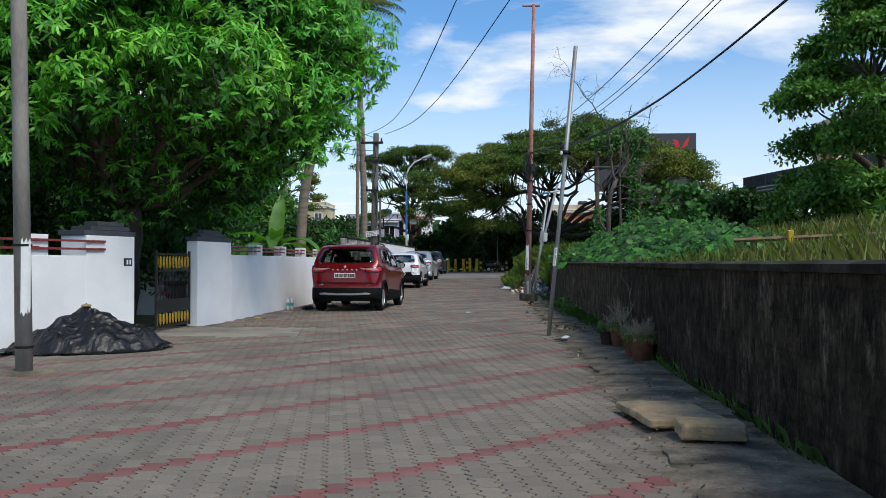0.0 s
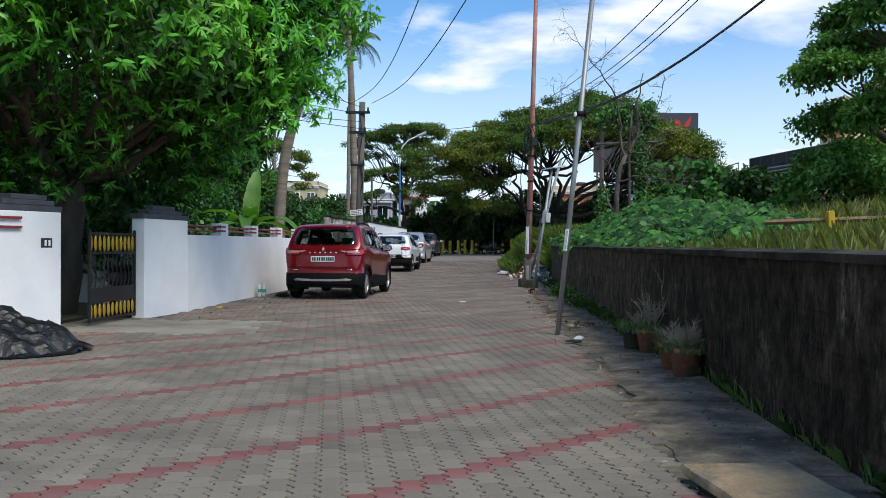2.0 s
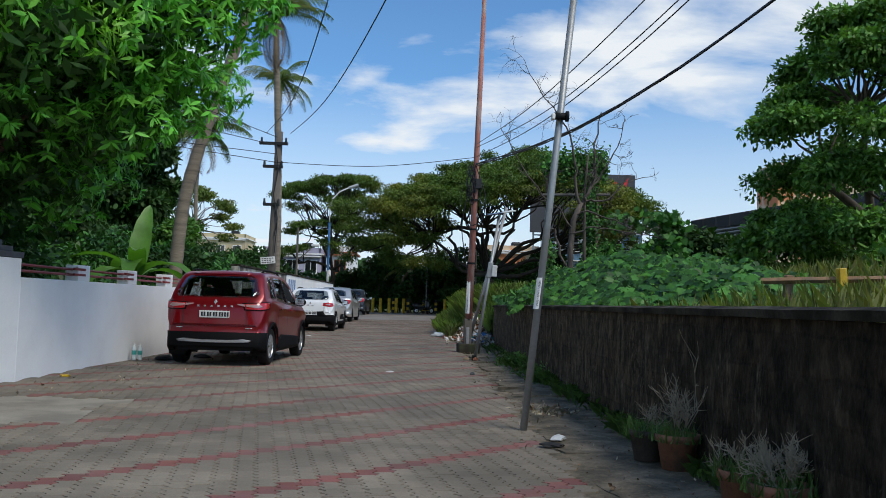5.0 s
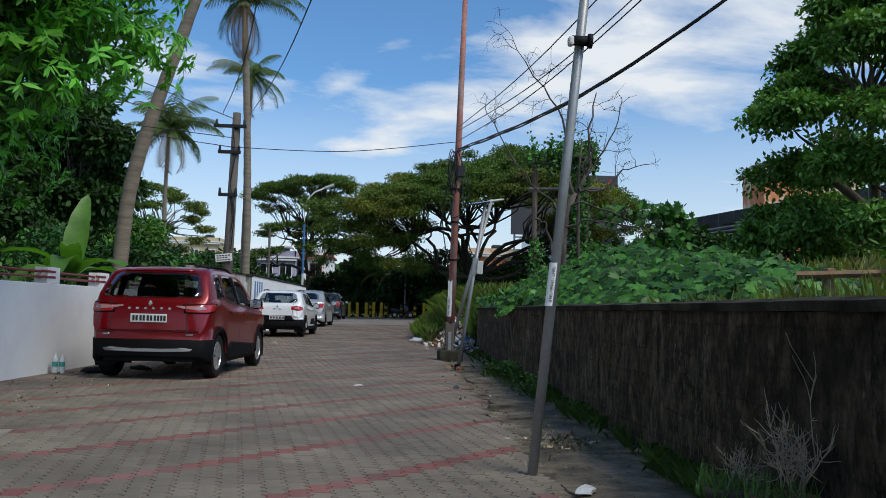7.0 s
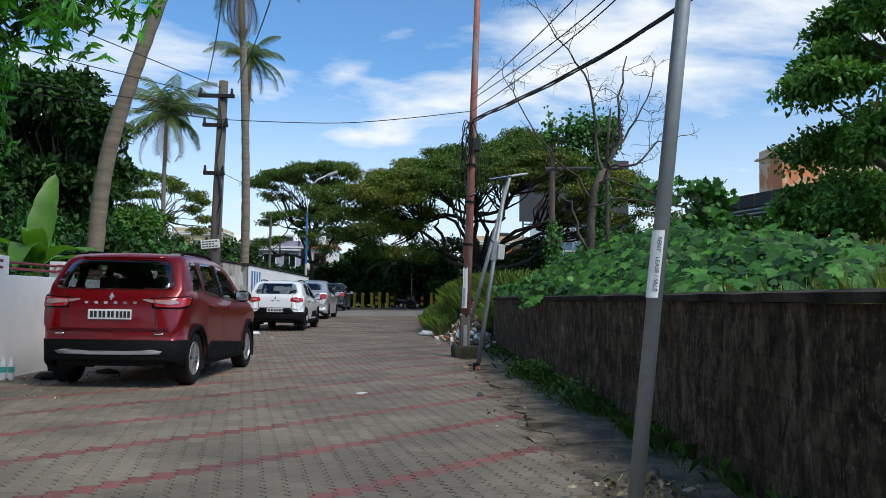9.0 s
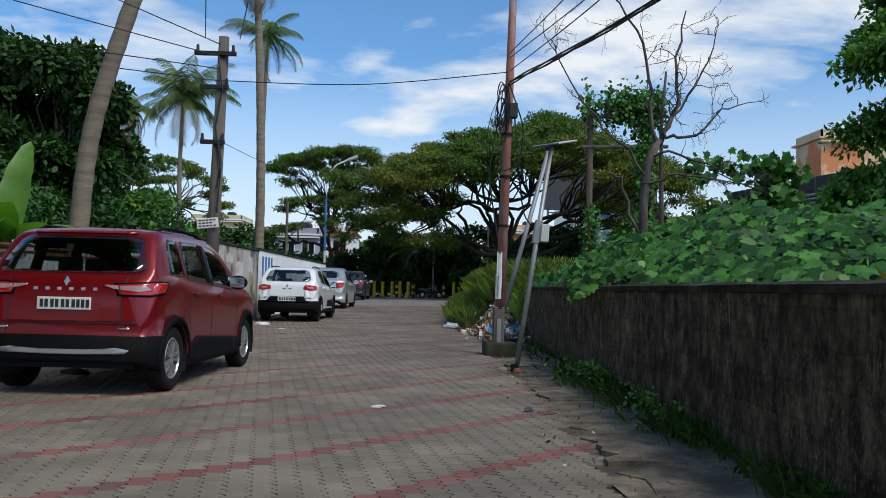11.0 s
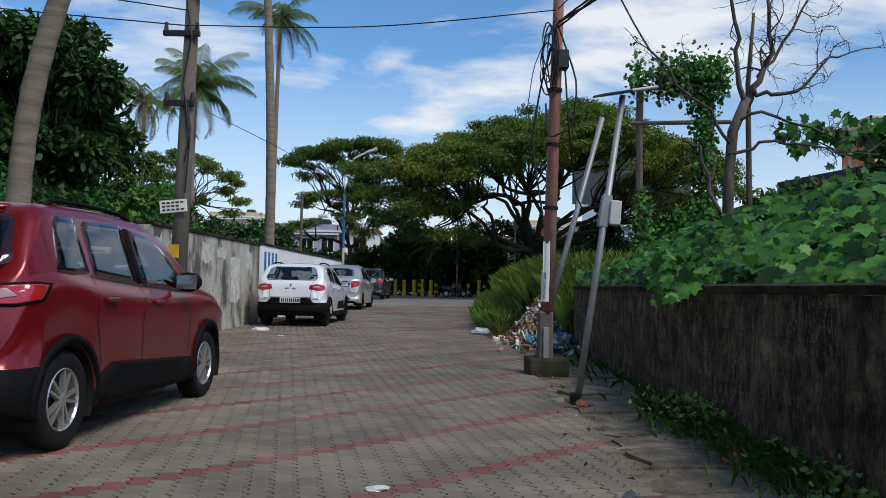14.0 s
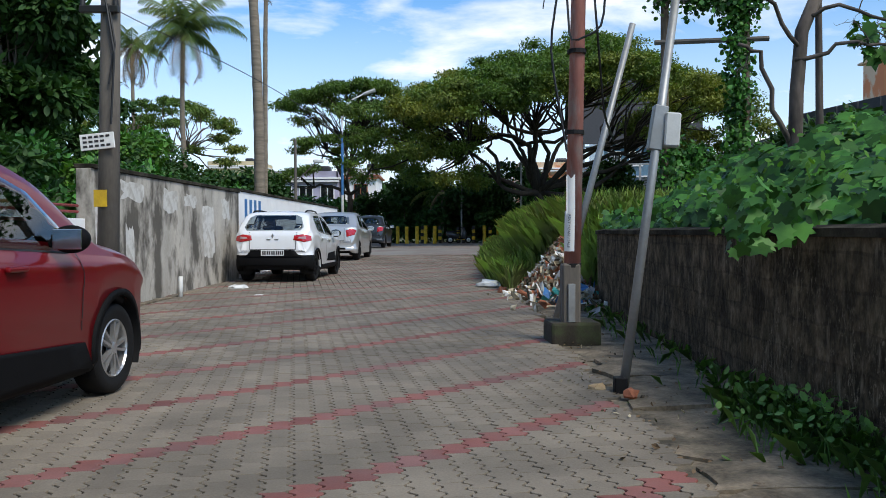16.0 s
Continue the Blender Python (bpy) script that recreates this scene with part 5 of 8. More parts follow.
def scooter(at, rz, label, mat):
    t = thing("scooter", at, rz, label, "scooter")
    for yy in (0.25, 1.45):
        w = thing("wheel", (0.09 if yy < 1 else 0.04, yy, 0.22)); w.parent = t
        vs, fs = lathe([(0.13, -0.045), (0.20, -0.045), (0.22, -0.02), (0.22, 0.02), (0.20, 0.045), (0.13, 0.045)], seg=20)
        raw("tyre", vs, fs, M["black_rubber"], w, "", True).matrix_basis = Matrix.Translation((-0.07, 0, 0))
        vs, fs = lathe([(0.14, 0.02), (0.03, 0.03)], seg=14)
        raw("rim", vs, fs, M["alloy"], w).matrix_basis = Matrix.Translation((-0.07, 0, 0))
    bm = bmesh.new()
    bmesh.ops.create_uvsphere(bm, u_segments=18, v_segments=12, radius=1)
    for v in bm.verts:
        v.co = Vector((v.co.x * 0.17, 0.42 + v.co.y * 0.46, 0.53 + v.co.z * 0.21 - 0.10 * v.co.y))
    part("rear_body", bm, mat, t, smooth=True)
    part("floorboard", b_box(-0.15, 0.75, 0.26, 0.15, 1.2, 0.36, 0.04, 2), M["plastic"], t)
    m = Mesh(); m.tube([(0, 1.12, 0.30), (0, 1.18, 0.6), (0, 1.10, 0.92)], [0.17, 0.19, 0.10], 12); m.make("front_shield", mat, t, "", True)
    bm = b_box(-0.13, 0.02, 0.72, 0.13, 0.85, 0.80, 0.035, 2)
    part("seat", bm, M["black_rubber"], t)
    m = Mesh(); m.tube([(-0.34, 1.02, 1.02), (-0.1, 1.10, 0.98), (0.1, 1.10, 0.98), (0.34, 1.02, 1.02)], 0.018, 8); m.make("handlebar", M["plastic"], t)
    for s in (-1, 1):
        mm = thing("mirror"); mm.parent = t
        q = Mesh(); q.tube([(s * 0.25, 1.05, 1.0), (s * 0.30, 1.03, 1.2)], 0.006, 5); q.make("stalk", M["plastic"], mm)
        part("glass", b_box(s * 0.30 - 0.05, 1.02, 1.19, s * 0.30 + 0.05, 1.04, 1.26, 0.012), M["plastic"], mm)
    part("tail_lamp", b_box(-0.06, -0.05, 0.55, 0.06, 0.0, 0.62, 0.015), M["red_lens"], t, "red tail lamp")
    part("mudguard", b_box(-0.07, 1.28, 0.40, 0.07, 1.62, 0.47, 0.03, 2), mat, t)
    m = Mesh(); m.tube([(0.02, 0.55, 0.2), (0.14, 0.55, 0.0)], 0.012, 6); m.make("stand", M["steel"], t)
    return t


scooter((-5.25, 16.0, 0.0), -30, "black scooter parked inside the open gateway", M["dark_paint"])
scooter((0.95, 71.3, 0.39), -78, "dark scooter standing in front of the bollards", M["dark_paint"])
inner = thing("compound_wall", (0, 0, 0), 0, "pale inner wall of the compound seen through the gateway", "wall", kind="structure")
quad_block("wall_panel", (-9.0, 19.5), (-4.6, 19.8), -0.1, 1.3, 0.15, M["white_wall"], inner)
bell = thing("bell_panel", (-4.925, 12.96, 1.16), math.degrees(math.atan2(4.95, 1.65)) + 0, "small dark bell panel on the gate pier", "bell panel")
part("plate", b_box(-0.075, -0.325, -0.06, 0.075, -0.29, 0.06, 0.004), M["ink"], bell)
for k in range(2):
    part("bar", b_box(-0.05 + 0.06 * k, -0.33, -0.035, -0.02 + 0.06 * k, -0.3255, 0.035), M["plate"], bell)

# ---------------- tarpaulin heap ----------------
tv, N = [], 60
for j in range(N + 1):
    for i in range(N + 1):
        u, v = i / N * 2 - 1, j / N * 2 - 1
        rr = math.hypot(u, v)
        fold = noise.noise(Vector((u * 2.4, v * 2.4, 3))) * 0.10 + (0.24 - 0.9 * abs(noise.noise(Vector((u * 3.4 + v, v * 3.4, 8))))) * 0.26 + (0.2 - abs(noise.noise(Vector((u * 8, v * 6 - u, 4))))) * 0.10 + (0.2 - abs(noise.noise(Vector((u * 15 + v * 4, v * 11, 6))))) * 0.03
        h = max(0.0, 0.52 * max(0, 1 - (rr / 0.86)) ** 0.8 + fold * (1 - 0.7 * rr) * (1 if rr < 1 else 0.3) + (0.12 * math.exp(-((u - 0.72) ** 2 + (v + 0.1) ** 2) * 16)))
        tv.append((u * 1.12 * (1 + 0.12 * noise.noise(Vector((v * 2, 1, 1)))), v * 0.75 * (1 + 0.15 * noise.noise(Vector((u * 2, 5, 1)))), 0.012 + h))
tf = [(j * (N + 1) + i, j * (N + 1) + i + 1, (j + 1) * (N + 1) + i + 1, (j + 1) * (N + 1) + i) for j in range(N) for i in range(N) if math.hypot((i + 0.5) / N * 2 - 1, (j + 0.5) / N * 2 - 1) < 1.0 + 0.12 * noise.noise(Vector((i * 0.3, j * 0.3, 2)))]
tarp = thing("tarpaulin_heap", (-4.55, 11.35, 0.0), 14, "black tarpaulin draped over a heap by the wall", "tarpaulin")
raw("sheet", tv, tf, M["tarp"], tarp, "", False)
part("stone", b_box(-0.06, -0.05, 0.56, 0.06, 0.05, 0.60, 0.015), M["slab"], tarp, "flat stone holding it down")
rod = Mesh(); rod.box(-0.7, -0.2, 0.12, -0.45, -0.14, 0.15); rod.make("brick_end", M["brick"], tarp)

# ---------------- stone slabs, pots, bottles ----------------
def loose_slab(at, rz, sx, sy, h, label):
    t = thing("stone_slab", at, rz, label, "slab")
    bm = b_box(-sx / 2, -sy / 2, 0, sx / 2, sy / 2, h, 0.018, 2)
    bmesh.ops.subdivide_edges(bm, edges=bm.edges[:], cuts=4, use_grid_fill=True)
    for v in bm.verts:
        v.co += Vector((noise.noise(v.co * 6), noise.noise(v.co * 6 + Vector((9, 0, 0))), noise.noise(v.co * 5 + Vector((0, 9, 0))) * 0.5)) * 0.016 + Vector((noise.noise(v.co * 31), noise.noise(v.co * 29 + Vector((3, 0, 0))), noise.noise(v.co * 27 + Vector((0, 3, 0))) * 0.6)) * 0.007
    part("stone", bm, M["slab"], t, smooth=False)


loose_slab((2.05, 6.50, 0.025), 8, 0.55, 0.80, 0.06, "square sandstone drain cover lying loose on the pavement")
loose_slab((2.17, 5.84, 0.02), -3, 0.42, 0.27, 0.105, "thick broken sandstone block beside the cover")


def pot(at, r, h, mat, label, twigs, spread, tall, g):
    t = thing("flower_pot", at, g.uniform(0, 360), label, "flower pot", "pots by the black wall")
    vs, fs = lathe([(0.02, 0.0), (r * 0.70, 0.0), (r * 0.92, h * 0.80), (r * 1.04, h * 0.81), (r * 1.06, h), (r * 0.93, h), (r * 0.88, h * 0.82), (0.01, h * 0.80)], seg=22)
    raw("pot", [(z, y_, x) for x, y_, z in vs], [f[::-1] for f in fs], mat, t, "", True)
    n = 170
    a, q = g.uniform(0, 6.28, n), g.random(n) ** 0.5 * r * 1.25
    p = np.column_stack([np.cos(a) * q, np.sin(a) * q, np.full(n, h * 0.8)])
    grass_part("weed_tuft", p, 0.13, M["pot_weed"], t, g)
    m = Mesh()
    def grow_twig(a, d, L, rr, depth):
        d = Vector(d).normalized()
        pts, p = [Vector(a)], Vector(a)
        for i in range(4):
            d = (d + Vector(g.normal(size=3)) * 0.18 + Vector((0, 0, 0.12))).normalized()
            p = p + d * L / 4
            pts.append(Vector(p))
        m.tube(pts, [rr * (1 - 0.15 * i) for i in range(5)], 4)
        if depth:
            for i in (2, 3, 4):
                for s in range(2):
                    grow_twig(pts[i], d + Vector(g.normal(size=3)) * 0.6, L * g.uniform(0.5, 0.75), rr * 0.7, depth - 1)
    for k in range(twigs):
        grow_twig((g.normal() * r * 0.25, g.normal() * r * 0.25, h * 0.8), (g.normal() * spread, g.normal() * spread, 1), tall * g.uniform(0.45, 0.6) * (1.9 if k == 0 and twigs == 6 else 1), 0.0045, 2)
    m.make("dry_shrub", M["twig"], t, "leafless pale twigs")


def grass_part(name, p, h, mat, parent, g):
    n = len(p)
    a = g.uniform(0, 6.28, n)
    d = np.column_stack([np.cos(a), np.sin(a), np.zeros(n)]); s = np.column_stack([-np.sin(a), np.cos(a), np.zeros(n)])
    hh = h * g.uniform(0.5, 1.3, n)
    v = np.empty((n, 3, 3))
    v[:, 0], v[:, 1] = p - s * 0.006, p + s * 0.006
    v[:, 2] = p + np.array([0, 0, 1]) * hh[:, None] + d * (hh * g.uniform(0.1, 0.9, n))[:, None]
    return raw(name, v.reshape(-1, 3), [(3 * i, 3 * i + 1, 3 * i + 2) for i in range(n)], mat, parent, "green weeds")


M["pot_weed"] = material("pot_weeds", (0.09, 0.18, 0.04), 0.6, vary=0.3, bump=0, island=0.35, trans=0.25)
gp = np.random.default_rng(9)
M["dark_pot"] = material("mossy_pot", (0.07, 0.055, 0.045), 0.9, vary=0.4, scale=8)
pot((2.44, 12.15, 0.02), 0.13, 0.22, M["dark_pot"], "mossy dark flower pot with weeds and bare twigs", 3, 0.5, 0.25, gp)
pot((2.56, 11.82, 0.02), 0.15, 0.24, M["terracotta"], "stained terracotta pot with a bare twiggy shrub", 6, 0.30, 0.42, gp)
pot((2.50, 10.55, 0.02), 0.12, 0.24, M["terracotta"], "terracotta pot overgrown with weeds", 5, 0.5, 0.26, gp)
pot((2.54, 10.15, 0.02), 0.15, 0.25, M["terracotta"], "orange terracotta pot with a dry twig ball", 13, 0.6, 0.30, gp)

M["bottle"] = material("clear_plastic", (0.62, 0.68, 0.70), 0.12, vary=0.1, bump=0, coat=0.5)
M["teal"] = material("teal_label", (0.05, 0.33, 0.30), 0.5, vary=0.1, bump=0)
for x in (-4.06, -3.96):
    t = thing("water_bottle", (x, 20.9 - 0.06 * (x + 4), 0.003), 0, "clear plastic water bottle with a teal label by the wall", "bottle", "bottles by the wall")
    vs, fs = lathe([(0.001, 0), (0.038, 0), (0.04, 0.02), (0.037, 0.1), (0.04, 0.2), (0.03, 0.24), (0.014, 0.26), (0.014, 0.275)], seg=14)
    raw("body", [(z, y_, q) for q, y_, z in vs], [f[::-1] for f in fs], M["bottle"], t, "", True)
    vs, fs = lathe([(0.0415, 0.10), (0.0415, 0.17)], seg=14)
    raw("label", [(z, y_, q) for q, y_, z in vs], [f[::-1] for f in fs], M["teal"], t, "teal paper band", True)
    vs, fs = lathe([(0.016, 0.272), (0.016, 0.29), (0.001, 0.291)], seg=12)
    raw("cap", [(z, y_, q) for q, y_, z in vs], [f[::-1] for f in fs], M["paper"], t)


# ---------------- litter ----------------
def scrap(name, at, size, mat, label, category, g, flat=0.35):
    bm = bmesh.new()
    bmesh.ops.create_icosphere(bm, subdivisions=2, radius=1)
    o = Vector(g.uniform(0, 50, 3))
    for v in bm.verts:
        k = 1 + 0.55 * noise.noise(v.co * 1.6 + o)
        v.co = Vector((v.co.x * size * k, v.co.y * size * k * 0.7, max(v.co.z, -0.3) * size * k * flat + size * flat * 0.3))
    t = thing(name, at, g.uniform(0, 360), label, category)
    part("piece", bm, mat, t)


gl = np.random.default_rng(4)
M["white_plastic"] = material("white_plastic", (0.65, 0.65, 0.63), 0.5, vary=0.15, bump=0)
M["black_cloth"] = material("black_cloth", (0.02, 0.02, 0.021), 0.9, vary=0.3)
M["leaf_dry"] = material("dry_leaf", (0.16, 0.10, 0.05), 0.8, vary=0.3, bump=0, island=0.4)
M["cream_litter"] = material("pale_husks", (0.42, 0.36, 0.25), 0.85, vary=0.3, bump=0.2, island=0.35)
scrap("crumpled_paper", (0.40, 19.75, 0.0), 0.075, M["white_plastic"], "crumpled white paper on the lane", "litter", gl, 0.2)
scrap("black_cloth", (-3.62, 21.2, 0.0), 0.20, M["black_cloth"], "crumpled black cloth beside the bottles", "cloth", gl)
scrap("black_cloth", (-3.15, 22.0, 0.0), 0.15, M["black_cloth"], "dark rag near the red car", "cloth", gl)
scrap("yellow_wrapper", (-3.95, 17.7, 0.0), 0.09, M["yellow"], "yellow wrapper on the ground", "litter", gl, 0.25)
scrap("white_bag", (-3.0, 33.0, 0.08), 0.20, M["white_plastic"], "white plastic bag by the hatchback", "litter", gl, 0.3)
scrap("white_bag", (-2.3, 31.5, 0.07), 0.10, M["white_plastic"], "scrap of white plastic on the lane", "litter", gl, 0.15)
scrap("white_bag", (1.62, 33.0, 0.10), 0.24, M["white_plastic"], "white plastic bag at the bank's edge", "litter", gl, 0.4)
scrap("crumpled_paper", (1.95, 13.05, 0.01), 0.08, M["white_plastic"], "crumpled white paper near the post", "litter", gl, 0.4)
scrap("black_cloth", (1.85, 12.75, 0.01), 0.10, M["black_cloth"], "dark rag near the leaning post", "litter", gl, 0.2)
scrap("broken_brick", (2.03, 23.02, 0.01), 0.075, M["brick"], "broken orange brick at the lamp's foot", "brick", gl, 0.7)
scrap("broken_brick", (2.62, 20.55, 0.01), 0.12, M["brick"], "half brick lying in the weeds", "brick", gl, 0.6)
scrap("stone", (1.86, 23.35, 0.0), 0.06, M["slab"], "small stone at the paving edge", "stone", gl, 0.6)
scrap("stone", (1.72, 19.64, 0.0), 0.045, M["dark_cap"], "small dark stone on the paving", "stone", gl, 0.7)


def debris(name, pts, size, mats, label, g):
    m = Mesh()
    for p in pts:
        s = size * g.uniform(0.4, 1.4)
        d, e = Vector(g.normal(size=3)).normalized(), Vector(g.normal(size=3)).normalized()
        q = [Vector(p) + d * s, Vector(p) + e * s * 0.7, Vector(p) - d * s * 0.8, Vector(p) - e * s * 0.6]
        c = Vector(p) + d.cross(e) * s * 0.35
        m.add([tuple(v) for v in q] + [tuple(c)], [(0, 1, 4), (1, 2, 4), (2, 3, 4), (3, 0, 4)], int(g.integers(len(mats))))
    ob = m.make(name, mats)
    return tagged(ob, label, "litter", kind="stuff")


n = 110
debris("husks", np.column_stack([gl.normal(2.15, 0.16, n), gl.normal(14.75, 0.22, n), gl.uniform(0.02, 0.07, n)]), 0.035, [M["cream_litter"], M["leaf_dry"], M["soil"], M["soil"]], "pale husks and rubbish beside the leaning post", gl)
n = 2400
px, py = gl.normal(2.72, 0.34, n), gl.normal(31.4, 0.9, n)
hz = 0.1 + 0.85 * np.exp(-((px - 2.8) / 0.5) ** 2 - ((py - 31.4) / 1.2) ** 2)
debris("rubbish_heap", np.column_stack([px, py, hz * gl.uniform(0.75, 1.05, n)]), 0.10, [M["cream_litter"], M["cream_litter"], M["leaf_dry"], M["soil"], M["white_plastic"], M["brick"]], "heap of husks and rubbish behind the red pole", gl)
n = 90
debris("plastic_scraps", np.column_stack([gl.normal(2.6, 0.25, n), gl.normal(29.9, 0.4, n), gl.uniform(0.05, 0.35, n)]), 0.09, [M["blue_paint"], M["white_plastic"], M["teal"]], "blue and white plastic scraps on the heap", gl)
n = 520
px = np.concatenate([gl.uniform(-4.1, -2.6, 170), gl.uniform(1.6, 2.6, 350)])
py = np.concatenate([gl.uniform(15.5, 23, 170), gl.uniform(3, 29, 350)])
debris("fallen_leaves", np.column_stack([px, py, gl.uniform(0.008, 0.025, n)]), 0.022, [M["leaf_dry"], M["soil"], M["cream_litter"]], "fallen leaves and grit along the lane's edges", gl)

# ---------------- on the weathered wall ----------------
def on_grey(y):
    return GA[0] + (GB[0] - GA[0]) * (y - GA[1]) / (GB[1] - GA[1])


for y0, z0, w, h in ((29.3, 1.12, 0.30, 0.16), (29.3, 0.94, 0.30, 0.15), (29.32, 0.78, 0.28, 0.13), (29.25, 1.32, 0.34, 0.12)):
    t = thing("wall_notice", (on_grey(y0), y0, z0), -1.75, "weathered paper notice pasted on the wall", "notice", "notices on the wall")
    part("paper", b_box(0.004, -w / 2, -h / 2, 0.008, w / 2, h / 2), M["paper"], t)
    for k in range(3):
        part("bar", b_box(0.0082, -w * 0.42, -h * 0.34 + k * h * 0.27, 0.0105, w * (0.40 - 0.1 * (k % 2)), -h * 0.2 + k * h * 0.27), M["ink"], t)
r_ = random.Random(8)
M["whitewash"] = material("peeling_whitewash", (0.62, 0.61, 0.58), 0.85, vary=0.15, scale=4, other=(0.42, 0.40, 0.36), mask_scale=5)
for y0, z0, w, h in ((28.95, 1.2, 0.5, 1.7), (30.0, 1.75, 1.1, 0.4), (31.6, 1.65, 0.9, 0.5), (33.7, 1.1, 0.9, 1.35), (29.9, 0.85, 0.4, 1.2), (32.6, 1.7, 0.8, 0.35), (34.8, 1.6, 0.7, 0.5)):
    pts = []
    for k in range(26):
        th = 2 * math.pi * k / 26
        q = 0.75 + 0.45 * noise.noise(Vector((math.cos(th) * 1.8, math.sin(th) * 1.8, y0)))
        pts.append((0.0025, math.copysign(abs(math.cos(th)) ** 0.6, math.cos(th)) * w / 2 * q, math.copysign(abs(math.sin(th)) ** 0.6, math.sin(th)) * h / 2 * q))
    t = raw("whitewash_patch", pts, [tuple(range(26))], M["whitewash"], wall_nw, "flaking whitewash patch")
    t.matrix_basis = pose(on_grey(y0), y0, z0, 0, 0, -1.75)
for k in range(4):
    y0 = 36.4 + 0.42 * k
    x0 = GB[0] + (GC[0] - GB[0]) * (y0 - GB[1]) / (GC[1] - GB[1])
    part("painted_bar", b_box(0.003, -0.11, -0.32, 0.006, 0.11, 0.32), M["blue_paint"], wall_nw, "faded blue painted lettering").matrix_basis = pose(x0, y0, 1.55, 0, 0, -1.45)
stub = thing("pipe_stub", (-3.48, 31.1, rise(31)), 0, "short white pipe standing at the wall's foot", "pipe")
m = Mesh(); m.tube([(0, 0, -0.05), (0.01, 0, 0.34)], 0.035, 10); m.make("pipe", M["white_plastic"], stub, smooth=True)
kerb = thing("kerb", (0, 0, 0), 0, "low broken kerb at the foot of the weathered wall", "kerb", kind="structure")
quad_block("kerb_stone", (-3.62, 28.7), (-3.46, 35.8), -0.05, 0.09, 0.12, M["concrete"], kerb)

# ---------------- far end of the lane ----------------
for k, (x, striped, h) in enumerate(((-2.18, 0, 1.1), (-1.6, 0, 1.08), (-0.93, 0, 1.1), (-0.62, 1, 1.12), (-0.38, 0, 1.15), (0.2, 0, 1.12), (0.53, 1, 1.1), (1.75, 1, 1.05), (2.1, 1, 1.05), (2.75, 1, 1.1), (3.4, 0, 1.15), (4.3, 0, 1.15), (3.85, 1, 1.05))):
    yy = 72.0 + (1.3 if striped else 0)
    t = thing("bollard", (x, yy, rise(yy)), 0, "black and yellow striped steel bollard" if striped else "bright yellow painted steel bollard", "bollard", "bollards across the lane")
    m = Mesh()
    if striped:
        for s in range(5):
            m.tube([(0, 0, h * s / 5 - (0.1 if s == 0 else 0)), (0, 0, h * (s + 1) / 5)], 0.115, 10, s % 2)
    else:
        m.tube([(0, 0, -0.1), (0, 0, h)], 0.115, 12, 1)
    m.make("post", [M["black_paint"], M["yellow"]], t)
bb = thing("billboard", (18.15, 92.0, 1.5), 0, "dark advertising hoarding with a red emblem on a steel frame", "billboard")
part("panel", b_box(-5.4, 0, 7.3, 5.4, 0.25, 13.5), M["board_dark"], bb)
for z, x0, x1, h in ((9.75, 1.9, 4.5, 0.42), (9.1, 2.2, 4.6, 0.16), (10.35, 1.9, 2.6, 0.3)):
    part("bar", b_box(x0, -0.012, z, x1, -0.004, z + h), M["paper"], bb)
m = Mesh()
m.add([(2.9, -0.01, 12.9), (3.5, -0.01, 12.7), (3.7, -0.01, 11.9), (3.3, -0.01, 11.7)], [(0, 1, 2, 3)]); m.add([(4.7, -0.01, 13.2), (4.2, -0.01, 12.6), (3.7, -0.01, 11.7), (4.5, -0.01, 12.2)], [(0, 1, 2, 3)]); m.add([(4.2, -0.01, 11.4), (5.0, -0.01, 11.5), (5.0, -0.01, 11.1), (4.3, -0.01, 11.0)], [(0, 1, 2, 3)])
m.make("emblem", M["red_sign"], bb, "red emblem")
m = Mesh()
for x in (-5, -2.5, 0, 2.5, 5):
    m.box(x - 0.09, 0.3, -1.8, x + 0.09, 0.5, 13.3)
for z in (1.5, 3.5, 5.5, 7.0):
    m.box(-5, 0.32, z, 5, 0.48, z + 0.12)
for k in range(4):
    m.tube([(-5 + 2.5 * k, 0.4, 1.5), (-2.5 + 2.5 * k, 0.4, 7.0)], 0.06, 5)
m.make("frame", M["steel"], bb, "steel lattice frame")
far_lamp = thing("street_lamp", (-5.9, 73.5, rise(73.5)), 0, "tall street lamp with a curved arm, white and blue", "street lamp")
m = Mesh(); m.tube([(0, 0, -0.2), (0, 0, 3.2)], 0.095, 10); m.make("lower_shaft", M["white_plastic"], far_lamp)
m = Mesh(); m.tube([(0, 0, 3.2), (0, 0, 7.0)], 0.09, 10); m.make("upper_shaft", M["blue_paint"], far_lamp)
m = Mesh(); m.tube([(0, 0, 7.0), (0, 0, 8.2), (0.2, 0, 8.95), (0.7, 0, 9.5), (1.45, 0, 9.85)], [0.08, 0.07, 0.06, 0.05, 0.045], 8); m.make("arm", M["white_plastic"], far_lamp, "", True)
m = Mesh(); m.tube([(1.4, 0, 9.83), (2.2, 0, 10.1)], [0.10, 0.14], 8); m.make("lamp_head", M["box_grey"], far_lamp)
lp2 = thing("street_lamp", (-6.3, 58, rise(58)), 0, "short lamp on a thin pole behind the whitewashed wall", "street lamp")
m = Mesh(); m.tube([(0, 0, -0.2), (0, 0, 5.2)], 0.07, 8); m.tube([(0, 0, 3.2), (0.5, 0, 3.6), (1.0, 0, 4.1)], 0.03, 6); m.make("shaft", M["pole_conc"], lp2)
part("lamp_head", b_box(0.85, -0.12, 4.05, 1.35, 0.12, 4.22, 0.05), M["white_plastic"], lp2)
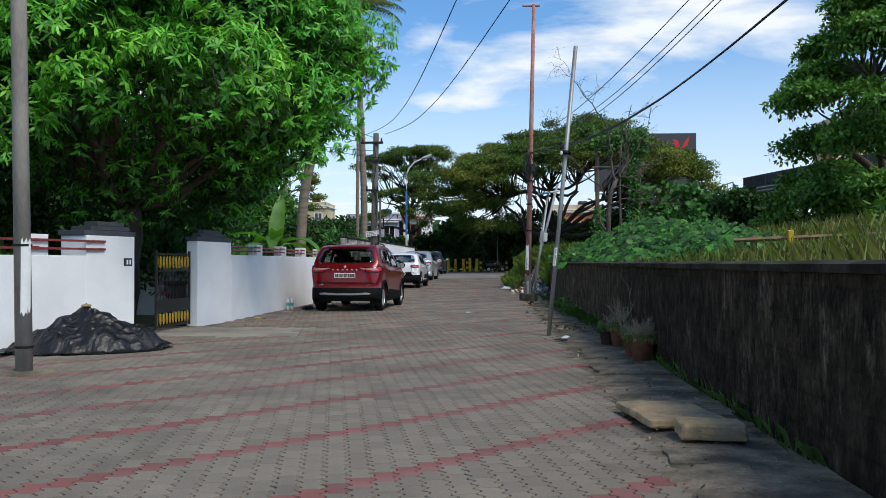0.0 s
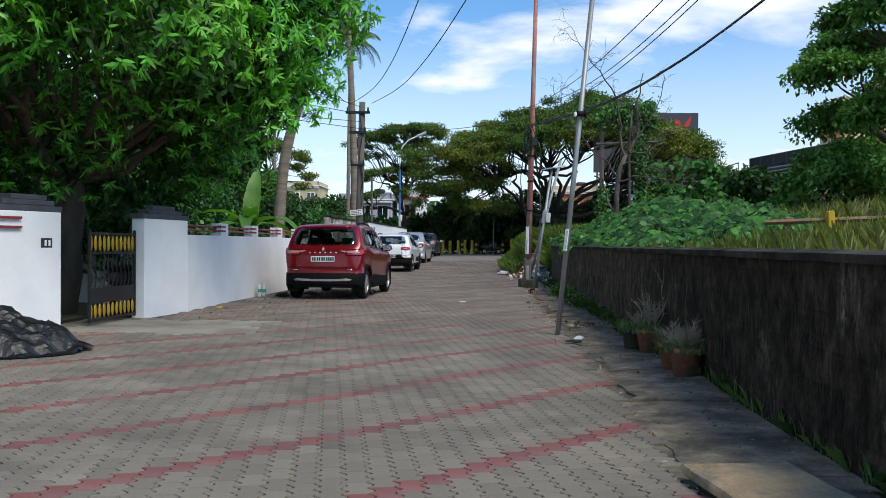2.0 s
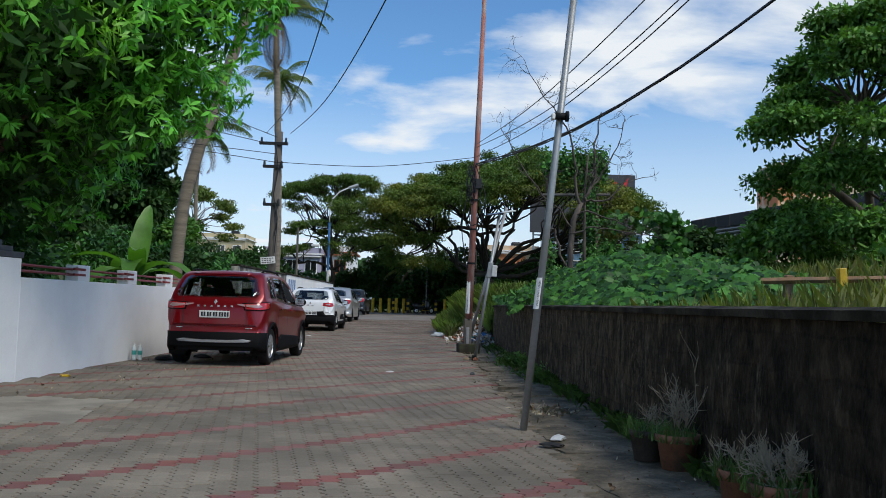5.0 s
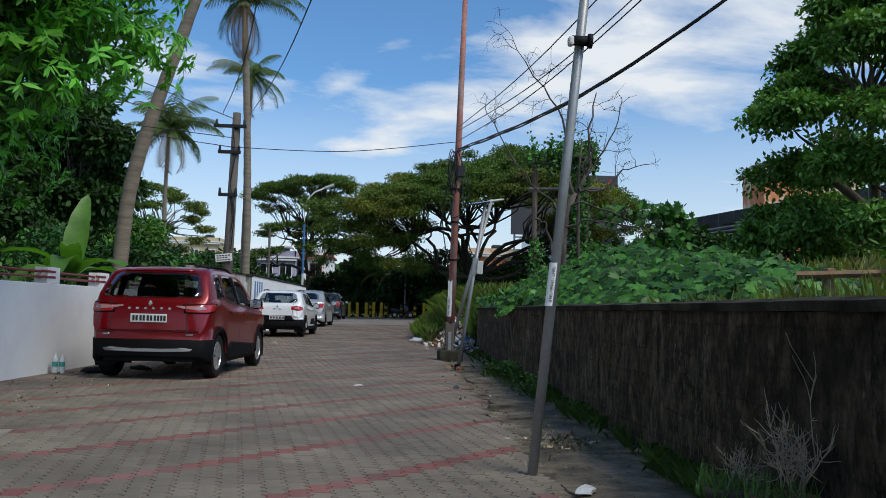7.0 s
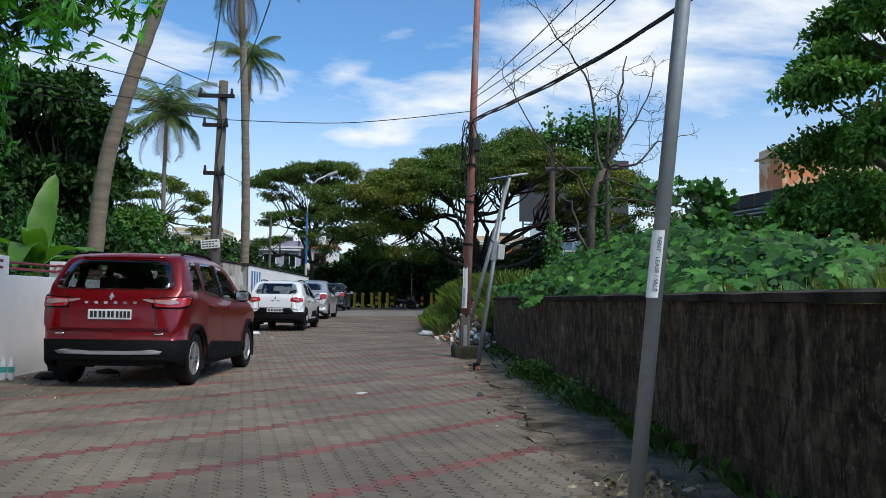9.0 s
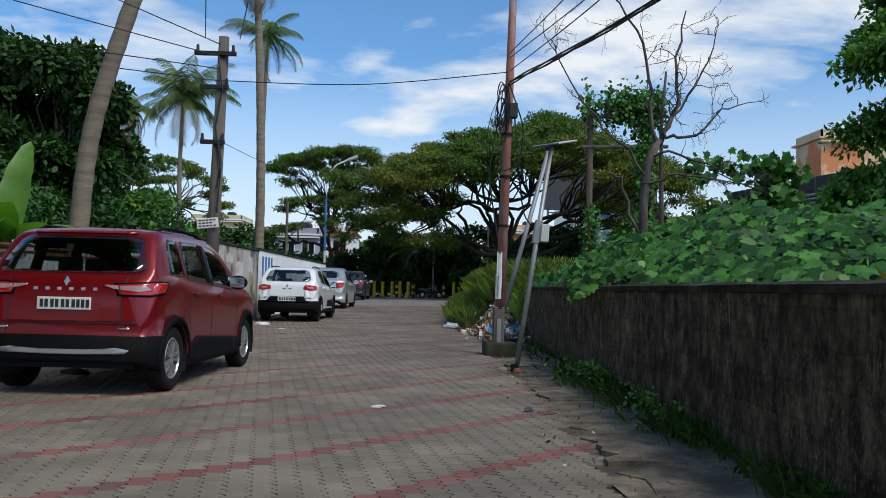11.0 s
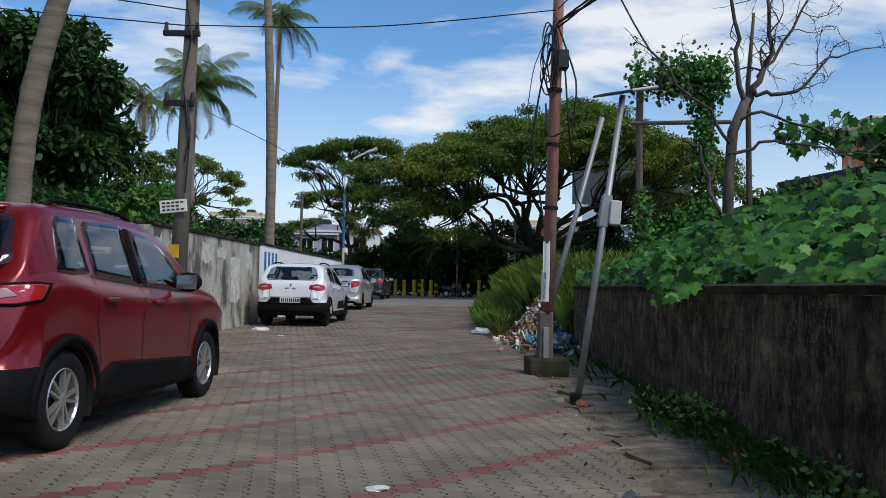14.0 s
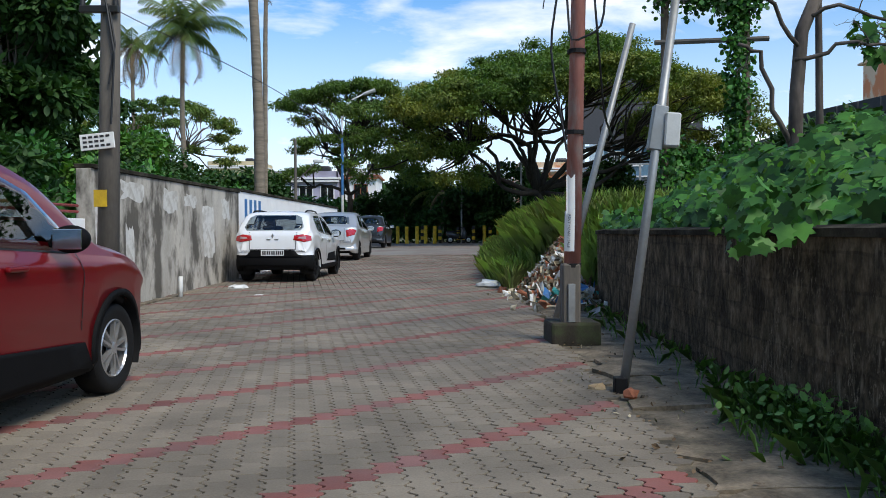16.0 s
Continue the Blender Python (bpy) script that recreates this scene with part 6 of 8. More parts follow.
for x, yy, h in ((5.6, 70, 8.5), (2.0, 75, 8.0)):
    t = thing("lamp_post", (x, yy, rise(yy)), 0, "thin steel post beyond the bank", "post")
    m = Mesh(); m.tube([(0, 0, -0.2), (0, 0, h * 0.6)], 0.06, 8); m.make("shaft", M["steel"], t)


def house(at, sx, sy, floors, fh, wall, label, bays, roof="flat", trim=None):
    t = thing("house", at, 0, label, "building")
    H = floors * fh
    part("wall", b_box(-sx / 2, 0, -0.3, sx / 2, sy, H, 0.02), wall, t)
    if roof == "flat":
        part("parapet", b_box(-sx / 2 - 0.25, -0.3, H, sx / 2 + 0.25, sy + 0.3, H + 0.14), trim or M["white_wall"], t)
        for x in (-sx / 2, sx / 2 - 0.12):
            part("roof_wall", b_box(x, -0.1, H + 0.14, x + 0.12, sy, H + 0.7), wall, t)
        part("roof_wall", b_box(-sx / 2, -0.1, H + 0.14, sx / 2, 0.02, H + 0.7), wall, t)
        part("water_tank", b_box(sx * 0.1, sy * 0.4, H + 0.14, sx * 0.1 + 1.2, sy * 0.4 + 1.2, H + 1.4, 0.2, 2), M["black_paint"], t, "black rooftop tank")
    else:
        m = Mesh()
        m.add([(-sx / 2 - 0.4, -0.5, H), (sx / 2 + 0.4, -0.5, H), (sx / 2 + 0.4, sy + 0.5, H), (-sx / 2 - 0.4, sy + 0.5, H), (-sx / 4, sy / 2, H + 1.8), (sx / 4, sy / 2, H + 1.8)], [(0, 1, 5, 4), (1, 2, 5), (2, 3, 4, 5), (3, 0, 4), (3, 2, 1, 0)])
        m.make("roof", M["roof_tile"], t, "red tiled hipped roof")
    for f in range(floors):
        part("floor_band", b_box(-sx / 2 - 0.12, -0.35, f * fh + fh - 0.25, sx / 2 + 0.12, 0.0, f * fh + fh - 0.12), trim or M["white_wall"], t)
        for b in range(bays):
            x = -sx / 2 + sx * (b + 0.5) / bays
            w = thing("window", (x, 0, f * fh + 1.55)); w.parent = t
            part("frame", b_box(-0.62, -0.05, -0.68, 0.62, 0.03, 0.68), trim or M["white_wall"], w)
            for s in (-1, 1):
                part("pane", b_box(s * 0.29 - 0.25, -0.07, -0.6, s * 0.29 + 0.25, -0.052, 0.6), M["glass"], w)
            part("sill", b_box(-0.7, -0.2, -0.76, 0.7, 0.0, -0.685), trim or M["white_wall"], w)
    return t


house((-11.3, 92, 0.3), 5.6, 7, 2, 2.75, M["lavender"], "lavender two-storey house with white bands and flat roof", 3)
house((-6.6, 93, 0.3), 2.8, 7, 2, 2.9, M["white_wall"], "white flat-roofed house with reddish bands", 1, "flat", M["brick"])
house((-27, 130, 0.3), 7, 8, 3, 3.2, M["cream"], "cream three-storey house among the trees", 3)
house((-23.5, 100, 0.3), 6, 6, 1, 3.6, M["cream"], "low house with a red tiled roof", 2, "hip")
house((33.7, 72, 0.3), 8.0, 4, 4, 3.05, M["orange_wall"], "orange and cream apartment block behind the trees", 0, "flat", M["orange_wall"])
house((21, 98, 0.3), 10, 8, 3, 3.1, M["blue_glass"], "pale commercial block with blue glazing", 5)
house((12.0, 104, 0.3), 7, 8, 2, 3.6, M["orange_wall"], "orange plastered building behind the rain tree", 3)

# flyover
fly = thing("flyover", (0, 0, 0), 0, "stained concrete flyover ramp with dark barrier panels", "flyover")
def ramp(s):
    """Near edge of the deck, running away along the lot."""
    return Vector((19.1 + 0.25 * max(0.0, 48 - 96 * s), 14 + 96 * s, 5.75 + 0.5 * math.sin(math.pi * min(s * 1.4, 1.0))))
for name, dz0, dz1, dx0, dx1, mt in (("deck", -0.5, 0.0, 0, 7, M["fly_conc"]), ("barrier", 0.0, 0.28, 0.05, 0.3, M["fly_conc"])):
    m = Mesh()
    vs = []
    for k in range(25):
        p = ramp(k / 24)
        for dx, dz in ((dx0, dz0), (dx0, dz1), (dx1, dz1), (dx1, dz0)):
            vs.append((p.x + dx, p.y, p.z + dz))
    m.add(vs, [(4 * k + a, 4 * k + 4 + a, 4 * k + 4 + (a + 1) % 4, 4 * k + (a + 1) % 4) for k in range(24) for a in range(4)] + [(0, 1, 2, 3), (99, 98, 97, 96)])
    m.make(name, mt, fly)
for k in range(3):
    m = Mesh(); m.tube([tuple(ramp(i / 24) + Vector((-0.14, 0, 0.05 - 0.22 * k))) for i in range(25)], 0.075, 6); m.make("pipe", M["steel"], fly, "grey pipe")
for k in range(30):
    p, q = ramp(0.06 + 0.0145 * k), ramp(0.06 + 0.0145 * (k + 1) - 0.0008)
    m = Mesh()
    m.add([(c.x + dx, c.y, c.z + dz) for c in (p, q) for dx, dz in ((-0.03, 0.26), (0.05, 0.26), (0.05, 0.98), (-0.03, 0.98))], [(0, 1, 2, 3), (7, 6, 5, 4)] + [(a, a + 4, (a + 1) % 4 + 4, (a + 1) % 4) for a in range(4)])
    m.make("barrier_panel", M["board_dark"], fly, "dark barrier panel")
for s in (0.05, 0.22, 0.39, 0.56, 0.73, 0.9):
    p = ramp(s)
    part("pier", b_box(p.x + 1.5, p.y - 0.5, -0.2, p.x + 5, p.y + 0.5, p.z - 0.74, 0.1), M["fly_conc"], fly, "concrete pier")
p = ramp(0.515)
m = Mesh()
for dy in (0, 1.5, 3.0):
    m.box(p.x - 0.03, p.y + dy, p.z + 0.2, p.x + 0.03, p.y + dy + 0.06, p.z + 0.95)
m.box(p.x - 0.02, p.y, p.z + 0.88, p.x + 0.02, p.y + 3.06, p.z + 0.95); m.box(p.x - 0.02, p.y, p.z + 0.5, p.x + 0.02, p.y + 3.06, p.z + 0.55)
m.make("railing_gate", M["steel"], fly, "open steel railing")

# broken fence in the lot
M["fence_wood"] = material("weathered_timber", (0.26, 0.15, 0.075), 0.9, vary=0.35, scale=4, other=(0.16, 0.11, 0.07), mask_scale=3)
fence = thing("broken_fence", (0, 0, 0), 0, "broken timber and yellow post fence in the tall grass", "fence")
for k, (x, yy) in enumerate(((6.5, 19.0), (7.3, 18.6), (8.0, 18.2), (8.9, 17.8), (9.9, 17.2), (11.0, 16.8))):
    part("post", b_box(-0.06, -0.06, -0.3, 0.06, 0.06, 1.42 + 0.12 * math.sin(k * 2), 0.01), M["yellow"] if k in (1, 4) else M["fence_wood"], fence).matrix_basis = pose(x, yy, 0.3, 3 * math.sin(k), 4 * math.cos(k * 3), 0)
for a, b in (((6.2, 19.1, 1.62), (9.2, 17.6, 1.72)), ((8.6, 17.9, 1.40), (11.4, 16.5, 1.78)), ((9.0, 17.6, 1.05), (11.2, 16.7, 1.15))):
    m = Mesh(); m.tube([a, b], 0.05, 4); m.make("rail", M["fence_wood"], fence)
# ---------------- vegetation ----------------
LEAF = {"lance": [(0, 0), (0.35, 0.5), (0.75, 0.34), (1.0, 0), (0.75, -0.34), (0.35, -0.5)],
        "kite": [(0, 0), (0.45, 0.5), (1.0, 0), (0.45, -0.5)],
        "palmate": [(0.0, 0.0), (-0.16, 0.22), (0.02, 0.34), (0.02, 0.60), (0.28, 0.44), (0.52, 0.60), (0.58, 0.28), (1.0, 0.0), (0.58, -0.28), (0.52, -0.60), (0.28, -0.44), (0.02, -0.60), (0.02, -0.34), (-0.16, -0.22)],
        "oval": [(0, 0), (0.3, 0.5), (0.7, 0.45), (1.0, 0), (0.7, -0.45), (0.3, -0.5)],
        "lobed": [(0, 0), (-0.12, 0.30), (0.10, 0.62), (0.34, 0.36), (0.62, 0.50), (0.70, 0.24), (1.05, 0), (0.70, -0.24), (0.62, -0.50), (0.34, -0.36), (0.10, -0.62), (-0.12, -0.30)]}


def unit(a):
    return a / np.maximum(np.linalg.norm(a, axis=1)[:, None], 1e-9)


def leaf_mesh(name, base, way, face, length, width, shape, mat, parent=None, label="", fold=0.0):
    """Many flat leaves: each from base along way, its face towards face; the tip half folds down."""
    out = np.array(LEAF[shape])
    k, n = len(out), len(base)
    way = unit(way)
    side = unit(np.cross(way, face))
    up = np.cross(side, way)
    v = np.empty((n, k, 3))
    for i, (u, w) in enumerate(out):
        v[:, i] = base + way * (length * u)[:, None] + side * (width * w)[:, None] + up * (length * (-fold * u * u) - width * 0.25 * abs(w))[:, None]
    f = (np.arange(n)[:, None] * k + np.arange(k)[None, :])
    me = bpy.data.meshes.new(name)
    me.vertices.add(n * k); me.vertices.foreach_set("co", v.reshape(-1))
    me.loops.add(n * k); me.loops.foreach_set("vertex_index", f.reshape(-1).astype(np.int32))
    me.polygons.add(n); me.polygons.foreach_set("loop_start", (np.arange(n) * k).astype(np.int32))
    me.update(calc_edges=True)
    return finish(name, me, mat, parent, label)


def on_clumps(clumps, count, g, shell=0.55, lower=0.35):
    """Points over the outer part of ellipsoid clumps, fewer underneath; returns places and outward ways."""
    c = np.array([q[:3] for q in clumps]); r = np.array([q[3:6] for q in clumps])
    wgt = (r[:, 0] * r[:, 1] + r[:, 0] * r[:, 2] + r[:, 1] * r[:, 2]); wgt = wgt / wgt.sum()
    idx = g.choice(len(clumps), size=count, p=wgt)
    d = unit(g.normal(size=(count, 3)))
    flip = (d[:, 2] < 0) & (g.random(count) > lower)
    d[flip, 2] *= -1
    rad = g.uniform(shell, 1.05, size=(count, 1))
    return c[idx] + d * r[idx] * rad, unit(d / r[idx])


def limb(m, a, b, r0, r1, g, bend=0.25, k=5, sag=0.0, sides=6):
    """A crooked, tapering branch."""
    a, b = Vector(a), Vector(b)
    L = (b - a).length
    pts, rad = [], []
    off = Vector(g.normal(size=3)) * bend * L * 0.25
    for i in range(k + 1):
        t = i / k
        p = a.lerp(b, t) + off * math.sin(t * math.pi) + Vector(g.normal(size=3)) * bend * 0.05 * L * (0 < i < k) + Vector((0, 0, sag * L * math.sin(t * math.pi)))
        pts.append(p); rad.append(r0 + (r1 - r0) * t)
    m.tube(pts, rad, sides)
    return pts


def dome_clumps(g, n, centre, radii, size, flat=0.7, lo=-0.3, jitter=0.15):
    """Clumps spread over and within a rounded crown."""
    out = []
    while len(out) < n:
        d = g.normal(size=3); d /= np.linalg.norm(d)
        if d[2] < lo:
            continue
        q = g.uniform(0.55, 1.0)
        p = np.array(centre) + d * np.array(radii) * q + g.normal(size=3) * jitter
        s = size * g.uniform(0.7, 1.35)
        out.append((p[0], p[1], p[2], s, s, s * flat))
    return out


def tree(name, base, clumps, leaves, length, width, shape, mat, trunk_r, fork, label, g, limbs=18, fold=0.2, bark="bark", droop=0.3, shell=0.5, lower=0.35):
    t = thing(name, base, 0, label, "tree")
    b = np.array(base)
    m = Mesh()
    pts = limb(m, (0, 0, -0.3), fork, trunk_r * 1.15, trunk_r * 0.75, g, 0.12, 5, 0, 10)
    m.make("trunk", M[bark], t, smooth=True)
    m = Mesh()
    hubs = [Vector(fork).lerp(Vector(clumps[i][:3]), g.uniform(0.42, 0.66)) for i in g.permutation(len(clumps))[:max(4, limbs // 5)]]
    for i, h in enumerate(hubs):
        near = min([Vector(fork)] + [q for q in hubs[:i] if (q - Vector(fork)).length < (h - Vector(fork)).length * 0.8], key=lambda q: (q - h).length + 0.6 * (q - Vector(fork)).length)
        first = (near - Vector(fork)).length < 0.01
        limb(m, near, h, trunk_r * (0.55 if first else 0.36), trunk_r * 0.28, g, 0.45, 5, 0.06, 7)
    for i in g.permutation(len(clumps))[:limbs * 2]:
        c = Vector(clumps[i][:3])
        h = min(hubs, key=lambda q: (q - c).length)
        limb(m, h, c, trunk_r * 0.22, trunk_r * 0.05, g, 0.45, 5, 0.05, 5)
    m.make("bough", M[bark], t, smooth=True)
    p, o = on_clumps(clumps, leaves, g, shell, lower)
    way = unit(o * 0.6 + g.normal(size=p.shape) * 0.7 + np.array([0, 0, -droop]))
    face = unit(o * 0.5 + np.array([0, 0, 0.8]) + g.normal(size=p.shape) * 0.45)
    ln = length * g.uniform(0.65, 1.25, size=len(p))
    leaf_mesh("crown", p, way, face, ln, width * g.uniform(0.7, 1.2, size=len(p)), shape, M[mat], t, "", fold)
    return t


G = np.random.default_rng(21)
# mango tree over the gate: whorls of hanging lance leaves
mango = thing("mango_tree", (-6.6, 17.0, 0), 0, "dense bright green mango tree hanging over the gate", "tree")
m = Mesh()
limb(m, (0, 0, -0.3), (0.3, -0.2, 2.3), 0.30, 0.24, G, 0.1, 5, 0, 10)
m.make("trunk", M["bark"], mango, smooth=True)
cl = dome_clumps(G, 140, (0.55, -0.2, 4.9), (4.75, 5.0, 3.3), 1.0, 0.8, -0.62)
cl = [c for c in cl if not (c[0] > 3.0 and c[2] < 3.4) and c[0] < 4.9]
cl += [(-2.8, -1.8, 2.7, 1.0, 0.9, 0.7), (-1.0, -2.4, 2.9, 0.9, 0.9, 0.7), (1.0, -1.6, 2.8, 0.9, 0.9, 0.6), (2.6, 0.2, 3.0, 0.9, 0.9, 0.7), (-4.2, -2.4, 3.1, 1.1, 1.0, 0.9), (0.2, -0.5, 2.4, 1.2, 1.0, 0.6), (2.0, 1.2, 2.6, 0.9, 0.9, 0.6)]
for k in range(34):
    s = G.uniform(0.55, 0.9)
    cl.append((G.uniform(-0.2, 3.0), G.uniform(-5.0, -3.4), G.uniform(3.0, 6.8), s, s, s * 0.8))
for k in range(9):
    s = G.uniform(0.5, 0.8)
    cl.append((G.uniform(3.0, 4.5), G.uniform(-0.8, 0.6), G.uniform(3.1, 4.6), s, s, s * 0.8))
m = Mesh()
for i in G.permutation(len(cl))[:34]:
    c = cl[i]
    mid = Vector((0.3, -0.2, 2.3)).lerp(Vector(c[:3]), 0.55)
    limb(m, (0.3, -0.2, 2.2), mid, 0.085, 0.045, G, 0.3, 4)
    limb(m, mid, c[:3], 0.045, 0.012, G, 0.3, 4)
m.make("bough", M["bark"], mango, smooth=True)
nw, per = 15500, 9
p, o = on_clumps(cl, nw, G, 0.8, 0.45)
ax = unit(o + np.array([0, 0, 0.25]) + G.normal(size=p.shape) * 0.3)
e1 = unit(np.cross(ax, G.normal(size=p.shape))); e2 = np.cross(ax, e1)
B, Wy, F, Ln = [], [], [], []
for k in range(per):
    th = 2 * math.pi * (k / per) + G.uniform(0, 0.5, size=nw)
    rad = e1 * np.cos(th)[:, None] + e2 * np.sin(th)[:, None]
    el = G.uniform(0.05, 0.7, size=nw)[:, None]
    w = rad + ax * el + np.array([0, 0, -0.5])
    B.append(p + G.normal(size=p.shape) * 0.015); Wy.append(w); F.append(unit(ax + np.array([0.15, -0.35, 0.6]))); Ln.append(G.uniform(0.10, 0.19, size=nw))
Ln = np.concatenate(Ln)
leaf_mesh("crown", np.concatenate(B), np.concatenate(Wy), np.concatenate(F), Ln, Ln * 0.27, "lance", M["leaf_mango"], mango, "whorls of long drooping leaves", 0.35)
# Inner leaves and low clumps take the darkened green in place of shade.
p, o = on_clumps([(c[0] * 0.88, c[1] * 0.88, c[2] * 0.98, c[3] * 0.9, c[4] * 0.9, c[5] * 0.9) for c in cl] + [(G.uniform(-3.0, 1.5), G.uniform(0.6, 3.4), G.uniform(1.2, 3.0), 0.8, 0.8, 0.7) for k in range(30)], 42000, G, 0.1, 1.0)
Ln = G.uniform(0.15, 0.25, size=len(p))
leaf_mesh("inner_leaves", p, G.normal(size=p.shape) + np.array([0, 0, -0.5]), G.normal(size=p.shape), Ln, Ln * 0.32, "lance", M["leaf_shade"], mango, "inner leaves darkened in colour for the crown's shade", 0.2)
M["mango_fruit"] = material("green_mango", (0.30, 0.32, 0.12), 0.5, vary=0.2)
for k in range(9):
    bm = bmesh.new()
    bmesh.ops.create_uvsphere(bm, u_segments=10, v_segments=8, radius=0.055)
    for v in bm.verts:
        v.co.z *= 1.35
        v.co.x += 0.012 * v.co.z / 0.07
    c = G.uniform((-3.6, -4.9, 3.2), (0.4, -4.2, 4.3))
    f = part("mango", bm, M["mango_fruit"], mango, "pale green fruit" if k == 0 else "", True)
    f.matrix_basis = Matrix.Translation(c)
    m = Mesh(); m.tube([(0, 0, 0.07), (0.03, 0.1, 0.5)], 0.006, 5); s = m.make("stalk", M["bark"], f)

# almond-like tree beyond the lot
cl = []
for k in range(120):
    a, q = G.uniform(0, 2 * math.pi), G.uniform(0.35, 1.0) ** 0.6
    z = G.uniform(2.0, 11.6)
    rr = 4.15 * math.sqrt(max(1 - ((z - 6.2) / 5.6) ** 2, 0.02)) * q
    s = G.uniform(0.75, 1.3)
    cl.append((rr * math.cos(a) + 0.3, rr * math.sin(a), z, s, s, s * 0.5))
cl = [c for c in cl if not (c[0] > 1.3 and c[2] > 2.8)]
M["leaf_almond"] = material("almond_leaves", (0.085, 0.20, 0.036), 0.5, vary=0.3, scale=0.5, fine=6, bump=0, spec=0.3, island=0.5, trans=0.25, other=(0.13, 0.26, 0.05), mask_scale=0.8)
tree("almond_tree", (16.9, 35.0, 0.2), cl, 62000, 0.23, 0.13, "kite", "leaf_almond", 0.32, (0.2, 0, 4.0), "tall dark green broadleaf tree with layered boughs", G, 24, shell=0.3)

# rain tree: umbrella crown on spreading limbs
def rain_top(x):
    return float(np.interp(x, [-8.6, -6.5, -4.5, -1, 2.5, 5.5, 8, 10], [8.9, 9.7, 10.5, 11.5, 12.0, 11.2, 9.7, 8.5]))

cl = []
for k in range(300):
    x, yy = G.uniform(-8.4, 9.8), G.uniform(-8, 8)
    z = 1 + (rain_top(x) - 1.5) * (1 + min(yy, 0) / 54) - 0.02 * yy * yy
    s = G.uniform(0.7, 1.35)
    cl.append((x, yy, z + G.normal() * 0.35, s, s, 0.34))
for k in range(46):
    x, yy = G.uniform(-8.6, 9.6), G.uniform(-8, 8)
    z = 1 + (rain_top(x) - 1 - G.uniform(1.0, 2.6)) * (1 + min(yy, 0) / 54) - 0.02 * yy * yy
    s = G.uniform(0.6, 1.2)
    cl.append((x, yy, z, s, s, 0.3))
for k in range(44):
    x, yy = G.uniform(-11.0, -4.0), G.uniform(-7, 1)
    s = G.uniform(0.7, 1.3)
    cl.append((x, yy, G.uniform(3.4, 7.4), s, s, 0.4))
for k in range(18):
    s = G.uniform(0.7, 1.2)
    cl.append((G.uniform(5.0, 9.5), G.uniform(-5, 3), G.uniform(5.0, 8.5), s, s, 0.4))
rain = tree("rain_tree", (7.0, 67.0, 0.4), cl, 230000, 0.19, 0.10, "kite", "leaf_rain", 0.33, (-0.7, 0, 3.0), "wide umbrella-shaped rain tree with dark spreading limbs", G, 110, bark="dark_bark", droop=0.15, shell=0.05, lower=0.7)
cl = []
for k in range(130):
    x, yy = G.uniform(-4.0, 4.4), G.uniform(-4, 4)
    tier = G.choice([0, 0, 0, 1.7, 3.4, 5.2])
    z = 11.0 + 0.12 * x - 0.05 * x * x - 0.04 * yy * yy - tier
    s = G.uniform(0.6, 1.15)
    cl.append((x * (1 + 0.03 * tier), yy, z + G.normal() * 0.15, s, s, 0.26))
tree("rain_tree", (-6.2, 78.0, 0.4), cl, 60000, 0.2, 0.10, "kite", "leaf_rain", 0.24, (0.3, 0, 3.4), "thinner spreading rain tree behind the street lamp", G, 60, bark="dark_bark", droop=0.15, shell=0.05, lower=0.7)
cl = []
for k in range(70):
    x, yy = G.uniform(-6.0, 6.5), G.uniform(-4, 4)
    s = G.uniform(0.7, 1.2)
    cl.append((x, yy, 11.6 - 0.06 * x * x - 0.05 * yy * yy - G.choice([0, 0, 1.6, 3.2, 5.0]), s, s, 0.28))
tree("rain_tree", (-22.5, 88.0, 0.4), cl, 26000, 0.27, 0.14, "kite", "leaf_rain", 0.3, (0.3, 0, 3.0), "airy flat-topped tree behind the palms", G, 40, droop=0.15, shell=0.05, lower=0.7)

# dark trees on the west side
for (x, yy, h, w, n, lab) in ((-15.5, 46, 9.6, 4.2, 26000, "dense dark green tree behind the compound"), (-21.5, 50, 11.0, 5.0, 22000, "large dark tree deep in the compound"), (-12.8, 42, 10.5, 3.0, 24000, "tall dense dark tree behind the white wall"), (-12.6, 38, 5.2, 2.6, 8000, "low leafy tree behind the white wall"), (-14, 27, 7.0, 3.8, 22000, "shady garden tree inside the compound"), (-11.5, 12.0, 6.0, 3.2, 20000, "garden tree behind the boundary wall")):
    cl = dome_clumps(G, 36, (0, 0, h * 0.58), (w, w, h * 0.42), w * 0.28, 0.75, -0.8, 0.2)
    tree("tree", (x, yy, 0), cl, n, 0.30, 0.15, "oval", "leaf_dark", 0.2, (0, 0, h * 0.3), lab, G, 14)
